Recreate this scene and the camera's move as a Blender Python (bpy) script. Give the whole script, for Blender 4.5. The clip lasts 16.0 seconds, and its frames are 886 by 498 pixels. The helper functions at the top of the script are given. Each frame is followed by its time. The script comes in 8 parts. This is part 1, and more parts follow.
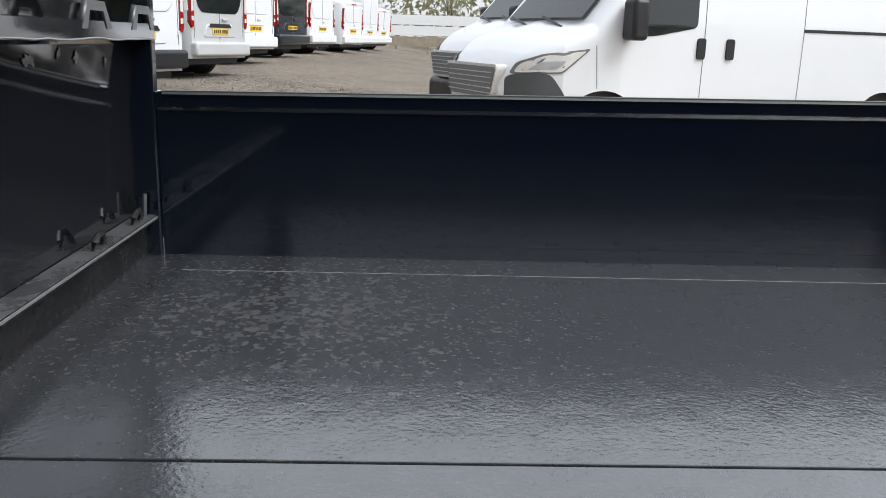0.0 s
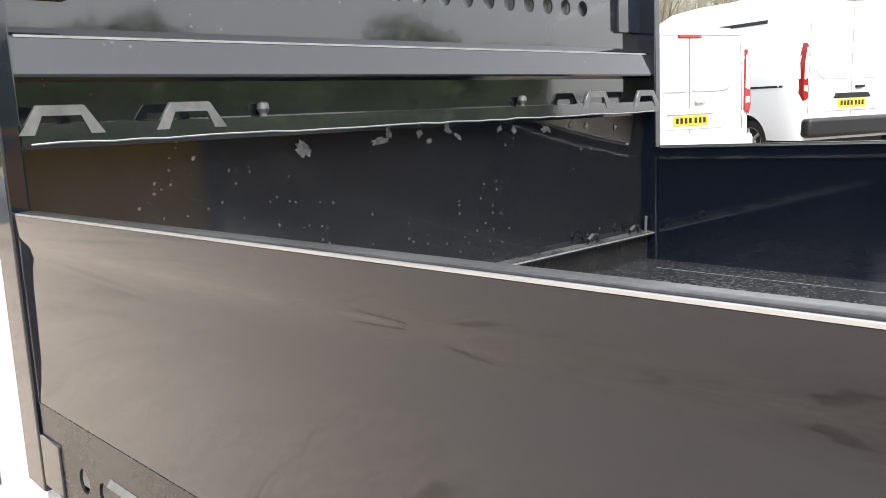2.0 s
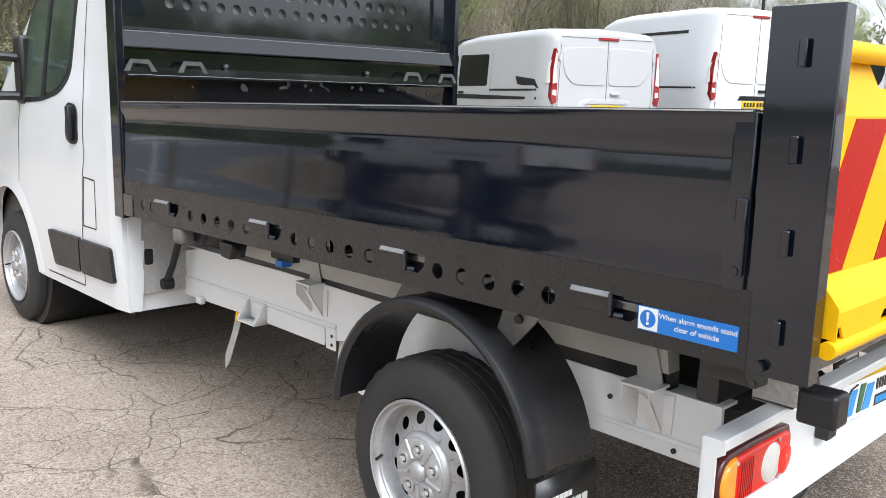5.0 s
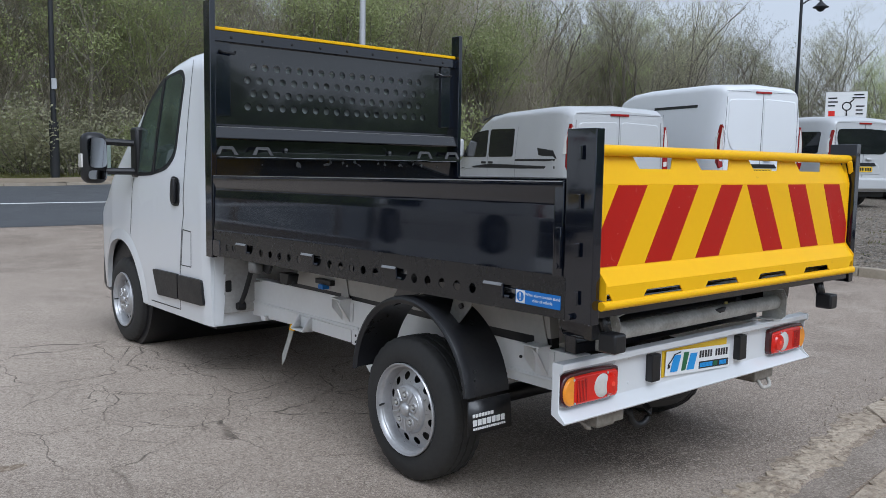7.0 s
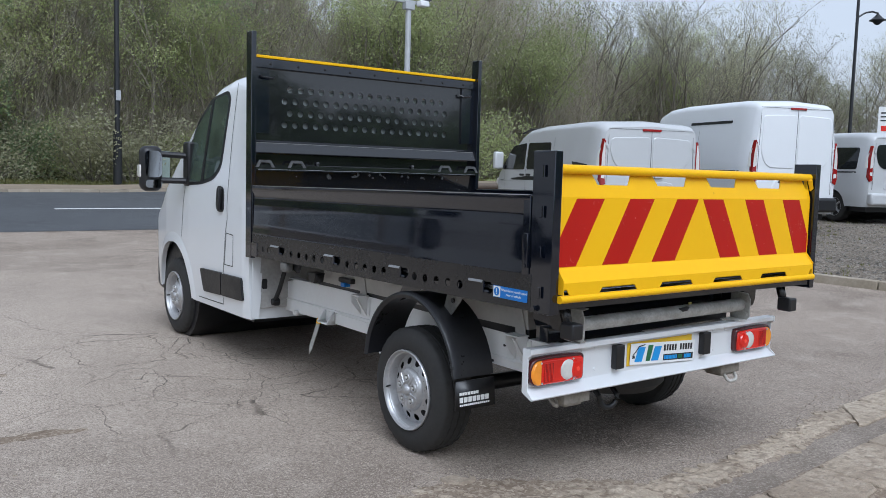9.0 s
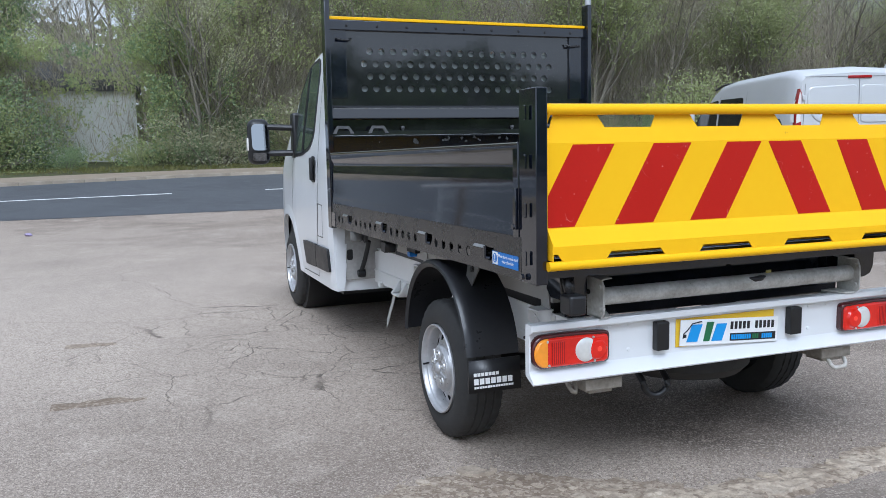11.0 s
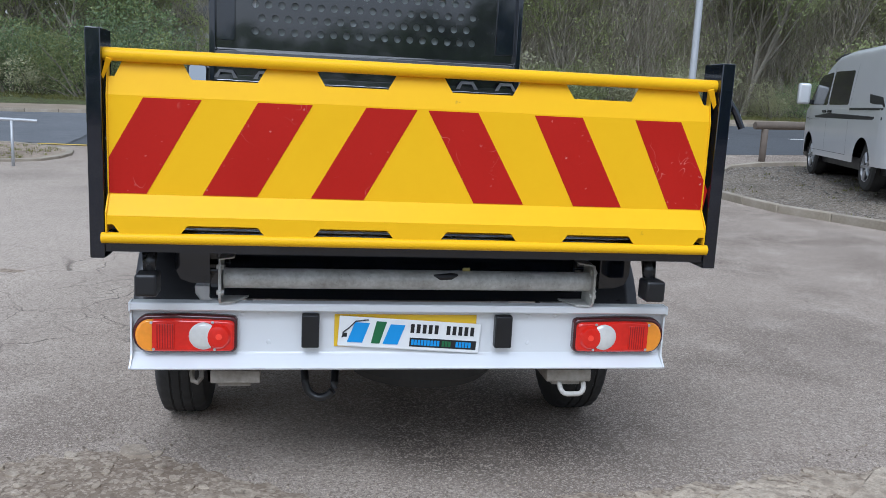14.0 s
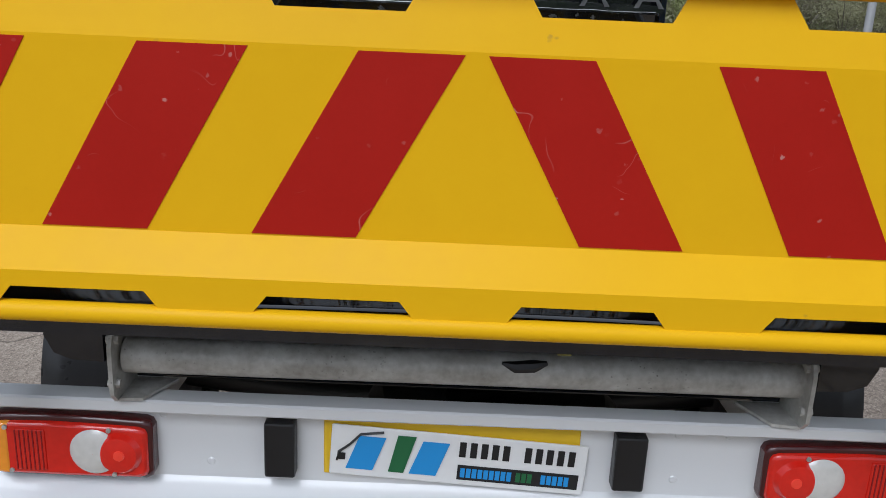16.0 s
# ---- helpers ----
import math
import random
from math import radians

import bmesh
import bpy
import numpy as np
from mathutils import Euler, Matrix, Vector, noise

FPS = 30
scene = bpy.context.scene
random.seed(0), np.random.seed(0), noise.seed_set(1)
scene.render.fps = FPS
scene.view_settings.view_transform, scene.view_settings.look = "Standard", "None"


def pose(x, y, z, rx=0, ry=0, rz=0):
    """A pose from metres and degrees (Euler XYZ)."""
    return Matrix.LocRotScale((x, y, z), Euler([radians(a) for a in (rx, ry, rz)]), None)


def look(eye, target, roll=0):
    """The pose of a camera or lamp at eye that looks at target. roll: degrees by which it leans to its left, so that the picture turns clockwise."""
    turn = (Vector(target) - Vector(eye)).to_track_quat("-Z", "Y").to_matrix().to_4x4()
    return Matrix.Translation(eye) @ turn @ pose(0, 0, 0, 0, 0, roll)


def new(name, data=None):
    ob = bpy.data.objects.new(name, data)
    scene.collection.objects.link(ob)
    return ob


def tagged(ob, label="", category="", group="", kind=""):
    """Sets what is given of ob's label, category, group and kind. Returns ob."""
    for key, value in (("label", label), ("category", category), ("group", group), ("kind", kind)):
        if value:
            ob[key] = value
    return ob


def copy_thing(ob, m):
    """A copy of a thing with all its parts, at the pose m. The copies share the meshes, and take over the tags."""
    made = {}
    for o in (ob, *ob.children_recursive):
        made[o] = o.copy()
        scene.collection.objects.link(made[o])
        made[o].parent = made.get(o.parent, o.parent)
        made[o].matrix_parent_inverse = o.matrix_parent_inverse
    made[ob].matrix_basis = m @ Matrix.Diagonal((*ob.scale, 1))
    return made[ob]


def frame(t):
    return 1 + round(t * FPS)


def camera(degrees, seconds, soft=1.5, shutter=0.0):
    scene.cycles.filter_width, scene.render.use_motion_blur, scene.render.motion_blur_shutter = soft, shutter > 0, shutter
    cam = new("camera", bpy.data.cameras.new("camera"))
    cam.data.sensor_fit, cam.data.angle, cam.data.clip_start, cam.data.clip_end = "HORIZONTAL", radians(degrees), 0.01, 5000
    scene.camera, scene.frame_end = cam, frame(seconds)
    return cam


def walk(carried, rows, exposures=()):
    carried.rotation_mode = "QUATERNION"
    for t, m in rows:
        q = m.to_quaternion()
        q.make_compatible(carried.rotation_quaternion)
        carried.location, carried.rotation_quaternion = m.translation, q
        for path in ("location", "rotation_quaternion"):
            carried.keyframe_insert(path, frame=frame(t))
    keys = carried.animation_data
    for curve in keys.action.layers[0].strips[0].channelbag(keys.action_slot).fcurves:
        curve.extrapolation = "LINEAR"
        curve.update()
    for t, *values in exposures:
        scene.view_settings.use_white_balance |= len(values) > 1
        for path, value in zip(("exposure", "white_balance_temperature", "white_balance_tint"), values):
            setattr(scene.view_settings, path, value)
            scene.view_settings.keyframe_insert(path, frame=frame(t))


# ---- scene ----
cam = camera(56.0, 16.0, soft=0.6)
PATH = [
    (0, (-0.923, 2.399, 1.463), (1.016, 2.33, 0.975), 1.7),
    (0.3, (-0.986, 2.341, 1.4551), (0.92, 2.73, 0.9957), 1.6),
    (0.5, (-1.056, 2.27, 1.475), (0.786, 2.906, 1.032), -0.2),
    (0.8, (-1.131, 2.147, 1.481), (0.581, 3.106, 1.103), -1.5),
    (1, (-1.165, 2.042, 1.468), (0.433, 3.195, 1.135), -0.7),
    (1.5, (-1.248, 1.764, 1.473), (0.115, 3.19, 1.157), -2.7),
    (2, (-1.423, 1.447, 1.4594), (-0.076, 2.89, 1.1468), -2.7),
    (2.5, (-1.535, 1.093, 1.4149), (-0.207, 2.556, 1.1093), -2.4),
    (3, (-1.67, 0.727, 1.4), (-0.321, 2.17, 1.087), -2.3),
    (3.5, (-1.883, 0.396, 1.346), (-0.529, 1.822, 0.981), 0.3),
    (4, (-2.034, 0.001, 1.325), (-0.672, 1.418, 0.956), 1.0),
    (4.2, (-2.112, -0.132, 1.343), (-0.746, 1.282, 0.975), 1.0),
    (6.3, (-3.038, -1.406, 1.379), (-1.734, 0.091, 1.133), 1.8),
    (6.5, (-3.104, -1.542, 1.376), (-1.81, -0.033, 1.16), 1.5),
    (7, (-3.217, -1.868, 1.41), (-1.934, -0.347, 1.212), 0.9),
    (7.5, (-3.427, -2.154, 1.404), (-2.145, -0.624, 1.278), 0.6),
    (8, (-3.524, -2.375, 1.433), (-2.248, -0.84, 1.309), 0.8),
    (8.5, (-3.526, -2.498, 1.43), (-2.259, -0.956, 1.299), 1.7),
    (8.6, (-3.53, -2.485, 1.417), (-2.262, -0.943, 1.29), 1.8),
    (8.7, (-3.503, -2.488, 1.434), (-2.254, -0.932, 1.296), 1.8),
    (10.8, (-2.446, -2.551, 1.372), (-1.612, -0.749, 1.137), -0.8),
    (11, (-2.306, -2.578, 1.346), (-1.598, -0.723, 1.107), -1.1),
    (11.5, (-1.959, -2.723, 1.352), (-1.491, -0.814, 0.986), -2.01),
    (12, (-1.535, -2.795, 1.315), (-1.084, -0.882, 0.942), -1.61),
    (12.5, (-1.154, -2.879, 1.341), (-0.682, -0.974, 0.958), -0.4),
    (13, (-0.816, -2.925, 1.401), (-0.426, -1.0, 1.021), -0.13),
    (13.5, (-0.533, -2.818, 1.4), (-0.182, -0.884, 1.03), 1.49),
    (14, (-0.322, -2.632, 1.389), (-0.009, -0.689, 1.036), 2.78),
    (14.5, (-0.175, -2.372, 1.396), (-0.068, -0.409, 1.027), 2.1),
    (15, (-0.135, -2.006, 1.401), (-0.059, -0.045, 1.015), 2.37),
    (15.5, (-0.076, -1.641, 1.377), (-0.027, 0.307, 0.926), 2.3),
    (16, (-0.032, -1.271, 1.416), (-0.015, 0.651, 0.864), 2.6),
]
EXPOSURE = [(0, 1.1, 6200, 10), (0.5, 1.6, 6250, 10), (1.0, 2.18, 6350, 10), (1.5, 2.27, 6450, 10), (2.0, 2.1, 6450, 10), (2.5, 1.66, 6350, 10), (3.0, 1.82, 6200, 10), (3.5, 1.78, 6200, 10), (4.2, 1.75, 6150, 10),
            (5.5, 0.9, 5950, 10), (6.5, 0.47, 5580, 9), (7.5, 0.37, 5580, 9), (8.1, 0.52, 5570, 9), (8.6, 0.5, 5550, 9), (10.8, 0.78, 5380, 9), (12.5, 0.68, 5380, 9), (13.5, 0.65, 5370, 9), (14.5, 0.53, 5430, 9), (15.0, 0.45, 5520, 9), (16, 0.17, 5800, 10)]
walk(cam, [(t, look(eye, target, roll)) for t, eye, target, roll in PATH], EXPOSURE)

# ---- world and light ----
world = bpy.data.worlds.new("overcast_sky")
scene.world = world
world.use_nodes = True
wn, wl = world.node_tree.nodes, world.node_tree.links
sky = wn.new("ShaderNodeTexSky")
sky.sky_type = "NISHITA"
sky.sun_disc = False
sky.sun_elevation, sky.sun_rotation = radians(48), radians(200)
sky.air_density, sky.dust_density, sky.ozone_density = 1.4, 2.5, 2.0
dull = wn.new("ShaderNodeHueSaturation")
dull.inputs["Saturation"].default_value = 0.25
wl.new(sky.outputs[0], dull.inputs["Color"])
cloud = wn.new("ShaderNodeMix")
cloud.data_type = "RGBA"
cloud.inputs[0].default_value = 0.6
wl.new(dull.outputs[0], cloud.inputs[6])
cloud.inputs[7].default_value = (3.7, 3.75, 3.9, 1)
wl.new(cloud.outputs[2], wn["Background"].inputs["Color"])
wn["Background"].inputs["Strength"].default_value = 0.125
sun_data = bpy.data.lights.new("sun", "SUN")
sun_data.energy, sun_data.angle, sun_data.color = 1.5, radians(40), (1.0, 0.99, 0.975)
sun = new("sun", sun_data)
sun.matrix_world = look((-6, -16, 22), (0, 0, 0))


# ---- materials ----
def material(name, color, rough=0.5, metal=0.0, coat=0.0, spec=0.5, vary=0.0, scale=8.0, fine=60.0, bump=0.0, rough_vary=0.0, tint=None, random_vary=0.0, clear=0.0):
    """Principled paint with two scales of colour noise, roughness noise and bump."""
    m = bpy.data.materials.new(name)
    m.use_nodes = True
    n, l = m.node_tree.nodes, m.node_tree.links
    p = n["Principled BSDF"]
    p.inputs["Base Color"].default_value = (*color, 1)
    p.inputs["Roughness"].default_value = rough
    p.inputs["Metallic"].default_value = metal
    p.inputs["Coat Weight"].default_value = coat
    p.inputs["Coat Roughness"].default_value = 0.05
    p.inputs["Specular IOR Level"].default_value = spec
    p.inputs["Transmission Weight"].default_value = clear
    co = n.new("ShaderNodeTexCoord")
    if vary or rough_vary or bump:
        big, small = n.new("ShaderNodeTexNoise"), n.new("ShaderNodeTexNoise")
        for t, sc in ((big, scale), (small, fine)):
            t.inputs["Scale"].default_value = sc
            t.inputs["Detail"].default_value = 4
            l.new(co.outputs["Object"], t.inputs["Vector"])
        mixed = n.new("ShaderNodeMath")
        mixed.operation = "MULTIPLY_ADD"
        l.new(big.outputs["Fac"], mixed.inputs[0])
        mixed.inputs[1].default_value = 0.6
        half = n.new("ShaderNodeMath")
        half.operation = "MULTIPLY"
        half.inputs[1].default_value = 0.4
        l.new(small.outputs["Fac"], half.inputs[0])
        l.new(half.outputs[0], mixed.inputs[2])
        if vary:
            ramp = n.new("ShaderNodeValToRGB")
            other = tint or tuple(c * 0.5 for c in color)
            ramp.color_ramp.elements[0].position, ramp.color_ramp.elements[1].position = 0.5 - 0.18, 0.5 + 0.18
            ramp.color_ramp.elements[0].color = (*(c + (o - c) * vary for c, o in zip(color, other)), 1)
            ramp.color_ramp.elements[1].color = (*color, 1)
            l.new(mixed.outputs[0], ramp.inputs[0])
            out = ramp.outputs[0]
            if random_vary:
                info, hsv = n.new("ShaderNodeObjectInfo"), n.new("ShaderNodeHueSaturation")
                rng = n.new("ShaderNodeMapRange")
                rng.inputs["To Min"].default_value, rng.inputs["To Max"].default_value = 1 - random_vary, 1 + random_vary
                l.new(info.outputs["Random"], rng.inputs["Value"])
                l.new(rng.outputs[0], hsv.inputs["Value"])
                l.new(out, hsv.inputs["Color"])
                out = hsv.outputs[0]
            l.new(out, p.inputs["Base Color"])
        if rough_vary:
            rr = n.new("ShaderNodeMapRange")
            rr.inputs["From Min"].default_value, rr.inputs["From Max"].default_value = 0.3, 0.7
            rr.inputs["To Min"].default_value, rr.inputs["To Max"].default_value = max(0.02, rough - rough_vary), min(1, rough + rough_vary)
            l.new(mixed.outputs[0], rr.inputs["Value"])
            l.new(rr.outputs[0], p.inputs["Roughness"])
        if bump:
            b = n.new("ShaderNodeBump")
            b.inputs["Strength"].default_value, b.inputs["Distance"].default_value = 0.5, bump
            l.new(mixed.outputs[0], b.inputs["Height"])
            l.new(b.outputs[0], p.inputs["Normal"])
    return m


def nodes_of(m):
    return m.node_tree.nodes, m.node_tree.links, m.node_tree.nodes["Principled BSDF"]


BLACK = material("gloss_black_paint", (0.003, 0.0052, 0.0115), 0.055, coat=0.6, spec=0.5, vary=0.5, tint=(0.008, 0.009, 0.012), scale=2.2, fine=26, rough_vary=0.03, bump=0.0006)
BLACK.node_tree.nodes["Principled BSDF"].inputs["Coat IOR"].default_value = 1.5
BLACK_MATT = material("satin_black_steel", (0.013, 0.0125, 0.0135), 0.25, vary=0.5, tint=(0.026, 0.025, 0.024), scale=5, fine=60, rough_vary=0.1, bump=0.0004)
BLACK_PLASTIC = material("black_plastic", (0.012, 0.012, 0.0135), 0.42, vary=0.5, bump=0.0003, rough_vary=0.1)
MUDGUARD = material("dusty_mudguard_plastic", (0.014, 0.0145, 0.017), 0.34, coat=0.1, spec=0.4, vary=0.5, tint=(0.03, 0.0295, 0.030), scale=5, fine=50, rough_vary=0.1)
RUBBER = material("tyre_rubber", (0.02, 0.0195, 0.019), 0.75, vary=0.5, tint=(0.045, 0.042, 0.038), bump=0.0006, scale=6)
WHITE = material("white_car_paint", (0.74, 0.75, 0.76), 0.28, coat=0.6, vary=0.12, tint=(0.66, 0.66, 0.65), scale=2.5, fine=15)
SILVER = material("silver_car_paint", (0.55, 0.555, 0.555), 0.32, metal=0.12, coat=0.5, vary=0.1, scale=2)
DARKBLUE = material("dark_blue_car_paint", (0.012, 0.015, 0.025), 0.25, coat=0.6, vary=0.2)
APRON_STEEL = material("scuffed_white_steel", (0.55, 0.53, 0.49), 0.5, vary=0.7, tint=(0.28, 0.25, 0.21), scale=20, fine=80)
# Pale sub-frame paint darkened to grey for the shade beneath the body.
SUBFRAME_SHADED = material("shaded_subframe_paint", (0.46, 0.44, 0.41), 0.55, vary=0.4, tint=(0.30, 0.28, 0.25), scale=5, fine=40, rough_vary=0.1)
CHASSIS = material("white_chassis_paint", (0.82, 0.82, 0.81), 0.4, vary=0.25, tint=(0.60, 0.58, 0.55), scale=4, fine=30, rough_vary=0.12, bump=0.0004)
YELLOW = material("yellow_paint", (0.82, 0.462, 0.0005), 0.36, spec=0.12, vary=0.18, tint=(0.70, 0.33, 0.004), scale=3, fine=25, rough_vary=0.08, bump=0.0006)
RED = material("red_reflective_film", (0.42, 0.012, 0.006), 0.45, spec=0.16, vary=0.4, tint=(0.31, 0.010, 0.006), scale=5, fine=90, rough_vary=0.12)
DIRTY_STEEL = material("dirty_pale_steel", (0.33, 0.305, 0.265), 0.55, metal=0.1, vary=0.8, tint=(0.12, 0.095, 0.07), scale=14, fine=60)
STEEL = material("dull_bracket_steel", (0.25, 0.245, 0.23), 0.4, metal=0.4, vary=0.6, tint=(0.10, 0.085, 0.07), scale=12, fine=60)
GALV = material("galvanised_steel", (0.60, 0.60, 0.57), 0.42, metal=0.1, vary=0.75, tint=(0.20, 0.18, 0.15), scale=14, fine=70, rough_vary=0.15, bump=0.001)
RIM = material("silver_wheel_steel", (0.52, 0.52, 0.53), 0.36, metal=0.55, vary=0.5, tint=(0.30, 0.29, 0.28), scale=12, fine=70, rough_vary=0.1)
# Opaque pane; the greenery seen through it is put into the colour.
CAB_GLASS = material("cab_glass_painted_view", (0.075, 0.105, 0.085), 0.05, spec=0.6, vary=0.9, tint=(0.014, 0.018, 0.018), scale=2.4, fine=5)
GAP = material("panel_gap_shadow", (0.16, 0.16, 0.16), 0.8)
PAVING = material("worn_pavement", (0.29, 0.235, 0.175), 0.9, vary=0.7, tint=(0.17, 0.135, 0.09), scale=2, fine=30)
GLASS_DARK = material("tinted_window_glass", (0.012, 0.014, 0.015), 0.05, spec=0.6)
LENS_RED = material("red_lamp_lens", (0.74, 0.018, 0.008), 0.16, coat=0.2, vary=0.25, scale=30)
LENS_DEEP_RED = material("deep_red_lamp_lens", (0.30, 0.008, 0.008), 0.14, coat=0.5, vary=0.3, scale=20)
LENS_HOUSING = material("dark_red_lamp_surround", (0.06, 0.006, 0.007), 0.25, coat=0.4)
LENS_BULB = material("lit_red_lens_centre", (0.95, 0.06, 0.03), 0.2, coat=0.4)
LENS_SMOKED = material("smoked_clear_lens", (0.42, 0.36, 0.34), 0.2, coat=0.4, vary=0.4, scale=30)
LENS_AMBER = material("amber_lamp_lens", (0.95, 0.33, 0.02), 0.14, coat=0.5, vary=0.2, scale=30)
LENS_WHITE = material("clear_lamp_lens", (0.72, 0.70, 0.66), 0.14, coat=0.5, vary=0.3, scale=40)
PLATE_YELLOW = material("yellow_plate", (0.80, 0.52, 0.02), 0.35, vary=0.1)
PLATE_WHITE = material("white_plate", (0.84, 0.84, 0.83), 0.35, vary=0.08)
INK = material("black_ink", (0.012, 0.012, 0.013), 0.45)
INK_WHITE = material("white_ink", (0.78, 0.78, 0.77), 0.45)
BLUE_SIGN = material("blue_sign_ink", (0.015, 0.17, 0.56), 0.4, vary=0.1)
BLUE_BRIGHT = material("bright_blue_ink", (0.03, 0.30, 0.72), 0.4)
GREEN_INK = material("dark_green_ink", (0.02, 0.14, 0.05), 0.4)
LIP = material("worn_latch_steel", (0.34, 0.34, 0.34), 0.3, metal=0.6, vary=0.5, tint=(0.12, 0.12, 0.12), scale=25, fine=90)
BRIGHT_BAR = material("bare_metal_edge", (0.62, 0.62, 0.62), 0.35, metal=0.8, vary=0.3)
CLADDING = material("grey_bumper_plastic", (0.075, 0.078, 0.08), 0.5, vary=0.3, scale=6)
BARK = material("bark", (0.25, 0.225, 0.18), 0.9, vary=0.6, tint=(0.13, 0.115, 0.09), scale=6, fine=40, bump=0.01)
POST_GREY = material("grey_galvanised_post", (0.45, 0.46, 0.47), 0.5, metal=0.3, vary=0.2)
FLOOD_GREY = material("dark_grey_lamp_casing", (0.10, 0.105, 0.115), 0.45, metal=0.3, vary=0.3)
POST_BLACK = material("black_painted_post", (0.015, 0.016, 0.018), 0.45, vary=0.4)
KERB = material("kerb_concrete", (0.36, 0.31, 0.245), 0.9, vary=0.8, tint=(0.21, 0.175, 0.12), scale=3, fine=40, bump=0.004, random_vary=0.12)
TIMBER = material("weathered_rail_timber", (0.14, 0.11, 0.085), 0.85, vary=0.5, bump=0.003)
RENDER_WALL = material("white_house_render", (0.78, 0.78, 0.76), 0.8, vary=0.15)
SLATE = material("slate_roof", (0.10, 0.10, 0.11), 0.7, vary=0.4)
CABINET_GREY = material("grey_green_cabinet_paint", (0.22, 0.27, 0.24), 0.6, vary=0.3)


def leaf_material(name, color, other):
    m = material(name, color, 0.55)
    n, l, p = nodes_of(m)
    geo, ramp = n.new("ShaderNodeNewGeometry"), n.new("ShaderNodeValToRGB")
    ramp.color_ramp.elements[0].color, ramp.color_ramp.elements[1].color = (*color, 1), (*other, 1)
    l.new(geo.outputs["Random Per Island"], ramp.inputs[0])
    info, hsv, rng = n.new("ShaderNodeObjectInfo"), n.new("ShaderNodeHueSaturation"), n.new("ShaderNodeMapRange")
    rng.inputs["To Min"].default_value, rng.inputs["To Max"].default_value = 0.65, 1.3
    l.new(info.outputs["Random"], rng.inputs["Value"])
    l.new(rng.outputs[0], hsv.inputs["Value"])
    l.new(ramp.outputs[0], hsv.inputs["Color"])
    l.new(hsv.outputs[0], p.inputs["Base Color"])
    thin, both = n.new("ShaderNodeBsdfTranslucent"), n.new("ShaderNodeMixShader")
    both.inputs[0].default_value = 0.55
    l.new(hsv.outputs[0], thin.inputs["Color"])
    l.new(p.outputs[0], both.inputs[1])
    l.new(thin.outputs[0], both.inputs[2])
    l.new(both.outputs[0], n["Material Output"].inputs["Surface"])
    return m


LEAF_SPRING = leaf_material("spring_leaves", (0.34, 0.39, 0.17), (0.50, 0.53, 0.25))
LEAF_DARK = leaf_material("evergreen_leaves", (0.21, 0.29, 0.15), (0.34, 0.42, 0.22))
LEAF_OLIVE = leaf_material("budding_leaves", (0.33, 0.33, 0.20), (0.50, 0.48, 0.31))


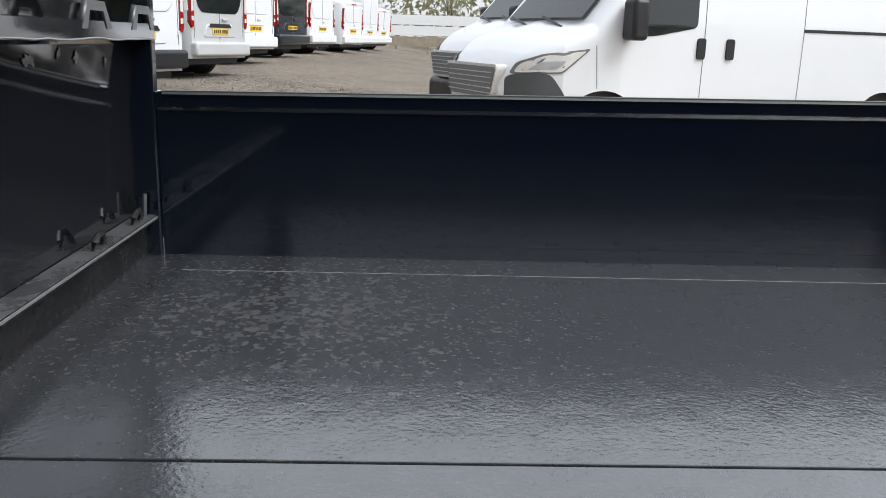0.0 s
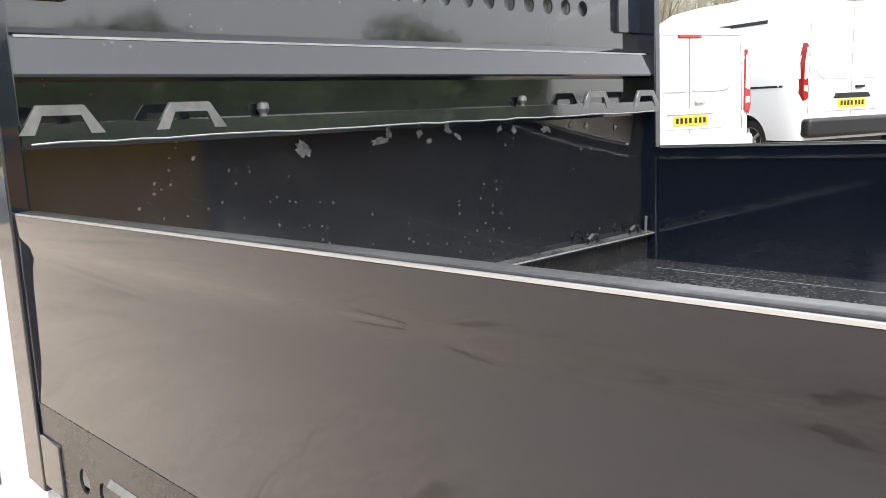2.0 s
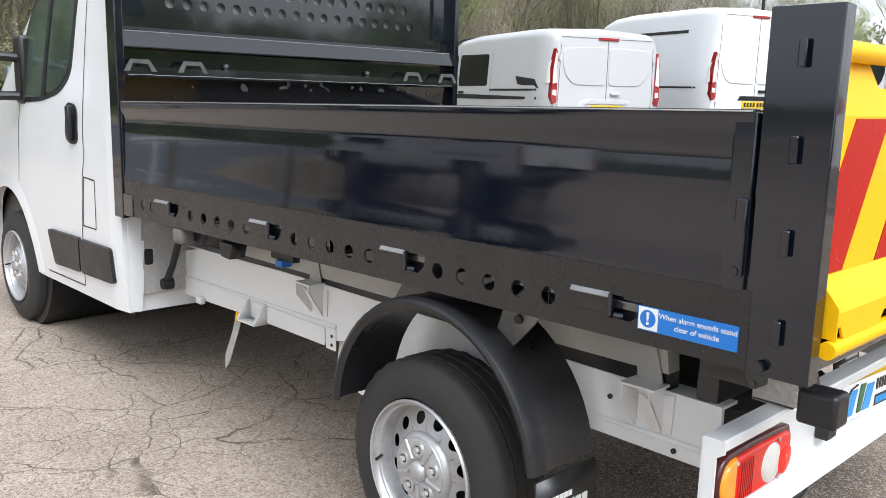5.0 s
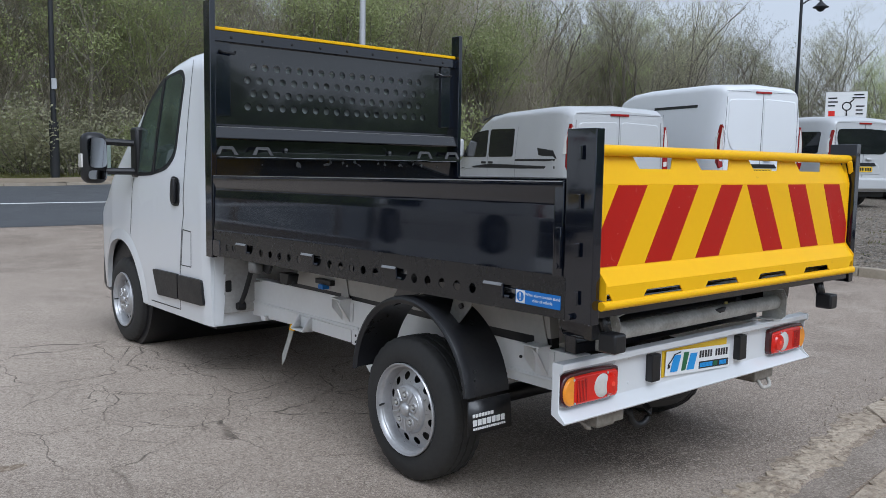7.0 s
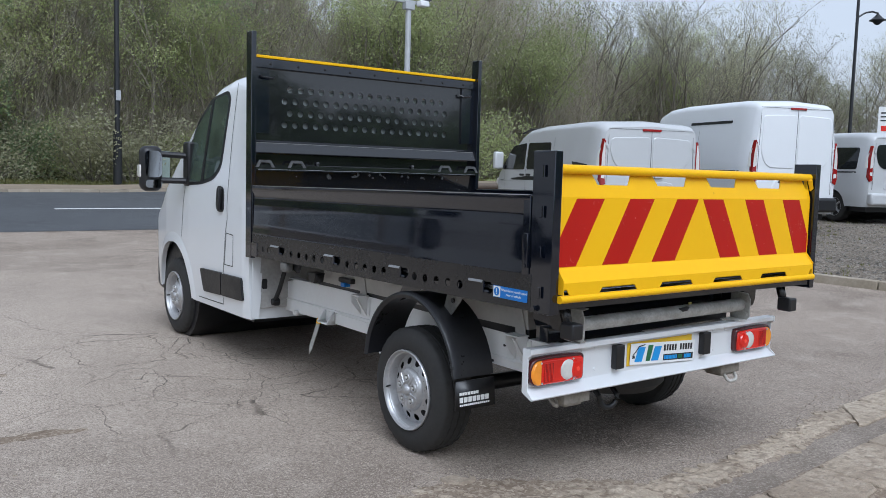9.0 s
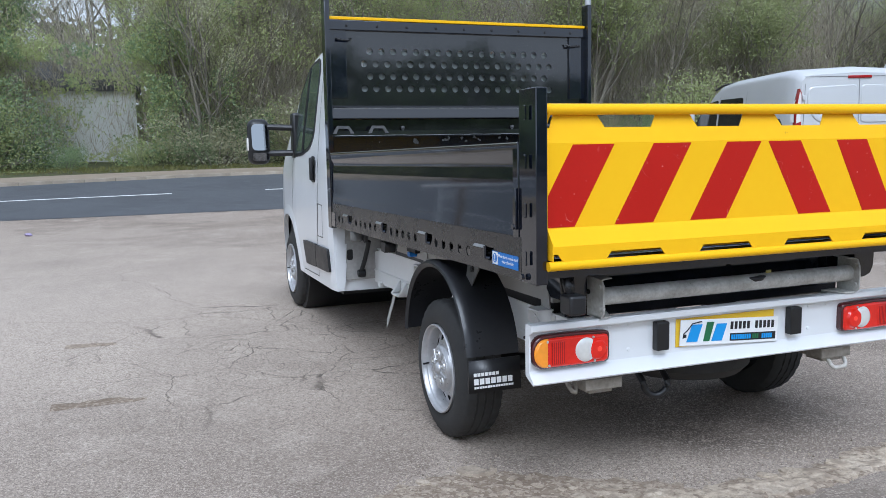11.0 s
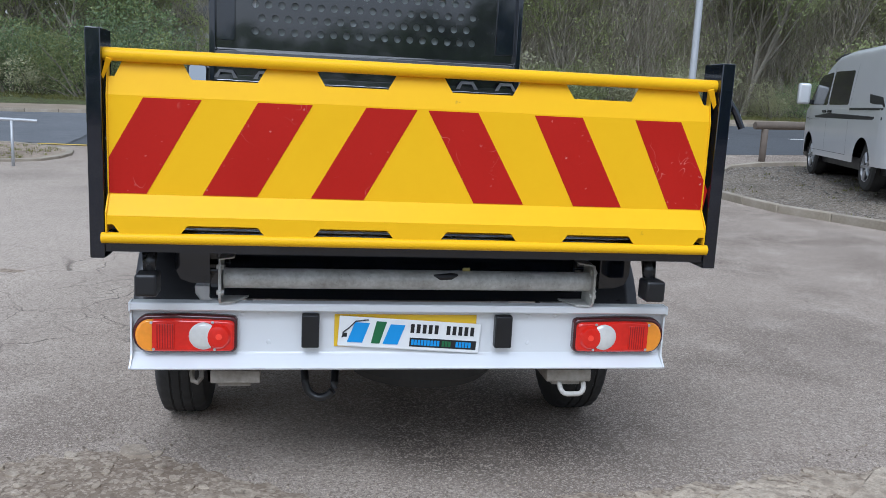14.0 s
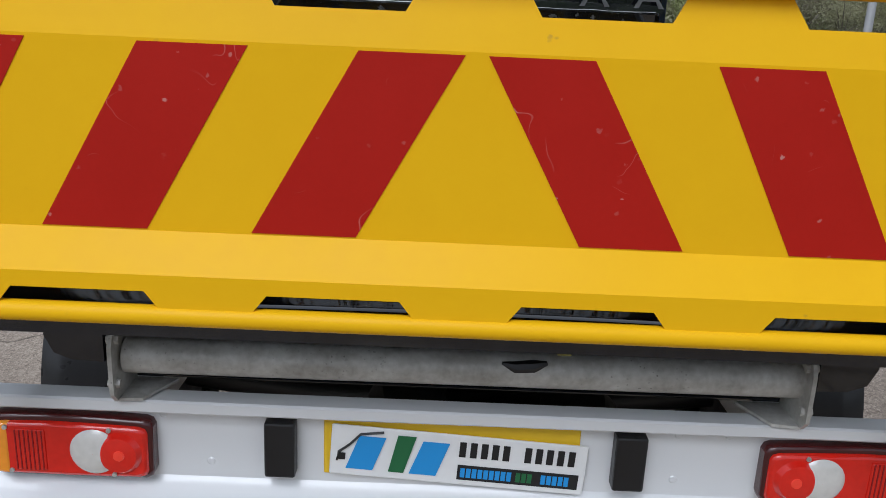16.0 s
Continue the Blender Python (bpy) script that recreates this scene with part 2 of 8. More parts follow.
def ground_material(name, base, dark, light, crack=0.0, stone=0.0, bump=0.01, rough=0.9, stone_scale=90.0, dusty=(), stains=(), lump=0.0):
    """Ground: patches, fine stones, cracks as thin dark lines."""
    m = bpy.data.materials.new(name)
    m.use_nodes = True
    n, l, p = nodes_of(m)
    co = n.new("ShaderNodeTexCoord")
    p.inputs["Roughness"].default_value = rough
    p.inputs["Specular IOR Level"].default_value = 0.22

    def noise_at(sc, detail=5):
        t = n.new("ShaderNodeTexNoise")
        t.inputs["Scale"].default_value, t.inputs["Detail"].default_value = sc, detail
        l.new(co.outputs["Object"], t.inputs["Vector"])
        return t

    def mix(a, b, fac, kind="MIX"):
        x = n.new("ShaderNodeMix")
        x.data_type, x.blend_type = "RGBA", kind
        for sock, v in ((6, a), (7, b), (0, fac)):
            if isinstance(v, (tuple, float, int)):
                x.inputs[sock].default_value = (*v, 1) if isinstance(v, tuple) else v
            else:
                l.new(v, x.inputs[sock])
        return x.outputs[2]

    def ramp(v, lo, hi, a=0.0, b=1.0):
        r = n.new("ShaderNodeMapRange")
        r.inputs["From Min"].default_value, r.inputs["From Max"].default_value = lo, hi
        r.inputs["To Min"].default_value, r.inputs["To Max"].default_value = a, b
        l.new(v, r.inputs["Value"])
        return r.outputs[0]

    large, mid, fine = noise_at(0.35), noise_at(2.6), noise_at(55)
    blot = noise_at(0.95, 7)
    col = mix(base, dark, ramp(large.outputs["Fac"], 0.45, 0.62, 0, 0.6))
    col = mix(col, dark, ramp(blot.outputs["Fac"], 0.52, 0.68, 0, 0.65))
    col = mix(col, light, ramp(mid.outputs["Fac"], 0.5, 0.75, 0, 0.55))
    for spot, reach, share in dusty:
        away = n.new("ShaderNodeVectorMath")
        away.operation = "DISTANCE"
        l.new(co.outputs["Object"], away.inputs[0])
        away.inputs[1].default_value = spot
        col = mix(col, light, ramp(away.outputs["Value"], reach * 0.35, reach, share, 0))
    # Dark spots: oil and mud stains, and shade painted under the truck.
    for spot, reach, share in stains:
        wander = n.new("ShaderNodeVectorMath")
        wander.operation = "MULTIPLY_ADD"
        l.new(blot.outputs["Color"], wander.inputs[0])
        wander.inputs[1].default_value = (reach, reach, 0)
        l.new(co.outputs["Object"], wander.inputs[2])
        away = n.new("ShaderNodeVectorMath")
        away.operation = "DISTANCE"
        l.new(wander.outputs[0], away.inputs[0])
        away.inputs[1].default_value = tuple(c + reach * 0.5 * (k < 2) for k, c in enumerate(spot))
        stain_and_shade = n.new("ShaderNodeMath")
        stain_and_shade.operation = "MULTIPLY"
        l.new(ramp(away.outputs["Value"], reach * 0.2, reach, share, 0), stain_and_shade.inputs[0])
        l.new(ramp(mid.outputs["Fac"], 0.35, 0.6, 0.5, 1), stain_and_shade.inputs[1])
        col = mix(col, tuple(c * 0.35 for c in dark), stain_and_shade.outputs[0])
    vor = n.new("ShaderNodeTexVoronoi")
    vor.inputs["Scale"].default_value = stone_scale
    l.new(co.outputs["Object"], vor.inputs["Vector"])
    grain = n.new("ShaderNodeSeparateColor")
    l.new(vor.outputs["Color"], grain.inputs[0])
    col = mix(col, light, ramp(grain.outputs[0], 0.72, 0.9, 0, 0.35 + 0.5 * stone))
    col = mix(col, dark, ramp(grain.outputs[1], 0.7, 0.95, 0, 0.45 + 0.4 * stone))
    col = mix(col, dark, ramp(fine.outputs["Fac"], 0.45, 0.7, 0, 0.5))
    vor2 = n.new("ShaderNodeTexVoronoi")
    vor2.inputs["Scale"].default_value = stone_scale * 2.1
    l.new(co.outputs["Object"], vor2.inputs["Vector"])
    grit = n.new("ShaderNodeSeparateColor")
    l.new(vor2.outputs["Color"], grit.inputs[0])
    col = mix(col, light, ramp(grit.outputs[0], 0.78, 0.86, 0, 0.3 + 0.5 * stone))
    col = mix(col, dark, ramp(grit.outputs[1], 0.74, 0.86, 0, 0.4 + 0.4 * stone))
    height = mix(grain.outputs[0], fine.outputs["Fac"], 0.5)
    if lump:
        crumble, pit = noise_at(17, 6), noise_at(38, 4)
        col = mix(col, dark, ramp(crumble.outputs["Fac"], 0.50, 0.64, 0, 0.75 * lump))
        col = mix(col, tuple(c * 0.5 for c in dark), ramp(pit.outputs["Fac"], 0.60, 0.70, 0, 0.6 * lump))
        height = mix(height, crumble.outputs["Fac"], 0.75)
    if crack:
        warp = noise_at(2.2, 4)
        add = n.new("ShaderNodeVectorMath")
        add.operation = "MULTIPLY_ADD"
        l.new(warp.outputs["Color"], add.inputs[0])
        add.inputs[1].default_value = (0.35, 0.35, 0)
        l.new(co.outputs["Object"], add.inputs[2])
        for sc, lo, hi, spot, reach in ((1.5, 0.0025, 0.010, (-0.9, 3.2, 0), 2.2), (3.6, 0.004, 0.014, (-0.9, 3.0, 0), 1.35), (0.32, 0.0005, 0.0022, (-6, 7, 0), 9.0)):
            cr = n.new("ShaderNodeTexVoronoi")
            cr.feature = "DISTANCE_TO_EDGE"
            cr.inputs["Scale"].default_value = sc
            l.new(add.outputs[0], cr.inputs["Vector"])
            dist = n.new("ShaderNodeVectorMath")
            dist.operation = "DISTANCE"
            l.new(co.outputs["Object"], dist.inputs[0])
            dist.inputs[1].default_value = spot
            line = n.new("ShaderNodeMath")
            line.operation = "MULTIPLY"
            broken = n.new("ShaderNodeMath")
            broken.operation = "MULTIPLY"
            l.new(ramp(cr.outputs["Distance"], lo * 0.7, hi * 0.8, 1, 0), broken.inputs[0])
            l.new(ramp(mid.outputs["Fac"], 0.37, 0.53, 0.2, 1), broken.inputs[1])
            l.new(broken.outputs[0], line.inputs[0])
            l.new(ramp(dist.outputs["Value"], reach * 0.6, reach, 0.7 * crack, 0), line.inputs[1])
            col = mix(col, tuple(c * 0.4 for c in dark), line.outputs[0])
    l.new(col, p.inputs["Base Color"])
    b = n.new("ShaderNodeBump")
    b.inputs["Strength"].default_value, b.inputs["Distance"].default_value = 0.6, bump
    l.new(height, b.inputs["Height"])
    l.new(b.outputs[0], p.inputs["Normal"])
    return m


# The stain at (0.35, 0.75) paints the truck's underside shade over real oil.
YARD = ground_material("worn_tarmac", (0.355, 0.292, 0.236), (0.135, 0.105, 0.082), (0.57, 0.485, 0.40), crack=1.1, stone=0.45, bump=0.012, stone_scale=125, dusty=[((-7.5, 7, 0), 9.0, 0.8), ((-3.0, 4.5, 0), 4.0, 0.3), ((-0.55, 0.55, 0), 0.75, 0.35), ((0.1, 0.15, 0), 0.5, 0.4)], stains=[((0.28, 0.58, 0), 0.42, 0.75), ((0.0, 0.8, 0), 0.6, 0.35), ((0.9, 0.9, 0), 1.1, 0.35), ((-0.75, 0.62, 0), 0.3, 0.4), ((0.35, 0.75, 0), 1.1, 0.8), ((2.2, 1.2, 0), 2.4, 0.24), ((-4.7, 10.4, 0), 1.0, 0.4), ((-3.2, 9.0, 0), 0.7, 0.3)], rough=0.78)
ROAD_TAR = ground_material("road_tarmac", (0.094, 0.098, 0.105), (0.068, 0.07, 0.075), (0.125, 0.128, 0.132), bump=0.004)
GRAVEL = ground_material("gravel", (0.20, 0.165, 0.125), (0.085, 0.07, 0.054), (0.31, 0.272, 0.225), stone=1.0, bump=0.03, stone_scale=24)
CONCRETE = ground_material("broken_concrete", (0.47, 0.39, 0.295), (0.25, 0.20, 0.15), (0.58, 0.50, 0.40), stone=-0.25, bump=0.05, stone_scale=110, lump=1.0)
DIRT = ground_material("trodden_dirt", (0.345, 0.28, 0.21), (0.155, 0.115, 0.083), (0.47, 0.395, 0.31), stone=0.4, bump=0.03, stone_scale=45, lump=0.7)
VERGE = ground_material("leafy_verge", (0.085, 0.095, 0.04), (0.055, 0.045, 0.028), (0.12, 0.15, 0.05), stone=0.5, bump=0.05, stone_scale=12)
PAINT_LINE = material("road_line_paint", (0.72, 0.72, 0.70), 0.7, vary=0.4, scale=3, fine=30)
ROAD_JOINT = material("sealed_tarmac_joint", (0.05, 0.051, 0.053), 0.8, vary=0.4)
PAINT_YELLOW = material("yellow_line_paint", (0.65, 0.45, 0.08), 0.7, vary=0.4, scale=3, fine=30)


# ---- mesh helpers ----
def box(bm, x0, x1, y0, y1, z0, z1, bevel=0.0, segments=2):
    made = bmesh.new()
    bmesh.ops.create_cube(made, size=1)
    for v in made.verts:
        v.co = (x0 + (v.co.x + 0.5) * (x1 - x0), y0 + (v.co.y + 0.5) * (y1 - y0), z0 + (v.co.z + 0.5) * (z1 - z0))
    if bevel:
        bmesh.ops.bevel(made, geom=made.edges[:], offset=bevel, segments=segments, affect="EDGES", profile=0.5)
    merge(bm, made)
    return bm


def merge(bm, other, m=None):
    if m is not None:
        other.transform(m)
    me = bpy.data.meshes.new("tmp")
    other.to_mesh(me)
    bm.from_mesh(me)
    bpy.data.meshes.remove(me)
    other.free()


def tube(bm, points, radius, sides=10, radii=None, caps=True):
    """A round bar along the points."""
    pts = [Vector(p) for p in points]
    rings = []
    for i, p in enumerate(pts):
        d = (pts[min(i + 1, len(pts) - 1)] - pts[max(i - 1, 0)]).normalized()
        side = d.cross(Vector((0, 0, 1)) if abs(d.z) < 0.9 else Vector((1, 0, 0))).normalized()
        up = side.cross(d)
        r = radii[i] if radii else radius
        rings.append([bm.verts.new(p + r * (math.cos(2 * math.pi * k / sides) * side + math.sin(2 * math.pi * k / sides) * up)) for k in range(sides)])
    for a, b in zip(rings, rings[1:]):
        for k in range(sides):
            bm.faces.new((a[k], a[(k + 1) % sides], b[(k + 1) % sides], b[k]))
    if caps:
        bm.faces.new(rings[0][::-1])
        bm.faces.new(rings[-1])
    return bm


def plate(bm, points, thick):
    """A flat polygon of 3D points, made solid along the vector thick."""
    a = [bm.verts.new(p) for p in points]
    b = [bm.verts.new(Vector(p) + Vector(thick)) for p in points]
    n = len(a)
    bm.faces.new(a[::-1])
    bm.faces.new(b)
    for i in range(n):
        bm.faces.new((a[i], a[(i + 1) % n], b[(i + 1) % n], b[i]))
    return bm


def extrude_profile(bm, profile, axis, a, b, closed=True):
    """A closed 2D profile run along an axis from a to b. axis y: (x, z); axis x: (y, z); axis z: (x, y)."""
    def at(u, v, w):
        return {"x": (w, u, v), "y": (u, w, v), "z": (u, v, w)}[axis]
    p, q = [bm.verts.new(at(u, v, a)) for u, v in profile], [bm.verts.new(at(u, v, b)) for u, v in profile]
    n = len(p)
    for i in range(n if closed else n - 1):
        bm.faces.new((p[i], p[(i + 1) % n], q[(i + 1) % n], q[i]))
    if closed:
        bm.faces.new(p[::-1])
        bm.faces.new(q)
    return bm


def lathe(bm, profile, centre, axis="x", sides=40, sign=1):
    """A profile of (radius, along) turned about an axis through centre."""
    c = Vector(centre)
    rings = []
    for r, h in profile:
        ring = []
        for k in range(sides):
            a = 2 * math.pi * k / sides
            u, v = r * math.cos(a), r * math.sin(a)
            ring.append(bm.verts.new(c + (Vector((sign * h, u, v)) if axis == "x" else Vector((u, sign * h, v)) if axis == "y" else Vector((u, v, sign * h)))))
        rings.append(ring)
    for p, q in zip(rings, rings[1:]):
        for k in range(sides):
            bm.faces.new((p[k], p[(k + 1) % sides], q[(k + 1) % sides], q[k]))
    return bm


def holed_sheet(bm, u0, u1, v0, v1, holes, at, thick, seg=16):
    """A strip with a row of round holes (centre u, v, radius), solid along thick; at maps (u, v) to 3D."""
    holes = sorted(holes)
    cells, edge = [], u0
    for cu, cv, r in holes:
        w = r * 1.35
        if cu - w > edge + 1e-5:
            cells.append((edge, cu - w, None))
        cells.append((max(edge, cu - w), cu + w, (cu, cv, r)))
        edge = cu + w
    if edge < u1 - 1e-5:
        cells.append((edge, u1, None))
    t = Vector(thick)

    def two(u, v):
        p = Vector(at(u, v))
        return bm.verts.new(p), bm.verts.new(p + t)

    for a, b, hole in cells:
        if hole is None:
            c = [two(u, v) for u, v in ((a, v0), (b, v0), (b, v1), (a, v1))]
            bm.faces.new([x[0] for x in c][::-1])
            bm.faces.new([x[1] for x in c])
            bm.faces.new((c[0][0], c[1][0], c[1][1], c[0][1]))
            bm.faces.new((c[2][0], c[3][0], c[3][1], c[2][1]))
            continue
        cu, cv, r = hole
        inner, outer = [], []
        for k in range(seg):
            ang = 2 * math.pi * (k + 0.5) / seg
            cx, sx = math.cos(ang), math.sin(ang)
            inner.append(two(cu + r * cx, cv + r * sx))
            su = ((b - cu) if cx > 0 else (cu - a)) / max(abs(cx), 1e-6)
            sv = ((v1 - cv) if sx > 0 else (cv - v0)) / max(abs(sx), 1e-6)
            k2 = min(su, sv)
            outer.append(two(cu + k2 * cx, cv + k2 * sx))
        for k in range(seg):
            j = (k + 1) % seg
            i0, i1, o0, o1 = inner[k], inner[j], outer[k], outer[j]
            bm.faces.new((i0[0], i1[0], o1[0], o0[0]))
            bm.faces.new((i0[1], o0[1], o1[1], i1[1]))
            bm.faces.new((i0[0], i0[1], i1[1], i1[0]))
        for uu, vv in ((a, v0), (b, v0), (b, v1), (a, v1)):
            best = sorted(range(seg), key=lambda k: (outer[k][0].co - Vector(at(uu, vv))).length)[:2]
            if abs(best[0] - best[1]) in (1, seg - 1):
                c = two(uu, vv)
                bm.faces.new((outer[best[0]][0], outer[best[1]][0], c[0]))
                bm.faces.new((outer[best[0]][1], outer[best[1]][1], c[1]))
    return bm


def mesh_of(name, bm, mats, angle=35, fix=True):
    if fix:
        bmesh.ops.recalc_face_normals(bm, faces=bm.faces[:])
    me = bpy.data.meshes.new(name)
    bm.to_mesh(me)
    bm.free()
    for m in mats if isinstance(mats, (list, tuple)) else [mats]:
        me.materials.append(m)
    me.polygons.foreach_set("use_smooth", [True] * len(me.polygons))
    me.set_sharp_from_angle(angle=radians(angle))
    me.polygons.foreach_set("use_smooth", [max(abs(c) for c in f.normal) < 0.99995 or f.area < 6e-4 for f in me.polygons])
    return me


def part(name, bm, mat, parent, label="", angle=35, fix=True):
    """One mesh object under a thing or a part, in the coordinates of the thing."""
    ob = new(name, mesh_of(name, bm, mat, angle, fix))
    ob.parent = parent
    return tagged(ob, label=label)


def thing(name, label, category, group="", m=None, kind=""):
    ob = new(name)
    ob.empty_display_size = 0.3
    if m is not None:
        ob.matrix_basis = m
    return tagged(ob, label, category, group, kind)


def single(name, bm, mat, label, category, kind="", group="", m=None, angle=35, fix=True):
    ob = new(name, mesh_of(name, bm, mat, angle, fix))
    if m is not None:
        ob.matrix_basis = m
    return tagged(ob, label, category, group, kind)


def B():
    return bmesh.new()


# ---- ground ----
def bend(v, table):
    return float(np.interp(v, [a for a, _ in table], [b for _, b in table]))


RISE_X = [(4.5, 0.0), (6, 0.08), (7.0, 0.15), (7.9, 0.31), (10.5, 0.40), (14.5, 0.55), (22, 0.72), (42, 1.0), (100, 1.4)]
RISE_Y = [(12, 0.0), (15.5, 0.02), (18, 0.12), (21, 0.3), (26, 0.62), (29, 0.8), (60, 1.6)]


def ground_z(x, y):
    return bend(x, RISE_X) * bend(y, [(-40, 0.3), (1, 0.35), (3.5, 0.7), (6, 1), (14, 1), (24, 0.6)]) + bend(y, RISE_Y) + bend(y, [(0.0, -0.03), (1.5, -0.03), (5.0, -0.004)]) * bend(x, [(-8, 0), (-4, 1), (4, 1), (6, 0)])


def spaced(lo, hi, near, step, far):
    out, v = [], lo
    while v < hi:
        out.append(v)
        gap = max(0.0, abs(v - near) - 18)
        v += min(far, step + gap * 0.18)
    return out + [hi]


SWAY = [(-60, -8.0), (-14, -3.4), (-8.2, -2.2), (-4.5, -1.1), (0.4, -0.05), (3, 0.15), (40, 0.15)]


def sway(x, y):
    """How far the road's far side bears off; nothing along its near edge."""
    return bend(x, SWAY) * bend(y, [(16.4, 0), (25.6, 1), (29, 1), (45, 0)])


def sheet(name, xs, ys, mat, lift=0.0, label="", category="ground", left=None, right=None, kind="structure", move=None):
    """A piece of ground on the grid xs by ys, following the rise of the land; left and right may bend its sides."""
    verts, faces = [], []
    for y in ys:
        a = left(y) if left else xs[0]
        b = right(y) if right else xs[-1]
        for x in xs:
            k = (x - xs[0]) / (xs[-1] - xs[0])
            xx = a + k * (b - a)
            yy = y + move(xx, y) if move else y
            verts.append((xx, yy, ground_z(xx, yy) + lift))
    w = len(xs)
    for j in range(len(ys) - 1):
        for i in range(w - 1):
            faces.append((j * w + i, j * w + i + 1, (j + 1) * w + i + 1, (j + 1) * w + i))
    me = bpy.data.meshes.new(name)
    me.from_pydata(verts, [], faces)
    me.materials.append(mat)
    me.polygons.foreach_set("use_smooth", [True] * len(me.polygons))
    return tagged(new(name, me), label, category, "", kind)


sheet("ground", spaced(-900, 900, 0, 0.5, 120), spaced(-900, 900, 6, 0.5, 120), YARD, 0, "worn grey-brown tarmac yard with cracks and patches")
KERB_X = [(-30, 8.6), (-4, 7.9), (2, 7.5), (4, 7.25), (6, 6.5), (8, 6.0), (10, 6.0), (11.5, 6.5), (12.6, 7.6)]


def lin(a, b, n):
    return [a + (b - a) * i / n for i in range(n + 1)]


ROAD_NEAR, ROAD_FAR = 16.4, 25.6
sheet("road", lin(-120, 140, 130), lin(ROAD_NEAR, ROAD_FAR, 14), ROAD_TAR, 0.006, "dark smooth tarmac road passing the yard", "road", move=sway)
sheet("verge", lin(-140, 160, 100), lin(27.4, 120, 40), VERGE, 0.05, "leaf-littered grassy bank beneath the trees", "verge", move=sway)
sheet("pavement", lin(-120, 140, 130), lin(25.75, 27.4, 3), PAVING, 0.10, "pale pavement along the far side of the road", "pavement", move=sway)
sheet("gravel_lot", lin(0, 1, 90), lin(-30, 12.6, 90), GRAVEL, 0.07, "dark gravel parking lot with tufts and stones", "ground",
      left=lambda y: bend(y, KERB_X) + 0.06, right=lambda y: 110)
sheet("road_patch", lin(0, 1, 20), lin(ROAD_NEAR, ROAD_FAR, 10), ground_material("older_road_tarmac", (0.15, 0.155, 0.165), (0.11, 0.115, 0.12), (0.2, 0.2, 0.21), bump=0.004), 0.010, "older paler tarmac of the junction", "road",
      left=lambda y: -60.0, right=lambda y: -5.5 - (y - ROAD_NEAR) * 0.05 + 0.12 * noise.noise(Vector((y * 0.9, 3, 0))), move=sway)
sheet("tarmac_joint", lin(0, 1, 2), lin(ROAD_NEAR, ROAD_FAR, 24), ROAD_JOINT, 0.012, "dark sealed joint between old and new tarmac", "road",
      left=lambda y: -5.56 - (y - ROAD_NEAR) * 0.05 + 0.12 * noise.noise(Vector((y * 0.9, 3, 0))), right=lambda y: -5.50 - (y - ROAD_NEAR) * 0.05 + 0.12 * noise.noise(Vector((y * 0.9, 3, 0))) + 0.04 * noise.noise(Vector((y * 4, 3, 0))), move=sway)
for a, b in ((-60, -8.3), (-5.6, -1.1), (1.4, 5.8), (8.2, 12), (14, 20), (24, 30)):
    sheet("road_marking", lin(a, b, 12), lin(20.87, 21.05, 1), PAINT_LINE, 0.015, "white painted centre line on the road", "marking", move=sway)
sheet("road_marking", lin(-6.1, -4.8, 6), lin(16.2, 16.36, 1), PAINT_YELLOW, 0.013, "yellow painted edge line on the road", "marking")


def kerb_run(points, parent, width=0.13, high=0.11, step=0.9, low=-0.1):
    """Kerb stones of about 0.9 m laid along a line of (x, y)."""
    pts = [Vector((*p, 0)) for p in points]
    walked = 0.0
    total = sum((b - a).length for a, b in zip(pts, pts[1:]))

    def at(d):
        for a, b in zip(pts, pts[1:]):
            n = (b - a).length
            if d <= n:
                return a + (b - a) * (d / n)
            d -= n
        return pts[-1].copy()

    bm = B()
    box(bm, 0, step - 0.012, -width / 2, width / 2, low, high, 0.012, 1)
    me = mesh_of("kerb_stone", bm, KERB)
    while walked < total - step * 0.5:
        a, b = at(walked), at(min(total, walked + step))
        o = new("kerb_stone", me)
        z = ground_z(a.x, a.y)
        slope = math.atan2(ground_z(b.x, b.y) - z, (b - a).length)
        o.matrix_basis = Matrix.Translation((a.x, a.y, z)) @ Matrix.Rotation(math.atan2(b.y - a.y, b.x - a.x), 4, "Z") @ Matrix.Rotation(-slope + random.uniform(-0.006, 0.006), 4, "Y")
        o.parent = parent
        walked += step


kerb_lot = thing("kerb", "weathered concrete kerb edging the gravel lot", "kerb", kind="structure")
kerb_run([(bend(y, KERB_X), y) for y in lin(-9, 12.6, 60)] + [(9, 13.2), (14, 13.3), (22, 13.3)], kerb_lot)
kerb_far = thing("kerb", "pale concrete kerb along the far side of the road", "kerb", kind="structure")
kerb_run([(x, 25.68 + sway(x, 25.68)) for x in lin(-30, 46, 38)], kerb_far, high=0.10)
kerb_island = thing("kerb", "rounded concrete kerb round a grassy corner by the road", "kerb", kind="structure")
ISLAND = [(12.4, -5.55), (12.6, -5.1), (13.3, -4.9), (14.2, -4.9), (15.0, -5.1), (15.7, -5.7), (16.1, -6.6)]
kerb_run([(-14, 12.3)] + [(x, y) for y, x in ISLAND] + [(-14, 16.3)], kerb_island, high=0.05, step=0.7)
sheet("grass_island", lin(0, 1, 12), lin(12.45, 16.0, 12), DIRT, 0.035, "scrubby dirt and grass corner behind the kerb", "grass",
      left=lambda y: -30.0, right=lambda y: bend(y, ISLAND) - 0.05)

# broken concrete edge across the yard behind the truck
re_ = random.Random(9)


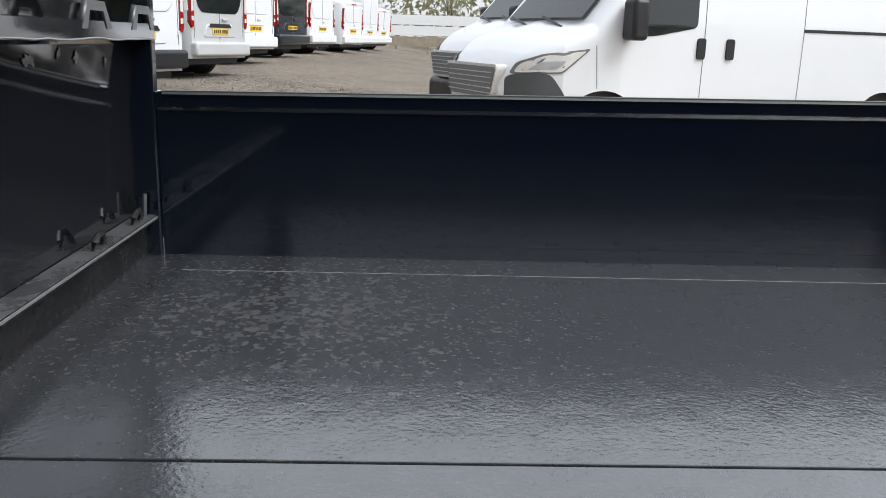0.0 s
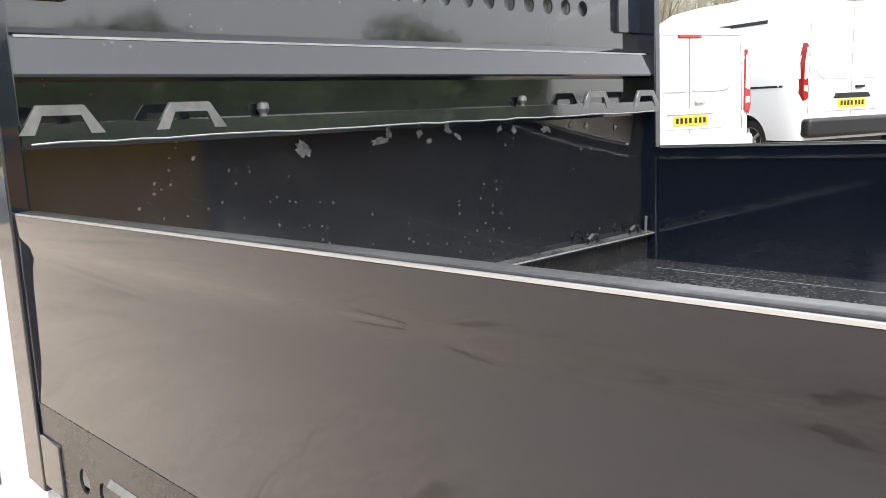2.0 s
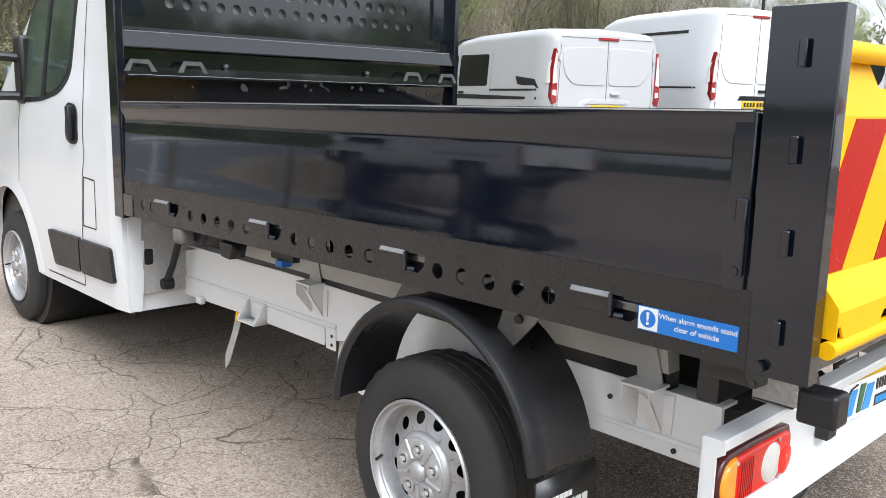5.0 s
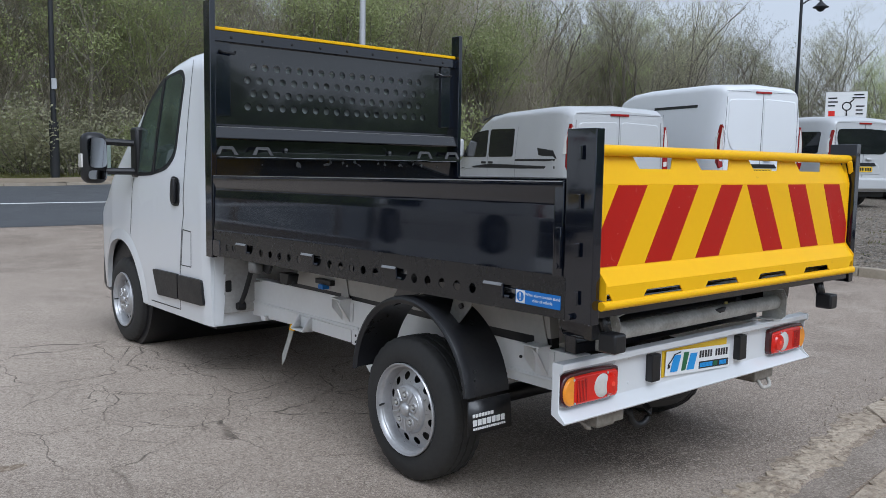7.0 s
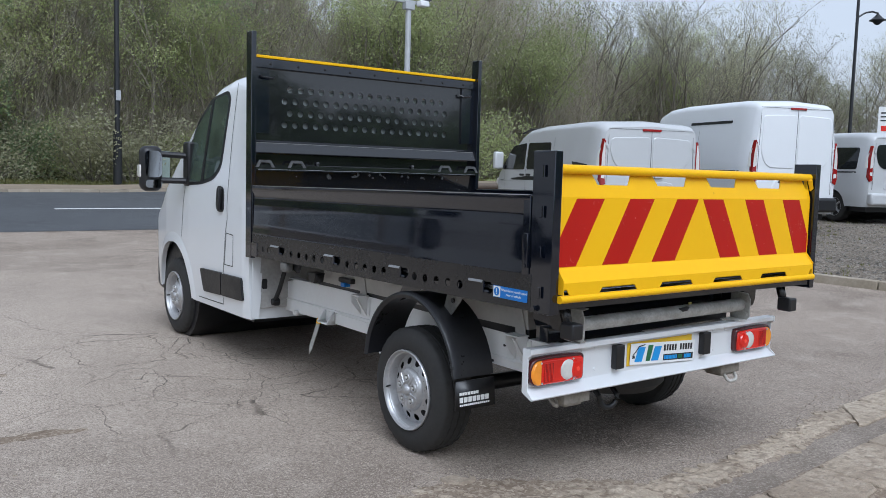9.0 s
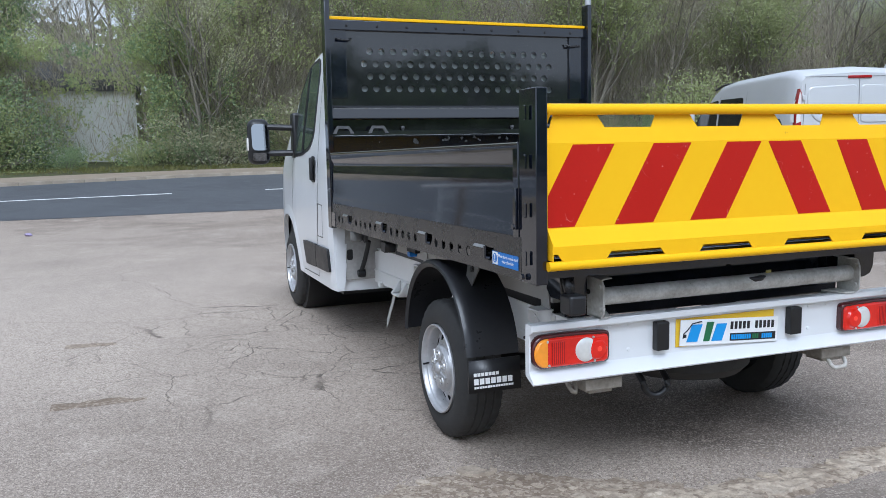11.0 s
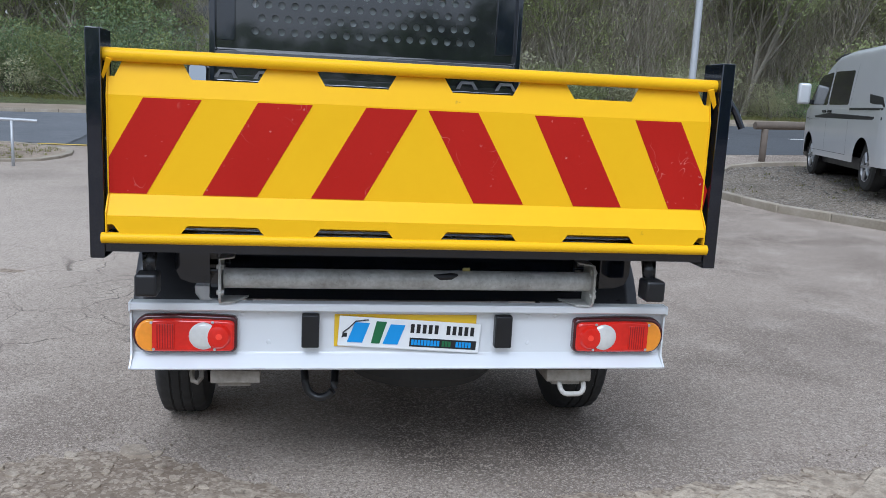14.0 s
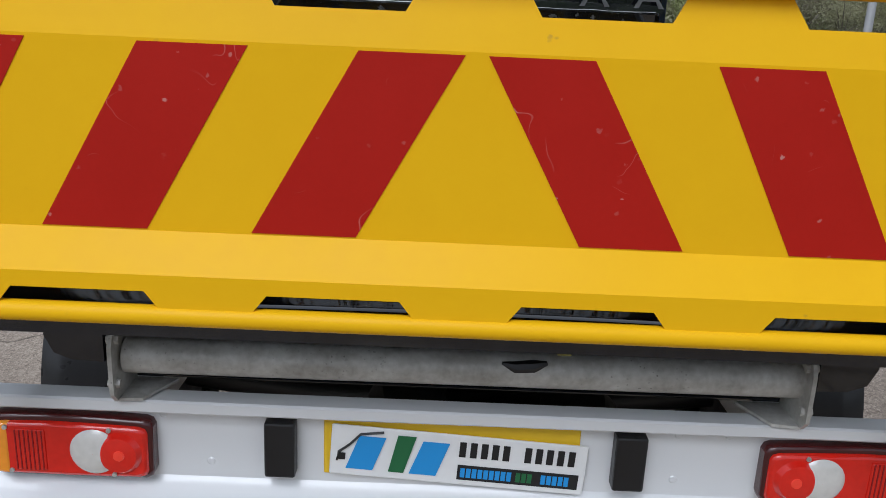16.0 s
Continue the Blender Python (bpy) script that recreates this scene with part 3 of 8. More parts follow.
RUBBLE_TOP = [(-2.3, -0.5), (-1.84, 0.10), (-1.64, 0.32), (-1.3, 0.54), (-0.95, 0.64), (-0.5, 0.22), (-0.21, 0.09), (0.08, 0.06), (0.6, 0.09), (1.2, 0.18), (1.8, 0.28), (1.95, 0.30), (4.5, 0.62)]
APRON_EDGE = [(-0.62, -0.55), (-0.5, -0.36), (-0.08, -0.36), (0.38, -0.31), (0.9, -0.265), (1.38, -0.215), (2.3, -0.13), (7, 0.36)]
RUBBLE_LOW = [(-2.3, -1.6), (-0.75, -1.4), (-0.62, -0.28), (-0.48, -0.20), (0.22, -0.14), (0.83, -0.08), (1.2, -0.02), (1.58, 0.03), (2.2, 0.06), (4.5, 0.26)]


def band(name, top, low, x0, x1, mat, label, lift, rough=0.05, nx=170, ny=8):
    """A ragged piece of ground between two lines, slightly proud and uneven."""
    verts, faces = [], []
    for x in lin(x0, x1, nx):
        a = bend(x, top) + (noise.noise(Vector((x * 5, lift * 90, 1))) + 0.6 * noise.noise(Vector((x * 17, lift * 90, 4)))) * rough
        b = bend(x, low) + (noise.noise(Vector((x * 5, lift * 90, 7))) + 0.6 * noise.noise(Vector((x * 17, lift * 90, 9)))) * rough * 0.7
        for k in range(ny + 1):
            y = a + (b - a) * k / ny
            h = 0.0012 if k in (0, ny) else lift * (1 + 0.8 * noise.noise(Vector((x * 9, y * 9, 2))))
            verts.append((x, y, ground_z(x, y) + h))
    w = ny + 1
    for i in range(nx):
        for k in range(ny):
            q = i * w + k
            faces.append((q, q + 1, q + w + 1, q + w))
    me = bpy.data.meshes.new(name)
    me.from_pydata(verts, [], faces)
    me.materials.append(mat)
    me.polygons.foreach_set("use_smooth", [True] * len(me.polygons))
    return tagged(new(name, me), label, "ground", "", "structure")


band("rubble_strip", RUBBLE_TOP, RUBBLE_LOW, -2.3, 2.05, DIRT, "dusty crumbled ground where old concrete has broken up", 0.005, 0.10)
band("concrete_apron", [(u, v + 0.03) for u, v in APRON_EDGE], [(-0.62, -9), (7, -9)], -0.62, 7.0, DIRT, "gritty bed of the broken concrete apron", 0.006, 0.05, 200, 30)
band("gutter_strip", RUBBLE_LOW, APRON_EDGE, -0.6, 4.5, ground_material("dark_gutter_tarmac", (0.27, 0.228, 0.185), (0.15, 0.122, 0.098), (0.41, 0.35, 0.29), stone=0.5, bump=0.008), "dark tarmac gutter in the concrete", 0.003, 0.02)
band("worn_patch", [(-2.75, 2.36), (-2.5, 2.40), (-2.25, 2.33)], [(-2.75, 2.28), (-2.5, 2.26), (-2.25, 2.27)], -2.75, -2.25, DIRT, "small crumbled hollow in the tarmac", 0.003, 0.05, 40, 4)
band("worn_patch", [(-2.76, 3.87), (-2.6, 3.90), (-2.42, 3.83)], [(-2.76, 3.79), (-2.6, 3.76), (-2.42, 3.77)], -2.76, -2.42, DIRT, "small crumbled hollow in the tarmac", 0.003, 0.04, 30, 4)
def ridge(x0, x1, nx, ny):
    """Old concrete worn down to a rough crumbling ridge."""
    verts, faces = [], []
    for x in lin(x0, x1, nx):
        a = bend(x, RUBBLE_TOP) + 0.05 * noise.noise(Vector((x * 6, 1, 1))) + 0.03 * noise.noise(Vector((x * 21, 1, 4)))
        b = bend(x, RUBBLE_LOW) + 0.02 * noise.noise(Vector((x * 8, 2, 7)))
        for k in range(ny + 1):
            y = a + (b - a) * k / ny
            rise = 0.5 * noise.noise(Vector((x * 4, y * 5, 3))) + 0.5 * noise.noise(Vector((x * 13, y * 13, 5))) + 0.35 * noise.noise(Vector((x * 34, y * 34, 6)))
            edge = min(1.0, 4.0 * min(k, ny - k) / ny)
            verts.append((x, y, ground_z(x, y) - 0.004 + edge * (0.013 + 0.017 * max(-0.75, min(0.5, rise)))))
    w = ny + 1
    for i in range(nx):
        for k in range(ny):
            q = i * w + k
            faces.append((q, q + 1, q + w + 1, q + w))
    me = bpy.data.meshes.new("concrete_ridge")
    me.from_pydata(verts, [], faces)
    me.materials.append(CONCRETE)
    return tagged(new("concrete_ridge", me), "crumbling ridge of pale old concrete across the yard", "ground", "", "structure")


ridge(-0.62, 2.0, 420, 36)
edging = thing("broken_edging", "loose flat concrete pieces along a broken edge", "rubble", kind="structure")


def stone(x, y, r, h, sides):
    bm = B()
    low, high = [], []
    a0, turn = re_.uniform(0, 6), re_.uniform(0, 3.1)
    ct, st = math.cos(turn), math.sin(turn)
    for k in range(sides):
        a = a0 + 2 * math.pi * (k + re_.uniform(-0.25, 0.25)) / sides
        q = re_.uniform(0.75, 1.12)
        u, v = r * 1.2 * q * math.cos(a), r * 0.85 * q * math.sin(a)
        p = Vector((x + u * ct - v * st, y + u * st + v * ct, 0))
        z = ground_z(p.x, p.y)
        low.append(bm.verts.new((p.x, p.y, z - 0.01)))
        c = Vector((x, y, 0)) + (p - Vector((x, y, 0))) * re_.uniform(0.84, 0.93)
        high.append(bm.verts.new((c.x, c.y, z + h + re_.uniform(-0.003, 0.003))))
    for k in range(sides):
        j = (k + 1) % sides
        bm.faces.new((low[k], low[j], high[j], high[k]))
    mid = bm.verts.new((x, y, ground_z(x, y) + h + 0.002))
    for k in range(sides):
        bm.faces.new((high[k], high[(k + 1) % sides], mid))
    return bm


def round_corners(pts, r):
    """Cuts each corner of an outline with a small uneven bend."""
    out = []
    for i, p in enumerate(pts):
        p0, p1, p2 = Vector(pts[i - 1]), Vector(p), Vector(pts[(i + 1) % len(pts)])
        for o, n_ in ((p0, 1.0), (p2, 1.0)):
            d = o - p1
            out.append(tuple(p1 + d.normalized() * min(r * re_.uniform(0.6, 1.4), d.length * 0.3)))
        far = p1 + (p2 - p1) * 0.5
        out.append((far.x + re_.uniform(-0.004, 0.004), far.y + re_.uniform(-0.006, 0.006)))
    return out


laid, tries = [], 0
while len(laid) < 230 and tries < 9000:
    tries += 1
    x = re_.uniform(-2.2, 1.85)
    a, b = bend(x, RUBBLE_TOP), max(bend(x, RUBBLE_LOW), -0.75)
    y = b + (a - b) * re_.random()
    r = re_.choice((0.022, 0.03, 0.04, 0.055, 0.075, 0.10))
    if noise.noise(Vector((x * 1.7, y * 1.7, 5))) < -0.12 and r > 0.03 or x > -0.5 and (r > 0.06 or re_.random() < 0.75):
        continue
    if all((x - u) ** 2 + (y - v) ** 2 > (0.93 * (r + q)) ** 2 for u, v, q in laid):
        laid.append((x, y, r))
        part("stone", stone(x, y, r, re_.uniform(0.004, 0.010) + 0.05 * r, re_.randint(6, 9)), CONCRETE, edging, angle=25)
SLABS = [[(1.99, 0.27), (2.21, 0.275), (2.20, 0.0), (1.97, -0.02), (1.63, -0.045)], [(2.235, 0.285), (3.16, 0.365), (3.20, 0.10), (2.225, 0.003)], [(3.185, 0.37), (4.0, 0.44), (4.03, 0.18), (3.225, 0.105)],
         [(4.03, 0.445), (4.9, 0.53), (4.95, 0.27), (4.06, 0.185)]]
rs = random.Random(77)
for row in range(5):
    x = -0.55 + rs.uniform(0, 0.25)
    while x < 4.4:
        w = rs.uniform(0.34, 0.72)
        g = rs.uniform(0.012, 0.03)
        a0, a1 = (bend(u, APRON_EDGE) - row * 0.37 - (0.03 if row else 0.0) for u in (x, x + w))
        j = [rs.uniform(-0.022, 0.022) for _ in range(6)]
        SLABS.append([(x + j[0], a0 + j[1] * 0.7), (x + w - g + j[2], a1 + j[3] * 0.7), (x + w - g + j[4], a1 - 0.34 + j[5]), (x + j[0] * 0.5, a0 - 0.34 + j[1])])
        x += w
for pts in SLABS:
    bm = B()
    cx_, cy_ = sum(p[0] for p in pts) / len(pts), sum(p[1] for p in pts) / len(pts)
    rim = round_corners(pts, 0.03)
    low = [bm.verts.new((x, y, ground_z(x, y) - 0.02)) for x, y in rim]
    mid_ = [bm.verts.new((x, y, ground_z(x, y) + 0.012 + re_.uniform(-0.001, 0.001))) for x, y in rim]
    top_ = [bm.verts.new((cx_ + (x - cx_) * 0.965, cy_ + (y - cy_) * 0.93, ground_z(x, y) + 0.021)) for x, y in rim]
    for a, b in ((low, mid_), (mid_, top_)):
        for k in range(len(rim)):
            q = (k + 1) % len(rim)
            bm.faces.new((a[k], a[q], b[q], b[k]))
    bm.faces.new(top_)
    part("slab", bm, CONCRETE, edging, angle=25)

# ---- the tipper truck ----
CX = 0.028
truck = thing("tipper_truck", "white chassis-cab tipper truck with black dropside body and yellow tailgate", "truck")


def mirrored(bm):
    """The same mesh with a copy across the truck's middle."""
    other = bm.copy()
    for v in other.verts:
        v.co.x = 2 * CX - v.co.x
    bmesh.ops.reverse_faces(other, faces=other.faces[:])
    merge(bm, other)
    return bm


def flip(bm):
    for v in bm.verts:
        v.co.x = 2 * CX - v.co.x
    bmesh.ops.reverse_faces(bm, faces=bm.faces[:])
    return bm


FLOOR_Z, TOP_Z, SIDE = 0.945, 1.345, 1.013      # bed floor, top of the sideboards, half width
XL = CX - SIDE
HB = 3.03                                      # rear face of the headboard

# bed floor: two boards that meet at a seam, on cross bearers
FLOOR = material("wet_dark_floor_board", (0.030, 0.032, 0.035), 0.22, coat=1.0, spec=0.8, vary=0.6, tint=(0.055, 0.057, 0.060), scale=16, fine=110, rough_vary=0.10, bump=0.0035)
FLOOR.node_tree.nodes["Principled BSDF"].inputs["Coat Roughness"].default_value = 0.04
FLOOR.node_tree.nodes["Principled BSDF"].inputs["Coat IOR"].default_value = 1.85


def add_muck(m, spot, reach, color):
    """Dried muck: pale blotches of a few centimetres, thick round one spot and thinning out."""
    n, l, p = nodes_of(m)
    co = n.new("ShaderNodeTexCoord")
    vor, warp = n.new("ShaderNodeTexVoronoi"), n.new("ShaderNodeTexNoise")
    vor.feature, vor.inputs["Scale"].default_value = "SMOOTH_F1", 60
    warp.inputs["Scale"].default_value, warp.inputs["Detail"].default_value = 48, 7
    off = n.new("ShaderNodeVectorMath")
    off.operation = "MULTIPLY_ADD"
    off.inputs[1].default_value = (0.05, 0.05, 0.05)
    l.new(warp.outputs["Color"], off.inputs[0])
    l.new(co.outputs["Object"], off.inputs[2])
    l.new(co.outputs["Object"], warp.inputs["Vector"])
    l.new(off.outputs[0], vor.inputs["Vector"])
    dist = n.new("ShaderNodeVectorMath")
    dist.operation, dist.inputs[1].default_value = "DISTANCE", spot
    l.new(co.outputs["Object"], dist.inputs[0])
    lim = n.new("ShaderNodeMapRange")
    lim.inputs["From Min"].default_value, lim.inputs["From Max"].default_value = 0.05, reach
    lim.inputs["To Min"].default_value, lim.inputs["To Max"].default_value = 0.46, -0.02
    l.new(dist.outputs["Value"], lim.inputs["Value"])
    less = n.new("ShaderNodeMath")
    less.operation = "SUBTRACT"
    l.new(lim.outputs[0], less.inputs[0])
    l.new(vor.outputs["Distance"], less.inputs[1])
    fac = n.new("ShaderNodeMapRange")
    fac.inputs["From Min"].default_value, fac.inputs["From Max"].default_value = 0.0, 0.10
    fac.inputs["To Min"].default_value, fac.inputs["To Max"].default_value = 0.0, 0.46
    l.new(less.outputs[0], fac.inputs["Value"])
    grain = n.new("ShaderNodeMath")
    grain.operation = "MULTIPLY"
    l.new(fac.outputs[0], grain.inputs[0])
    l.new(warp.outputs["Fac"], grain.inputs[1])
    for sock, value in (("Base Color", (*color, 1)), ("Roughness", (0.7, 0.7, 0.7, 1))):
        x = n.new("ShaderNodeMix")
        x.data_type = "RGBA"
        l.new(grain.outputs[0], x.inputs[0])
        if p.inputs[sock].is_linked:
            l.new(p.inputs[sock].links[0].from_socket, x.inputs[6])
        x.inputs[7].default_value = value
        l.new(x.outputs[2], p.inputs[sock])
    coat = n.new("ShaderNodeMapRange")
    coat.inputs["To Min"].default_value, coat.inputs["To Max"].default_value = 1.0, 0.6
    l.new(grain.outputs[0], coat.inputs["Value"])
    l.new(coat.outputs[0], p.inputs["Coat Weight"])


FLOOR.node_tree.links.new([k for k in FLOOR.node_tree.nodes if k.bl_idname == "ShaderNodeBump"][0].outputs[0], FLOOR.node_tree.nodes["Principled BSDF"].inputs["Coat Normal"])
add_muck(FLOOR, (0.62, 2.62, 0.945), 0.95, (0.23, 0.22, 0.20))
HEAD_PAINT = material("scuffed_black_paint", (0.0055, 0.0062, 0.0082), 0.05, coat=1.0, spec=0.5, vary=0.6, tint=(0.014, 0.0142, 0.0152), scale=2.5, fine=30, rough_vary=0.05, bump=0.0008)


def add_specks(m, scale, size, color, amount=0.8, where=0.5):
    """Small pale chips and scratches."""
    n, l, p = nodes_of(m)
    co, vor, big = n.new("ShaderNodeTexCoord"), n.new("ShaderNodeTexVoronoi"), n.new("ShaderNodeTexNoise")
    vor.inputs["Scale"].default_value, big.inputs["Scale"].default_value = scale, 2.5
    wob = n.new("ShaderNodeTexNoise")
    wob.inputs["Scale"].default_value = scale * 3
    off = n.new("ShaderNodeVectorMath")
    off.operation = "MULTIPLY_ADD"
    off.inputs[1].default_value = (0.4 / scale,) * 3
    l.new(co.outputs["Object"], wob.inputs["Vector"])
    l.new(wob.outputs["Color"], off.inputs[0])
    l.new(co.outputs["Object"], off.inputs[2])
    l.new(off.outputs[0], vor.inputs["Vector"])
    l.new(co.outputs["Object"], big.inputs["Vector"])
    sep = n.new("ShaderNodeSeparateColor")
    l.new(vor.outputs["Color"], sep.inputs[0])
    a, b, c, d = (n.new("ShaderNodeMapRange") for _ in range(4))
    a.inputs["From Min"].default_value, a.inputs["From Max"].default_value = size, size * 0.6
    l.new(vor.outputs["Distance"], a.inputs["Value"])
    b.inputs["From Min"].default_value, b.inputs["From Max"].default_value = 0.6, 1.0
    l.new(sep.outputs[0], b.inputs["Value"])
    c.inputs["From Min"].default_value, c.inputs["From Max"].default_value = where, where + 0.12
    l.new(big.outputs["Fac"], c.inputs["Value"])
    m1, m2, m3 = (n.new("ShaderNodeMath") for _ in range(3))
    for x in (m1, m2, m3):
        x.operation = "MULTIPLY"
    l.new(a.outputs[0], m1.inputs[0]), l.new(b.outputs[0], m1.inputs[1])
    l.new(m1.outputs[0], m2.inputs[0]), l.new(c.outputs[0], m2.inputs[1])
    l.new(m2.outputs[0], m3.inputs[0])
    m3.inputs[1].default_value = amount
    x = n.new("ShaderNodeMix")
    x.data_type = "RGBA"
    l.new(m3.outputs[0], x.inputs[0])
    if p.inputs["Base Color"].is_linked:
        l.new(p.inputs["Base Color"].links[0].from_socket, x.inputs[6])
    else:
        x.inputs[6].default_value = p.inputs["Base Color"].default_value
    x.inputs[7].default_value = (*color, 1)
    l.new(x.outputs[2], p.inputs["Base Color"])


add_specks(HEAD_PAINT, 110, 0.10, (0.30, 0.30, 0.30), 0.7, 0.44)
STEP_PAINT = material("dusty_black_rail_paint", (0.007, 0.007, 0.008), 0.30, spec=0.35, vary=0.9, tint=(0.022, 0.021, 0.020), scale=9, fine=60, rough_vary=0.15, bump=0.001)
add_specks(HEAD_PAINT, 60, 0.26, (0.10, 0.095, 0.09), 0.7, 0.45)
add_specks(GALV, 60, 0.20, (0.03, 0.028, 0.025), 0.9, 0.46)
add_specks(GALV, 130, 0.28, (0.05, 0.045, 0.04), 0.7, 0.42)
add_specks(RED, 22, 0.09, (0.75, 0.6, 0.55), 0.8, 0.45)
add_specks(YELLOW, 14, 0.05, (0.45, 0.30, 0.05), 0.5, 0.5)
SCORE = material("scored_line", (0.34, 0.34, 0.33), 0.6)
bed_floor = part("bed_floor", box(B(), CX - 0.994, CX - 0.003, 0.06, 3.036, FLOOR_Z - 0.018, FLOOR_Z, 0.002), FLOOR, truck, "wet dark plywood floor boards with pale stains")
part("floor_board", box(B(), CX + 0.003, CX + 1.02, 0.06, 3.036, FLOOR_Z - 0.018, FLOOR_Z, 0.002), FLOOR, bed_floor)
part("white_line", box(B(), 0.8948, 0.8960, 0.2, 2.92, FLOOR_Z, FLOOR_Z + 0.0004), SCORE, bed_floor, "thin pale scored line")
for y in lin(0.25, 2.85, 6):
    part("cross_bearer", box(B(), CX - 0.93, CX + 0.93, y - 0.025, y + 0.025, 0.868, FLOOR_Z - 0.02, 0.004), BLACK, truck)
part("rear_sill", extrude_profile(B(), [(-0.012, 0.885), (0.085, 0.87), (0.085, 0.94), (-0.012, 0.925)], "x", CX - 1.0, CX + 1.01), BLACK, truck, "black folded steel rear sill")
step = B()
extrude_profile(step, [(3.034, FLOOR_Z), (3.056, FLOOR_Z), (3.056, 1.042), (3.010, 1.0405), (3.006, 1.037), (3.006, 1.031), (3.034, 1.031)], "x", CX - 0.994, CX + 1.015)
step = part("front_step_rail", step, STEP_PAINT, truck, "black folded rail at the foot of the headboard")
# Scraped metal, its grey lifted to hold the sky's sheen on the rail.
SCRAPED_STEP_SHEEN = material("scraped_step_with_sheen", (0.13, 0.13, 0.13), 0.30, metal=0.3, vary=0.9, tint=(0.035, 0.035, 0.035), scale=7, fine=45, rough_vary=0.15, bump=0.001)
part("worn_tread", box(B(), CX - 0.985, CX + 1.005, 3.008, 3.0545, 1.0415, 1.0432), SCRAPED_STEP_SHEEN, step, "scraped rail top with sky sheen in its grey")

# headboard
headboard = B()
half = 0.993
extrude_profile(headboard, [(3.058, 0.95), (3.054, 1.30), (3.040, 1.435), (2.995, 1.444), (2.996, 1.478), (3.062, 1.482), (3.062, 1.555), (3.008, 1.561), (3.006, 1.566), (3.022, 1.630), (3.026, 1.634), (3.062, 1.652), (3.062, 1.705), (3.085, 1.705), (3.085, 0.95)], "x", CX - half + 0.009, CX + half + 0.015)
headboard = part("headboard", headboard, HEAD_PAINT, truck, "black pressed steel headboard, scuffed along its ledge", angle=25)
hole_panel = B()
rows_z, pitch = [1.768, 1.852, 1.936, 2.02], 0.0842
for r, z in enumerate(rows_z):
    off = 0.0 if r % 2 == 0 else pitch / 2
    first = CX - 0.735 + (0 if r % 2 == 0 else pitch / 2)
    hs = [(first + i * pitch, z, 0.0235) for i in range(18 if r % 2 == 0 else 17)]
    holed_sheet(hole_panel, CX - 0.86, CX + 0.86, z - 0.042, z + 0.042, hs, lambda u, v: (u, 3.066, v), (0, 0.006, 0), 12)
box(hole_panel, CX - 0.86, CX + 0.86, 3.066, 3.072, 1.705, rows_z[0] - 0.042)
box(hole_panel, CX - 0.86, CX + 0.86, 3.066, 3.072, rows_z[-1] + 0.042, 2.16)
part("perforated_panel", hole_panel, HEAD_PAINT, truck, "black steel panel pierced with rows of round holes")
frame_bm = B()
for sx in (-1, 1):
    a, b = sorted((CX + sx * 0.86, CX + sx * half))
    box(frame_bm, a, b, 3.05, 3.085, 1.70, 2.2, 0.004)
box(frame_bm, CX - half, CX + half, 3.035, 3.085, 2.155, 2.222, 0.004)
part("headboard_frame", frame_bm, BLACK, truck)
part("yellow_strip", box(B(), CX - half + 0.01, CX + half - 0.01, 3.03, 3.09, 2.2225, 2.243, 0.004), YELLOW, truck, "yellow strip along the headboard top")
for sx in (-1, 1):
    a, b = ((CX - 1.018, CX - 0.982) if sx < 0 else (CX + 0.99, CX + 1.022))
    p = B()
    box(p, a, b, 2.998, 3.09, 0.82, 2.395, 0.004)
    part("headboard_post", p, BLACK, truck, "tall black square post")

for k in range(9):
    part("bolt", lathe(B(), [(0.0005, 0.005), (0.008, 0.004), (0.010, 0.0)], (CX - 0.86 + k * 0.215, 3.035, 2.185), "y", 8, -1), BLACK_MATT, truck)
for s in (-1, 1):
    part("corner_hook", tube(B(), [(CX + s * 0.93, 3.05, 2.10), (CX + s * 0.93, 3.02, 2.09), (CX + s * 0.85, 3.02, 2.085), (CX + s * 0.83, 3.045, 2.10)], 0.008, 8), BLACK_MATT, truck, "black steel rope hook")

# sideboards
def pitched(bm):
    """The tipping body sits a little higher at its rear."""
    for v in bm.verts:
        v.co.z += 0.0115 * (1.75 - v.co.y)
    return bm


def sideboard():
    bm = B()
    x = XL
    extrude_profile(bm, [(x + 0.002, 1.007), (x + 0.0028, 1.02), (x + 0.0048, 1.045), (x + 0.0068, 1.085), (x + 0.0075, 1.15), (x + 0.008, 1.21), (x + 0.0095, 1.25), (x + 0.0105, 1.268), (x + 0.006, 1.288), (x + 0.001, 1.304), (x, TOP_Z - 0.004), (x + 0.004, TOP_Z), (x + 0.030, TOP_Z), (x + 0.034, TOP_Z - 0.004), (x + 0.034, 1.31), (x + 0.024, 1.30), (x + 0.024, FLOOR_Z - 0.01), (x + 0.018, FLOOR_Z - 0.01), (x + 0.018, 1.0), (x + 0.012, 1.0)], "y", 0.125, 2.9965)
    box(bm, x + 0.0005, x + 0.023, 0.118, 0.165, 1.0, TOP_Z - 0.003, 0.004)
    box(bm, x + 0.002, x + 0.0235, 2.988, 2.9972, 1.0, TOP_Z - 0.003, 0.002)
    return pitched(bm)


part("sideboard", sideboard(), BLACK, truck, "glossy black dropside board with folded top")
right_board = flip(sideboard())
bmesh.ops.translate(right_board, verts=right_board.verts[:], vec=(0.012, 0, 0))
part("sideboard", right_board, BLACK, truck, "glossy black dropside board with folded top")
HOLES_Y = [2.80, 2.715, 2.375, 2.27, 2.165, 2.062, 1.958, 1.657, 1.557, 1.46, 1.363, 1.265, 0.973, 0.88, 0.785, 0.688, 0.593]
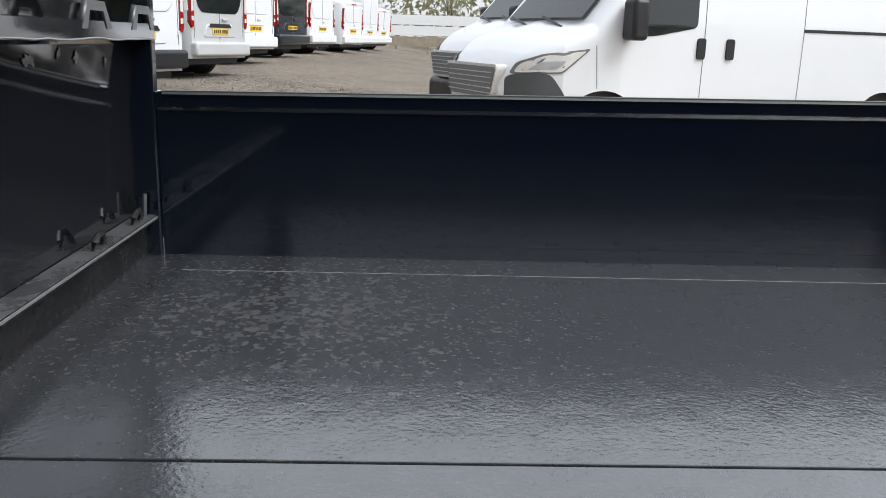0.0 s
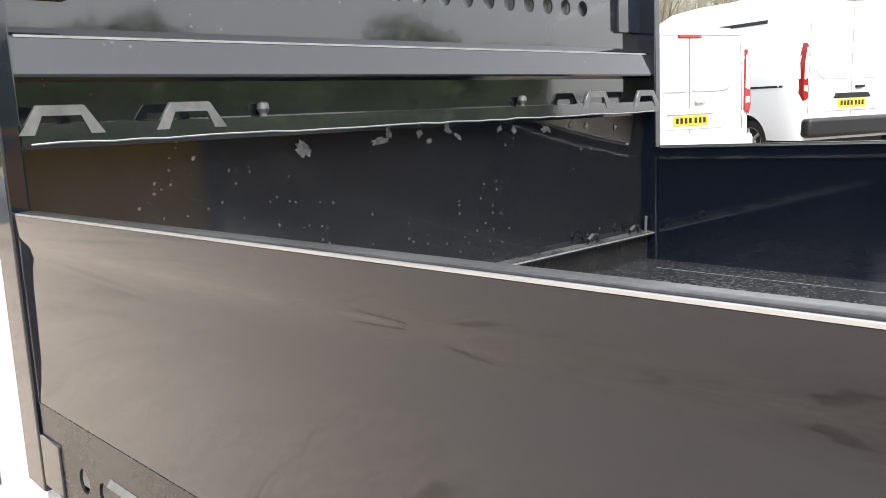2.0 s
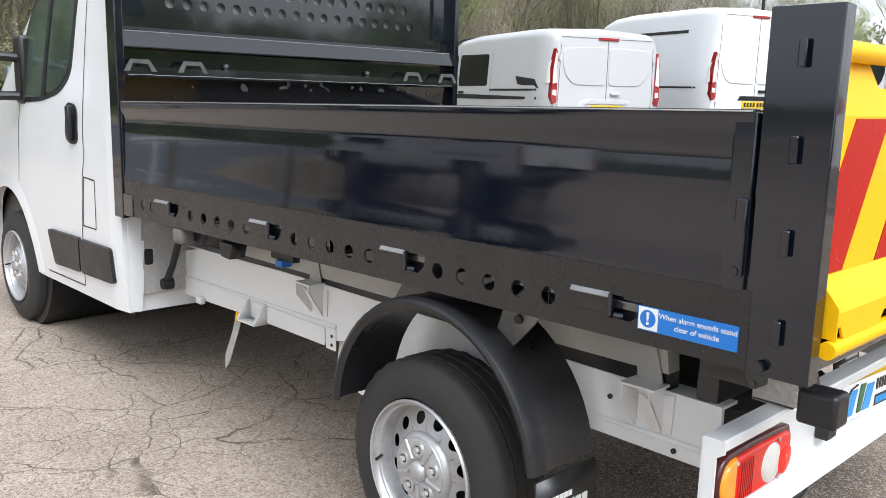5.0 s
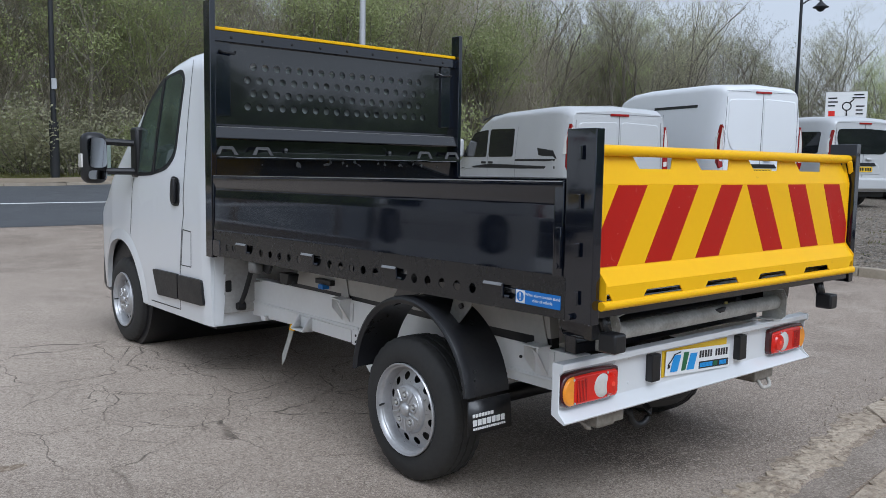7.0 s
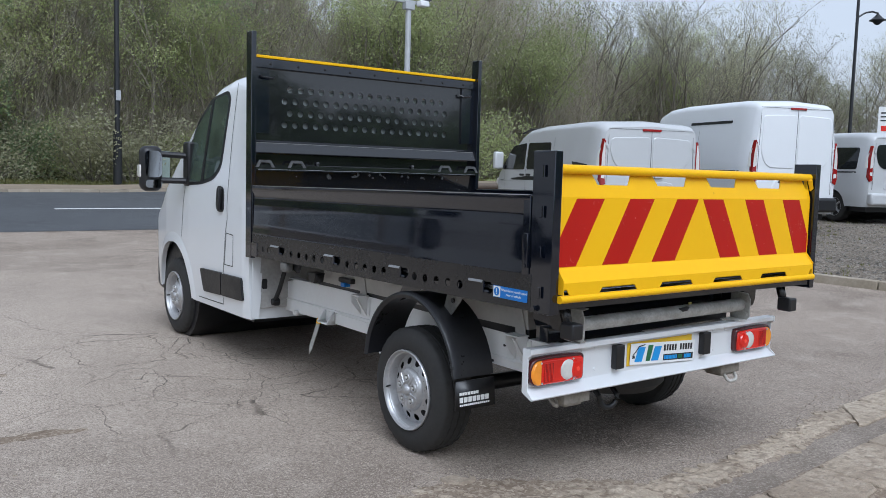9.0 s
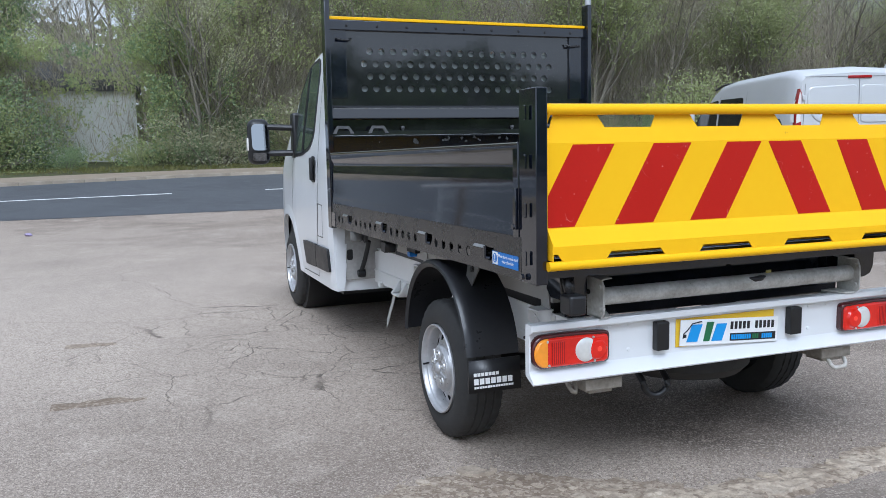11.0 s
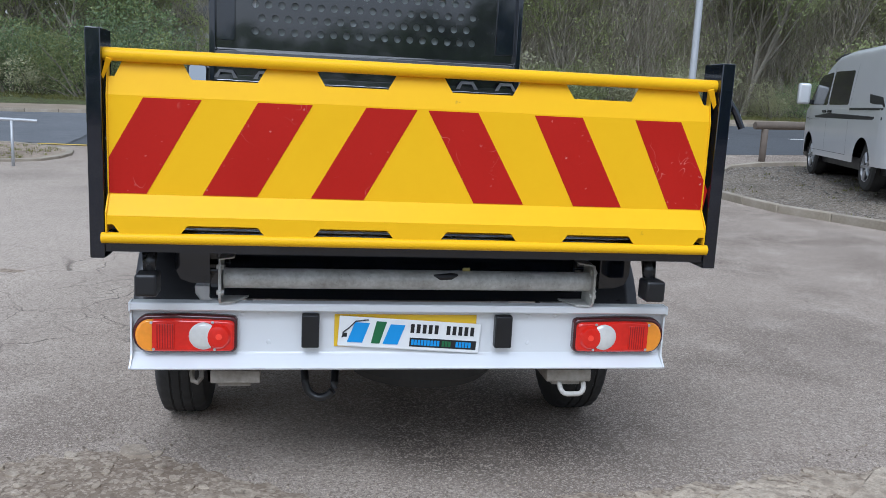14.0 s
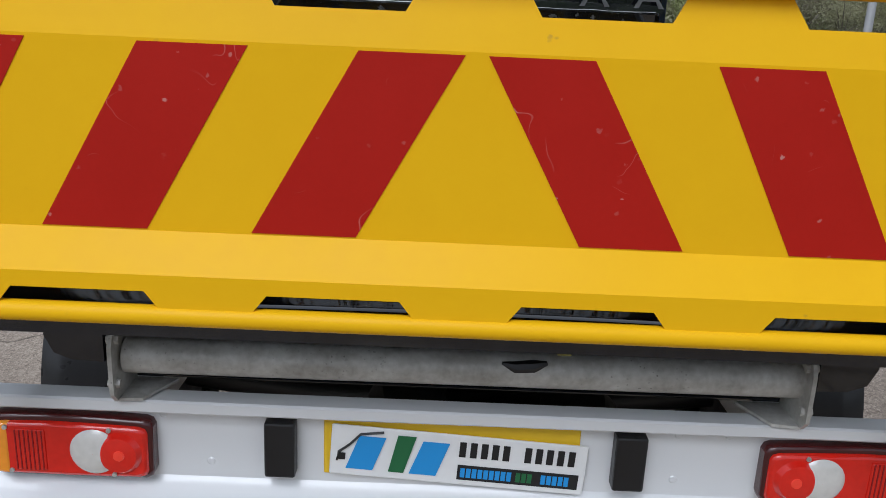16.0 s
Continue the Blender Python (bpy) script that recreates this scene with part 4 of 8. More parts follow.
LATCH_Y = [(2.682, 2.47), (1.93, 1.73), (1.21, 1.02), (0.525, 0.335)]


def hole_rail():
    bm = B()
    cuts = sorted((lo + 0.085, lo) for hi, lo in LATCH_Y)
    edges = [0.10] + [v for hi, lo in cuts for v in (lo, hi)] + [2.985]
    for a, b in zip(edges[::2], edges[1::2]):
        holed_sheet(bm, a, b, 0.911 - 0.034, 0.911 + 0.034, [(y, 0.911, 0.0215) for y in HOLES_Y if a < y < b], lambda u, v: (XL + 0.001, u, v), (0.005, 0, 0), 18)
    for hi, lo in cuts:
        box(bm, XL + 0.001, XL + 0.006, lo, hi, 0.877, 0.893)
        plate(bm, [(XL + 0.001, lo, 0.945), (XL + 0.001, lo, 0.893), (XL + 0.001, lo + 0.030, 0.893), (XL + 0.001, lo + 0.008, 0.912)], (0.005, 0, 0))
    box(bm, XL + 0.001, XL + 0.006, 0.10, 2.985, 0.851, 0.877)
    box(bm, XL + 0.001, XL + 0.006, 0.10, 2.985, 0.945, 1.0065)
    box(bm, XL + 0.006, XL + 0.04, 0.10, 2.985, 0.851, 0.856)
    return pitched(bm)


part("side_rail", hole_rail(), BLACK_MATT, truck, "dark steel side rail with round lightening holes")
part("side_rail", flip(hole_rail()), BLACK_MATT, truck, "dark steel side rail with round lightening holes")
for hi, lo in LATCH_Y:
    for fl in (False, True):
        def latch_piece(name, bm, mat, parent, label=""):
            pitched(bm)
            return part(name, flip(bm) if fl else bm, mat, parent, label)
        end = lo + 0.085
        bar = box(B(), XL - 0.001, XL + 0.004, end + 0.002, hi - 0.003, 0.901, 0.938, 0.001, 1)
        lever = latch_piece("latch", bar, BLACK_MATT, truck, "dropside latch in the side rail")
        latch_piece("latch_lip", extrude_profile(B(), [(XL - 0.0055, 0.9375), (XL - 0.0065, 0.9395), (XL + 0.0005, 0.9495), (XL + 0.0008, 0.9375)], "y", end, hi), LIP, lever, "worn bare metal lip")
        knuckle = tube(B(), [(XL - 0.001, end - 0.004, 0.898), (XL - 0.001, end - 0.004, 0.947)], 0.0065, 10)
        tube(knuckle, [(XL + 0.012, end - 0.03, 0.898), (XL + 0.002, end - 0.012, 0.900)], 0.008, 8)
        latch_piece("latch_knuckle", knuckle, BLACK, lever, "glossy black rolled end")
        # Added dark plate; it stands in for the shade inside the slot.
        latch_piece("latch_backing", box(B(), XL + 0.030, XL + 0.034, lo - 0.03, hi, 0.876, 0.940), BLACK_PLASTIC, lever, "added dark plate giving the latch slot its shade")
for fl in (False, True):
    p = box(B(), XL + 0.002, XL + 0.046, -0.02, 0.112, 0.865, 1.548, 0.003)
    for z in (0.93, 1.1, 1.27, 1.44):
        box(p, XL - 0.012, XL - 0.006, 0.035, 0.05, z, z + 0.05, 0.002, 1)
    tube(p, [(XL - 0.016, 0.07, 0.885), (XL - 0.005, 0.07, 0.885)], 0.012, 8)
    tube(p, [(XL - 0.016, 0.135, 1.06), (XL - 0.005, 0.135, 1.06)], 0.01, 8)
    box(p, XL - 0.012, XL - 0.001, 0.118, 0.142, 1.05, 1.2, 0.003)
    part("rear_post", flip(p) if fl else p, BLACK, truck, "black rear corner post")
    p = box(B(), XL - 0.003, XL + 0.03, 2.90, 2.995, 0.835, 0.935, 0.003)
    part("front_bracket", flip(p) if fl else p, BLACK, truck)

# tailgate
tailgate = B()
GX0, GX1 = CX - 0.968, CX + 0.962
CUTS = [-0.59, -0.19, 0.21, 0.61]


def notched(z_edge, z_in, half_edge, half_in, corner):
    """Edge points of a band from left to right with its notches."""
    pts = [(GX0 + 0.01, z_in), (GX0 + corner - 0.02, z_in), (GX0 + corner, z_edge)]
    for c in CUTS:
        pts += [(c - half_edge, z_edge), (c - half_in, z_in), (c + half_in, z_in), (c + half_edge, z_edge)]
    return pts + [(GX1 - corner, z_edge), (GX1 - corner + 0.02, z_in), (GX1 - 0.01, z_in)]


def upper_y(z):
    return 0.004 + (z - 1.357) * 0.28


up = notched(1.456, 1.411, 0.124, 0.098, 0.05)
plate(tailgate, [(x, upper_y(z), z) for x, z in up] + [(GX1 - 0.01, upper_y(1.357), 1.357), (GX0 + 0.01, upper_y(1.357), 1.357)], (0, 0.004, 0))
box(tailgate, GX0 + 0.01, GX1 - 0.01, 0.004, 0.008, 1.060, 1.357)
plate(tailgate, [(GX0 + 0.012, -0.04, 1.000), (GX1 - 0.012, -0.04, 1.000), (GX1 - 0.01, 0.004, 1.060), (GX0 + 0.01, 0.004, 1.060)], (0, 0.005, 0))
lo = notched(0.945, 0.973, 0.126, 0.104, 0.05)
plate(tailgate, [(x, -0.04, z) for x, z in lo] + [(GX1 - 0.012, -0.04, 1.000), (GX0 + 0.012, -0.04, 1.000)], (0, 0.005, 0))
for x in (GX0 + 0.008, GX1 - 0.012):
    plate(tailgate, [(x, -0.042, 0.95), (x, -0.042, 1.01), (x, 0.0, 1.063), (x, 0.0, 1.357), (x, 0.026, 1.455), (x, 0.04, 1.455), (x, 0.045, 0.95)], (0.004, 0, 0))
add_specks(RED, 38, 0.16, (0.62, 0.30, 0.26), 0.7, 0.42)


def add_scratches(m, scale, color, amount):
    """Thin wandering scratches in a few places."""
    n, l, p = nodes_of(m)
    co, path, place = n.new("ShaderNodeTexCoord"), n.new("ShaderNodeTexNoise"), n.new("ShaderNodeTexNoise")
    path.inputs["Scale"].default_value, path.inputs["Detail"].default_value, path.inputs["Distortion"].default_value = scale, 1.0, 1.2
    place.inputs["Scale"].default_value = 7.0
    l.new(co.outputs["Object"], path.inputs["Vector"])
    l.new(co.outputs["Object"], place.inputs["Vector"])
    off, size, line, where, both = (n.new("ShaderNodeMath" if k not in (2, 3) else "ShaderNodeMapRange") for k in range(5))
    off.operation, size.operation, both.operation = "SUBTRACT", "ABSOLUTE", "MULTIPLY"
    off.inputs[1].default_value = 0.5
    l.new(path.outputs["Fac"], off.inputs[0])
    l.new(off.outputs[0], size.inputs[0])
    line.inputs["From Min"].default_value, line.inputs["From Max"].default_value = 0.006, 0.002
    l.new(size.outputs[0], line.inputs["Value"])
    where.inputs["From Min"].default_value, where.inputs["From Max"].default_value, where.inputs["To Max"].default_value = 0.56, 0.66, amount
    l.new(place.outputs["Fac"], where.inputs["Value"])
    l.new(line.outputs[0], both.inputs[0])
    l.new(where.outputs[0], both.inputs[1])
    x = n.new("ShaderNodeMix")
    x.data_type = "RGBA"
    l.new(both.outputs[0], x.inputs[0])
    l.new(p.inputs["Base Color"].links[0].from_socket, x.inputs[6])
    x.inputs[7].default_value = (*color, 1)
    l.new(x.outputs[2], p.inputs["Base Color"])


add_scratches(RED, 9.0, (0.60, 0.22, 0.18), 0.6)
add_specks(YELLOW, 14, 0.10, (0.36, 0.20, 0.05), 0.6, 0.5)
tailgate = part("tailgate", tailgate, YELLOW, truck, "yellow steel tailgate with red chevrons", angle=20)
part("top_tube", tube(B(), [(GX0 - 0.008, 0.02, 1.4745), (GX1 + 0.01, 0.02, 1.4745)], 0.0200, 20), YELLOW, tailgate)
part("bottom_tube", tube(B(), [(GX0 - 0.005, -0.032, 0.931), (GX1 + 0.005, -0.032, 0.931)], 0.0170, 20), YELLOW, tailgate)
part("inner_skin", box(B(), GX0 + 0.02, GX1 - 0.02, 0.04, 0.045, 0.955, 1.36), YELLOW, tailgate)
for a in ([(-0.82, 1.063), (-0.657, 1.352), (-0.826, 1.352), (-0.928, 1.17), (-0.928, 1.063)],
          [(-0.655, 1.063), (-0.49, 1.063), (-0.325, 1.352), (-0.49, 1.352)],
          [(-0.325, 1.063), (-0.16, 1.063), (0.0, 1.352), (-0.16, 1.352)],
          [(0.195, 1.063), (0.36, 1.063), (0.195, 1.352), (0.035, 1.352)],
          [(0.53, 1.063), (0.695, 1.063), (0.54, 1.352), (0.38, 1.352)],
          [(0.862, 1.063), (0.985, 1.063), (0.995, 1.13), (0.879, 1.352), (0.72, 1.352)]):
    part("chevron", plate(B(), [(x, 0.0025, z) for x, z in a], (0, 0.0015, 0)), RED, tailgate, "scratched red reflective chevron")
for x, s in ((GX0 - 0.003, 1), (GX1 + 0.003, -1)):
    eye_bm = plate(B(), [(x + s * 0.004, 0.005, 1.40), (x + s * 0.004, -0.012, 1.415), (x + s * 0.016, -0.01, 1.462), (x + s * 0.03, 0.005, 1.458)], (0, 0.006, 0.004))
    part("hinge_eye", eye_bm, YELLOW, tailgate)
handle = tube(B(), [(CX + 1.01, 0.04, 1.45), (CX + 1.05, 0.03, 1.40), (CX + 1.075, 0.02, 1.34)], 0.012, 8)
part("release_handle", handle, BLACK, truck, "black tailgate release handle")


# tie hooks, knobs and scuffs on the headboard
def hoop(x, y, z, w=0.075, h=0.05, t=0.011):
    bm = B()
    pts = [(-w, 0), (-w * 0.55, h), (w * 0.55, h), (w, 0), (w - 0.026, 0), (w * 0.45, h - 0.017), (-w * 0.45, h - 0.017), (-w + 0.026, 0)]
    plate(bm, [(x + a, y, z + b) for a, b in pts], (0, t, 0.002))
    return bm


HOOK = material("dark_worn_hook_steel", (0.075, 0.076, 0.078), 0.35, metal=0.4, vary=0.7, tint=(0.2, 0.2, 0.2), scale=12)
for x in (-0.885, -0.638, 0.695, 0.962):
    part("tie_hook", hoop(x, 2.994, 1.462 + 0.002 * x), HOOK, headboard, "flat steel tie hook")
for x in (-0.445, 0.405):
    kn = tube(B(), [(x, 3.045, 1.470), (x, 3.045, 1.489)], 0.008, 10)
    lathe(kn, [(0.002, 0.026), (0.012, 0.022), (0.014, 0.01), (0.008, 0.0)], (x, 3.045, 1.485), "z", 12)
    part("pin_knob", kn, HOOK, headboard)
for x in (0.70, 0.93):
    hk = tube(B(), [(x - 0.03, 3.03, 1.03), (x - 0.024, 3.024, 1.058), (x - 0.008, 3.02, 1.07), (x + 0.012, 3.02, 1.07), (x + 0.026, 3.024, 1.056), (x + 0.03, 3.03, 1.03)], 0.0065, 8)
    part("floor_hook", hk, BLACK_MATT, truck, "black ring hook on the front rail")
part("drop_pin", tube(B(), [(1.0, 3.03, 1.03), (1.003, 3.027, 1.095)], 0.005, 8), HOOK, truck)
rs = random.Random(3)
SCUFF = material("bare_scuffed_steel", (0.24, 0.24, 0.235), 0.45, metal=0.3, vary=1.0, tint=(0.012, 0.012, 0.013), scale=55, fine=190)
for x, z, w, h in ((-0.352, 1.402, 0.045, 0.035), (-0.13, 1.408, 0.06, 0.02), (-0.10, 1.425, 0.018, 0.025), (0.0, 1.42, 0.02, 0.02), (0.035, 1.40, 0.018, 0.014), (0.10, 1.425, 0.03, 0.02), (0.14, 1.405, 0.03, 0.012), (0.30, 1.42, 0.02, 0.016),
                   (0.36, 1.415, 0.02, 0.02), (0.50, 1.41, 0.04, 0.024), (0.62, 1.42, 0.016, 0.02), (0.70, 1.41, 0.02, 0.024), (-0.62, 1.40, 0.008, 0.01), (0.85, 1.40, 0.012, 0.02)):
    pts, turn = [], rs.uniform(-0.5, 0.5)
    for k in range(30):
        a = 2 * math.pi * k / 30
        q = 0.62 + 0.55 * noise.noise(Vector((2.4 * math.cos(a), 2.4 * math.sin(a), x * 31)))
        u, v = w * 0.8 * q * math.cos(a), h * 0.7 * q * math.sin(a)
        zz = z + u * math.sin(turn) + v
        pts.append((x + u * math.cos(turn), 3.0388 + max(0, 1.42 - zz) * 0.12, zz))
    part("scuff", plate(B(), pts, (0, 0.001, 0)), SCUFF, headboard, "bare scuff in the paint")
SCRAPED = material("scraped_black_steel", (0.03, 0.03, 0.031), 0.4, metal=0.2, vary=0.9, tint=(0.11, 0.11, 0.11), scale=8, fine=160, bump=0.0008)
rolled = B()
tube(rolled, [(CX - 0.97 + k * 0.0485, 2.992 + rs.uniform(-0.004, 0.004), 1.4455 + rs.uniform(-0.0015, 0.0015)) for k in range(41)], 0.0020, 6)
part("worn_edge", rolled, LIP, headboard, "worn bright ledge edge")
part("worn_edge", box(B(), CX - 0.97, CX + 0.97, 3.0205, 3.0245, 1.630, 1.6345), LIP, headboard, "worn bright ledge edge")
part("worn_edge", box(B(), CX - 0.97, CX + 1.0, 3.004, 3.0065, 1.036, 1.0405), BRIGHT_BAR, truck, "worn bright rail edge")
for fl in (False, True):
    e = pitched(box(B(), XL - 0.0012, XL + 0.003, 0.13, 2.98, TOP_Z - 0.003, TOP_Z - 0.0002))
    part("worn_edge", flip(e) if fl else e, BRIGHT_BAR, truck, "bright worn top edge")
    e = pitched(box(B(), XL + 0.0325, XL + 0.0355, 0.13, 2.98, TOP_Z - 0.007, TOP_Z - 0.0005))
    if fl:
        bmesh.ops.translate(flip(e), verts=e.verts[:], vec=(0.012, 0, 0))
    part("worn_edge", e, BRIGHT_BAR, truck, "bright worn inner edge")
    e = pitched(box(B(), XL + 0.006, XL + 0.030, 0.13, 2.98, TOP_Z - 0.001, TOP_Z + 0.0015))
    part("scraped_top", flip(e) if fl else e, SCRAPED, truck, "scraped top of the sideboard")

# running gear
def wheel(x, y, s, hz):
    """A wheel at a hub; s: the side that its face looks to."""
    r, w = 0.333, 0.205
    t = part("wheel", B_wheel_tyre(x, y, s, r, w, hz), RUBBER, truck, "road wheel with black tyre")
    rim = part("rim", B_rim(x, y, s, r, hz), RIM, t, "silver steel wheel with round vents")
    part("vent_shade", lathe(B(), [(0.11, -0.075), (0.19, -0.080)], (x, y, hz), "x", 32, s), BLACK_PLASTIC, t)
    boss = lathe(B(), [(0.001, -0.004), (0.034, -0.004), (0.040, 0.0), (0.092, -0.002), (0.104, -0.008), (0.113, -0.022), (0.118, -0.040)], (x, y, hz), "x", 48, s)
    part("hub_plate", boss, RIM, t, "raised silver hub plate")
    cap = lathe(B(), [(0.001, 0.016), (0.016, 0.016), (0.026, 0.010), (0.031, 0.0), (0.031, -0.01)], (x, y, hz), "x", 24, s)
    part("hub_cap", cap, RIM, t)
    for k in range(5):
        a = 2 * math.pi * k / 5 + 0.3
        c, sn = math.cos(a), math.sin(a)
        place = (x, y + 0.066 * c, hz + 0.066 * sn)
        part("nut_seat", lathe(B(), [(0.012, 0.0015), (0.017, 0.006), (0.024, 0.005), (0.027, -0.004)], place, "x", 18, s), RIM, t, "raised nut seat")
        part("nut_well", lathe(B(), [(0.001, 0.0008), (0.016, 0.0008)], place, "x", 14, s), BLACK_MATT, t)
        part("wheel_nut", lathe(B(), [(0.001, 0.012), (0.008, 0.0115), (0.0095, 0.001)], place, "x", 6, s), GALV, t)
        a += math.pi / 5
        c, sn = math.cos(a), math.sin(a)
        rib = tube(B(), [(x + s * 0.001, y + 0.040 * c, hz + 0.040 * sn), (x - s * 0.002, y + 0.098 * c, hz + 0.098 * sn)], 0.006, 8, [0.007, 0.005])
        part("hub_rib", rib, RIM, t)
    part("valve", tube(B(), [(x - s * 0.02, y + 0.19, hz - 0.02), (x + s * 0.012, y + 0.178, hz - 0.02)], 0.005, 8), BLACK_PLASTIC, t)
    return t


def B_wheel_tyre(x, y, s, r, w, hz):
    bm = B()
    q = r / 0.325
    prof = [(0.205, -0.02), (0.212, 0.0), (0.235, 0.006), (0.27, 0.004), (0.292, -0.006), (0.310, -0.016), (0.318, -0.028), (0.318, -0.05)]
    for g in (0.06, 0.098, 0.138):
        prof += [(0.324, -g + 0.004), (0.324, -g), (0.316, -g - 0.003), (0.316, -g - 0.008), (0.324, -g - 0.011)]
    prof += [(0.318, -w + 0.03), (0.305, -w + 0.012), (0.25, -w), (0.2, -w + 0.015)]
    sides = 128
    rings = []
    for a, h in prof:
        ring = []
        for k in range(sides):
            g = 2 * math.pi * k / sides
            shoulder = 0.30 < a < 0.321
            rr = a * q + (0.0035 if shoulder and k % 4 < 2 else 0.0) - (0.004 if a > 0.322 and k % 4 == int(h * 90) % 4 else 0.0)
            ring.append(bm.verts.new((x + s * h, y + rr * math.cos(g), hz + rr * math.sin(g))))
        rings.append(ring)
    for a, b in zip(rings, rings[1:]):
        for k in range(sides):
            bm.faces.new((a[k], a[(k + 1) % sides], b[(k + 1) % sides], b[k]))
    return bm


def B_rim(x, y, s, r, hz):
    bm = B()
    lathe(bm, [(0.207, -0.02), (0.2135, 0.006), (0.210, 0.012), (0.205, 0.010), (0.203, -0.004), (0.199, -0.010), (0.193, -0.012), (0.190, -0.018), (0.188, -0.045), (0.184, -0.060)], (x, y, hz), "x", 56, s)
    # disc with round vents
    seg, n = 12, 12
    rin, rout = 0.112, 0.186
    lathe(bm, [(0.001, -0.012), (0.05, -0.01), (0.085, -0.012), (0.100, -0.004), (rin, -0.026)], (x, y, hz), "x", 56, s)
    for k in range(n):
        a0, a1 = 2 * math.pi * k / n, 2 * math.pi * (k + 1) / n
        am, rm = (a0 + a1) / 2, (rin + rout) / 2

        def P(rr, a):
            d = -0.026 - (rr - rin) * 0.42
            return Vector((x + s * d, y + rr * math.cos(a), hz + rr * math.sin(a)))

        inner, outer = [], []
        for j in range(16):
            t = 2 * math.pi * j / 16
            inner.append(bm.verts.new(P(rm + 0.0185 * math.cos(t), am + 0.0195 * math.sin(t) / rm)))
            ct, st = math.cos(t), math.sin(t)
            q = min((rout - rm) / max(abs(ct), 1e-6), (a1 - a0) / 2 * rm / max(abs(st), 1e-6))
            outer.append(bm.verts.new(P(rm + q * ct, am + q * st / rm)))
        for j in range(16):
            i = (j + 1) % 16
            bm.faces.new((inner[j], inner[i], outer[i], outer[j]))
        for rr, a in ((rin, a0), (rin, a1), (rout, a0), (rout, a1)):
            best = sorted(outer, key=lambda v: (v.co - P(rr, a)).length)[:2]
            try:
                bm.faces.new((best[0], best[1], bm.verts.new(P(rr, a))))
            except ValueError:
                pass
    return bm


AXLE_R, AXLE_F = 1.075, 4.70
wheels = []
for x, s in ((CX - 0.975, -1), (CX + 0.975, 1)):
    wheel(x, AXLE_R, s, 0.302)
    wheel(x + s * 0.005, AXLE_F, s, 0.328)
for x in (CX - 0.85, CX + 0.85):
    for y in (AXLE_R, AXLE_F):
        part("brake_drum", lathe(B(), [(0.001, -0.03), (0.16, -0.03), (0.165, 0.05), (0.001, 0.05)], (x, y, 0.31), "x", 24), BLACK_PLASTIC, truck)
part("rear_axle", tube(B(), [(CX - 0.8, AXLE_R, 0.322), (CX - 0.4, AXLE_R, 0.27), (CX + 0.4, AXLE_R, 0.27), (CX + 0.8, AXLE_R, 0.322)], 0.045, 12), BLACK_PLASTIC, truck, "dark steel beam axle")

# chassis
WEB = 0.693                                    # outer face of the chassis rails from the middle


def bracket_under_body(sx, y):
    """A folded channel bracket: sloping face, two tapering cheeks and a strap up to the sub-frame."""
    x, o = CX + sx * WEB, CX + sx * (WEB + 0.074)
    bm = B()
    plate(bm, [(x, y - 0.045, 0.668), (o, y - 0.045, 0.668), (o, y - 0.045, 0.645), (x + sx * 0.004, y - 0.045, 0.541)], (0, 0.005, 0))
    plate(bm, [(x, y + 0.035, 0.668), (o, y + 0.035, 0.668), (o, y + 0.035, 0.625), (x + sx * 0.004, y + 0.035, 0.541)], (0, 0.005, 0))
    plate(bm, [(x, y - 0.055, 0.668), (o, y - 0.055, 0.668), (o, y + 0.045, 0.668), (x, y + 0.045, 0.668)], (0, 0, 0.006))
    plate(bm, [(o - sx * 0.002, y - 0.045, 0.645), (o - sx * 0.002, y - 0.01, 0.66), (x + sx * 0.006, y - 0.01, 0.541), (x + sx * 0.006, y - 0.045, 0.541)], (-sx * 0.004, 0, 0))
    return bm


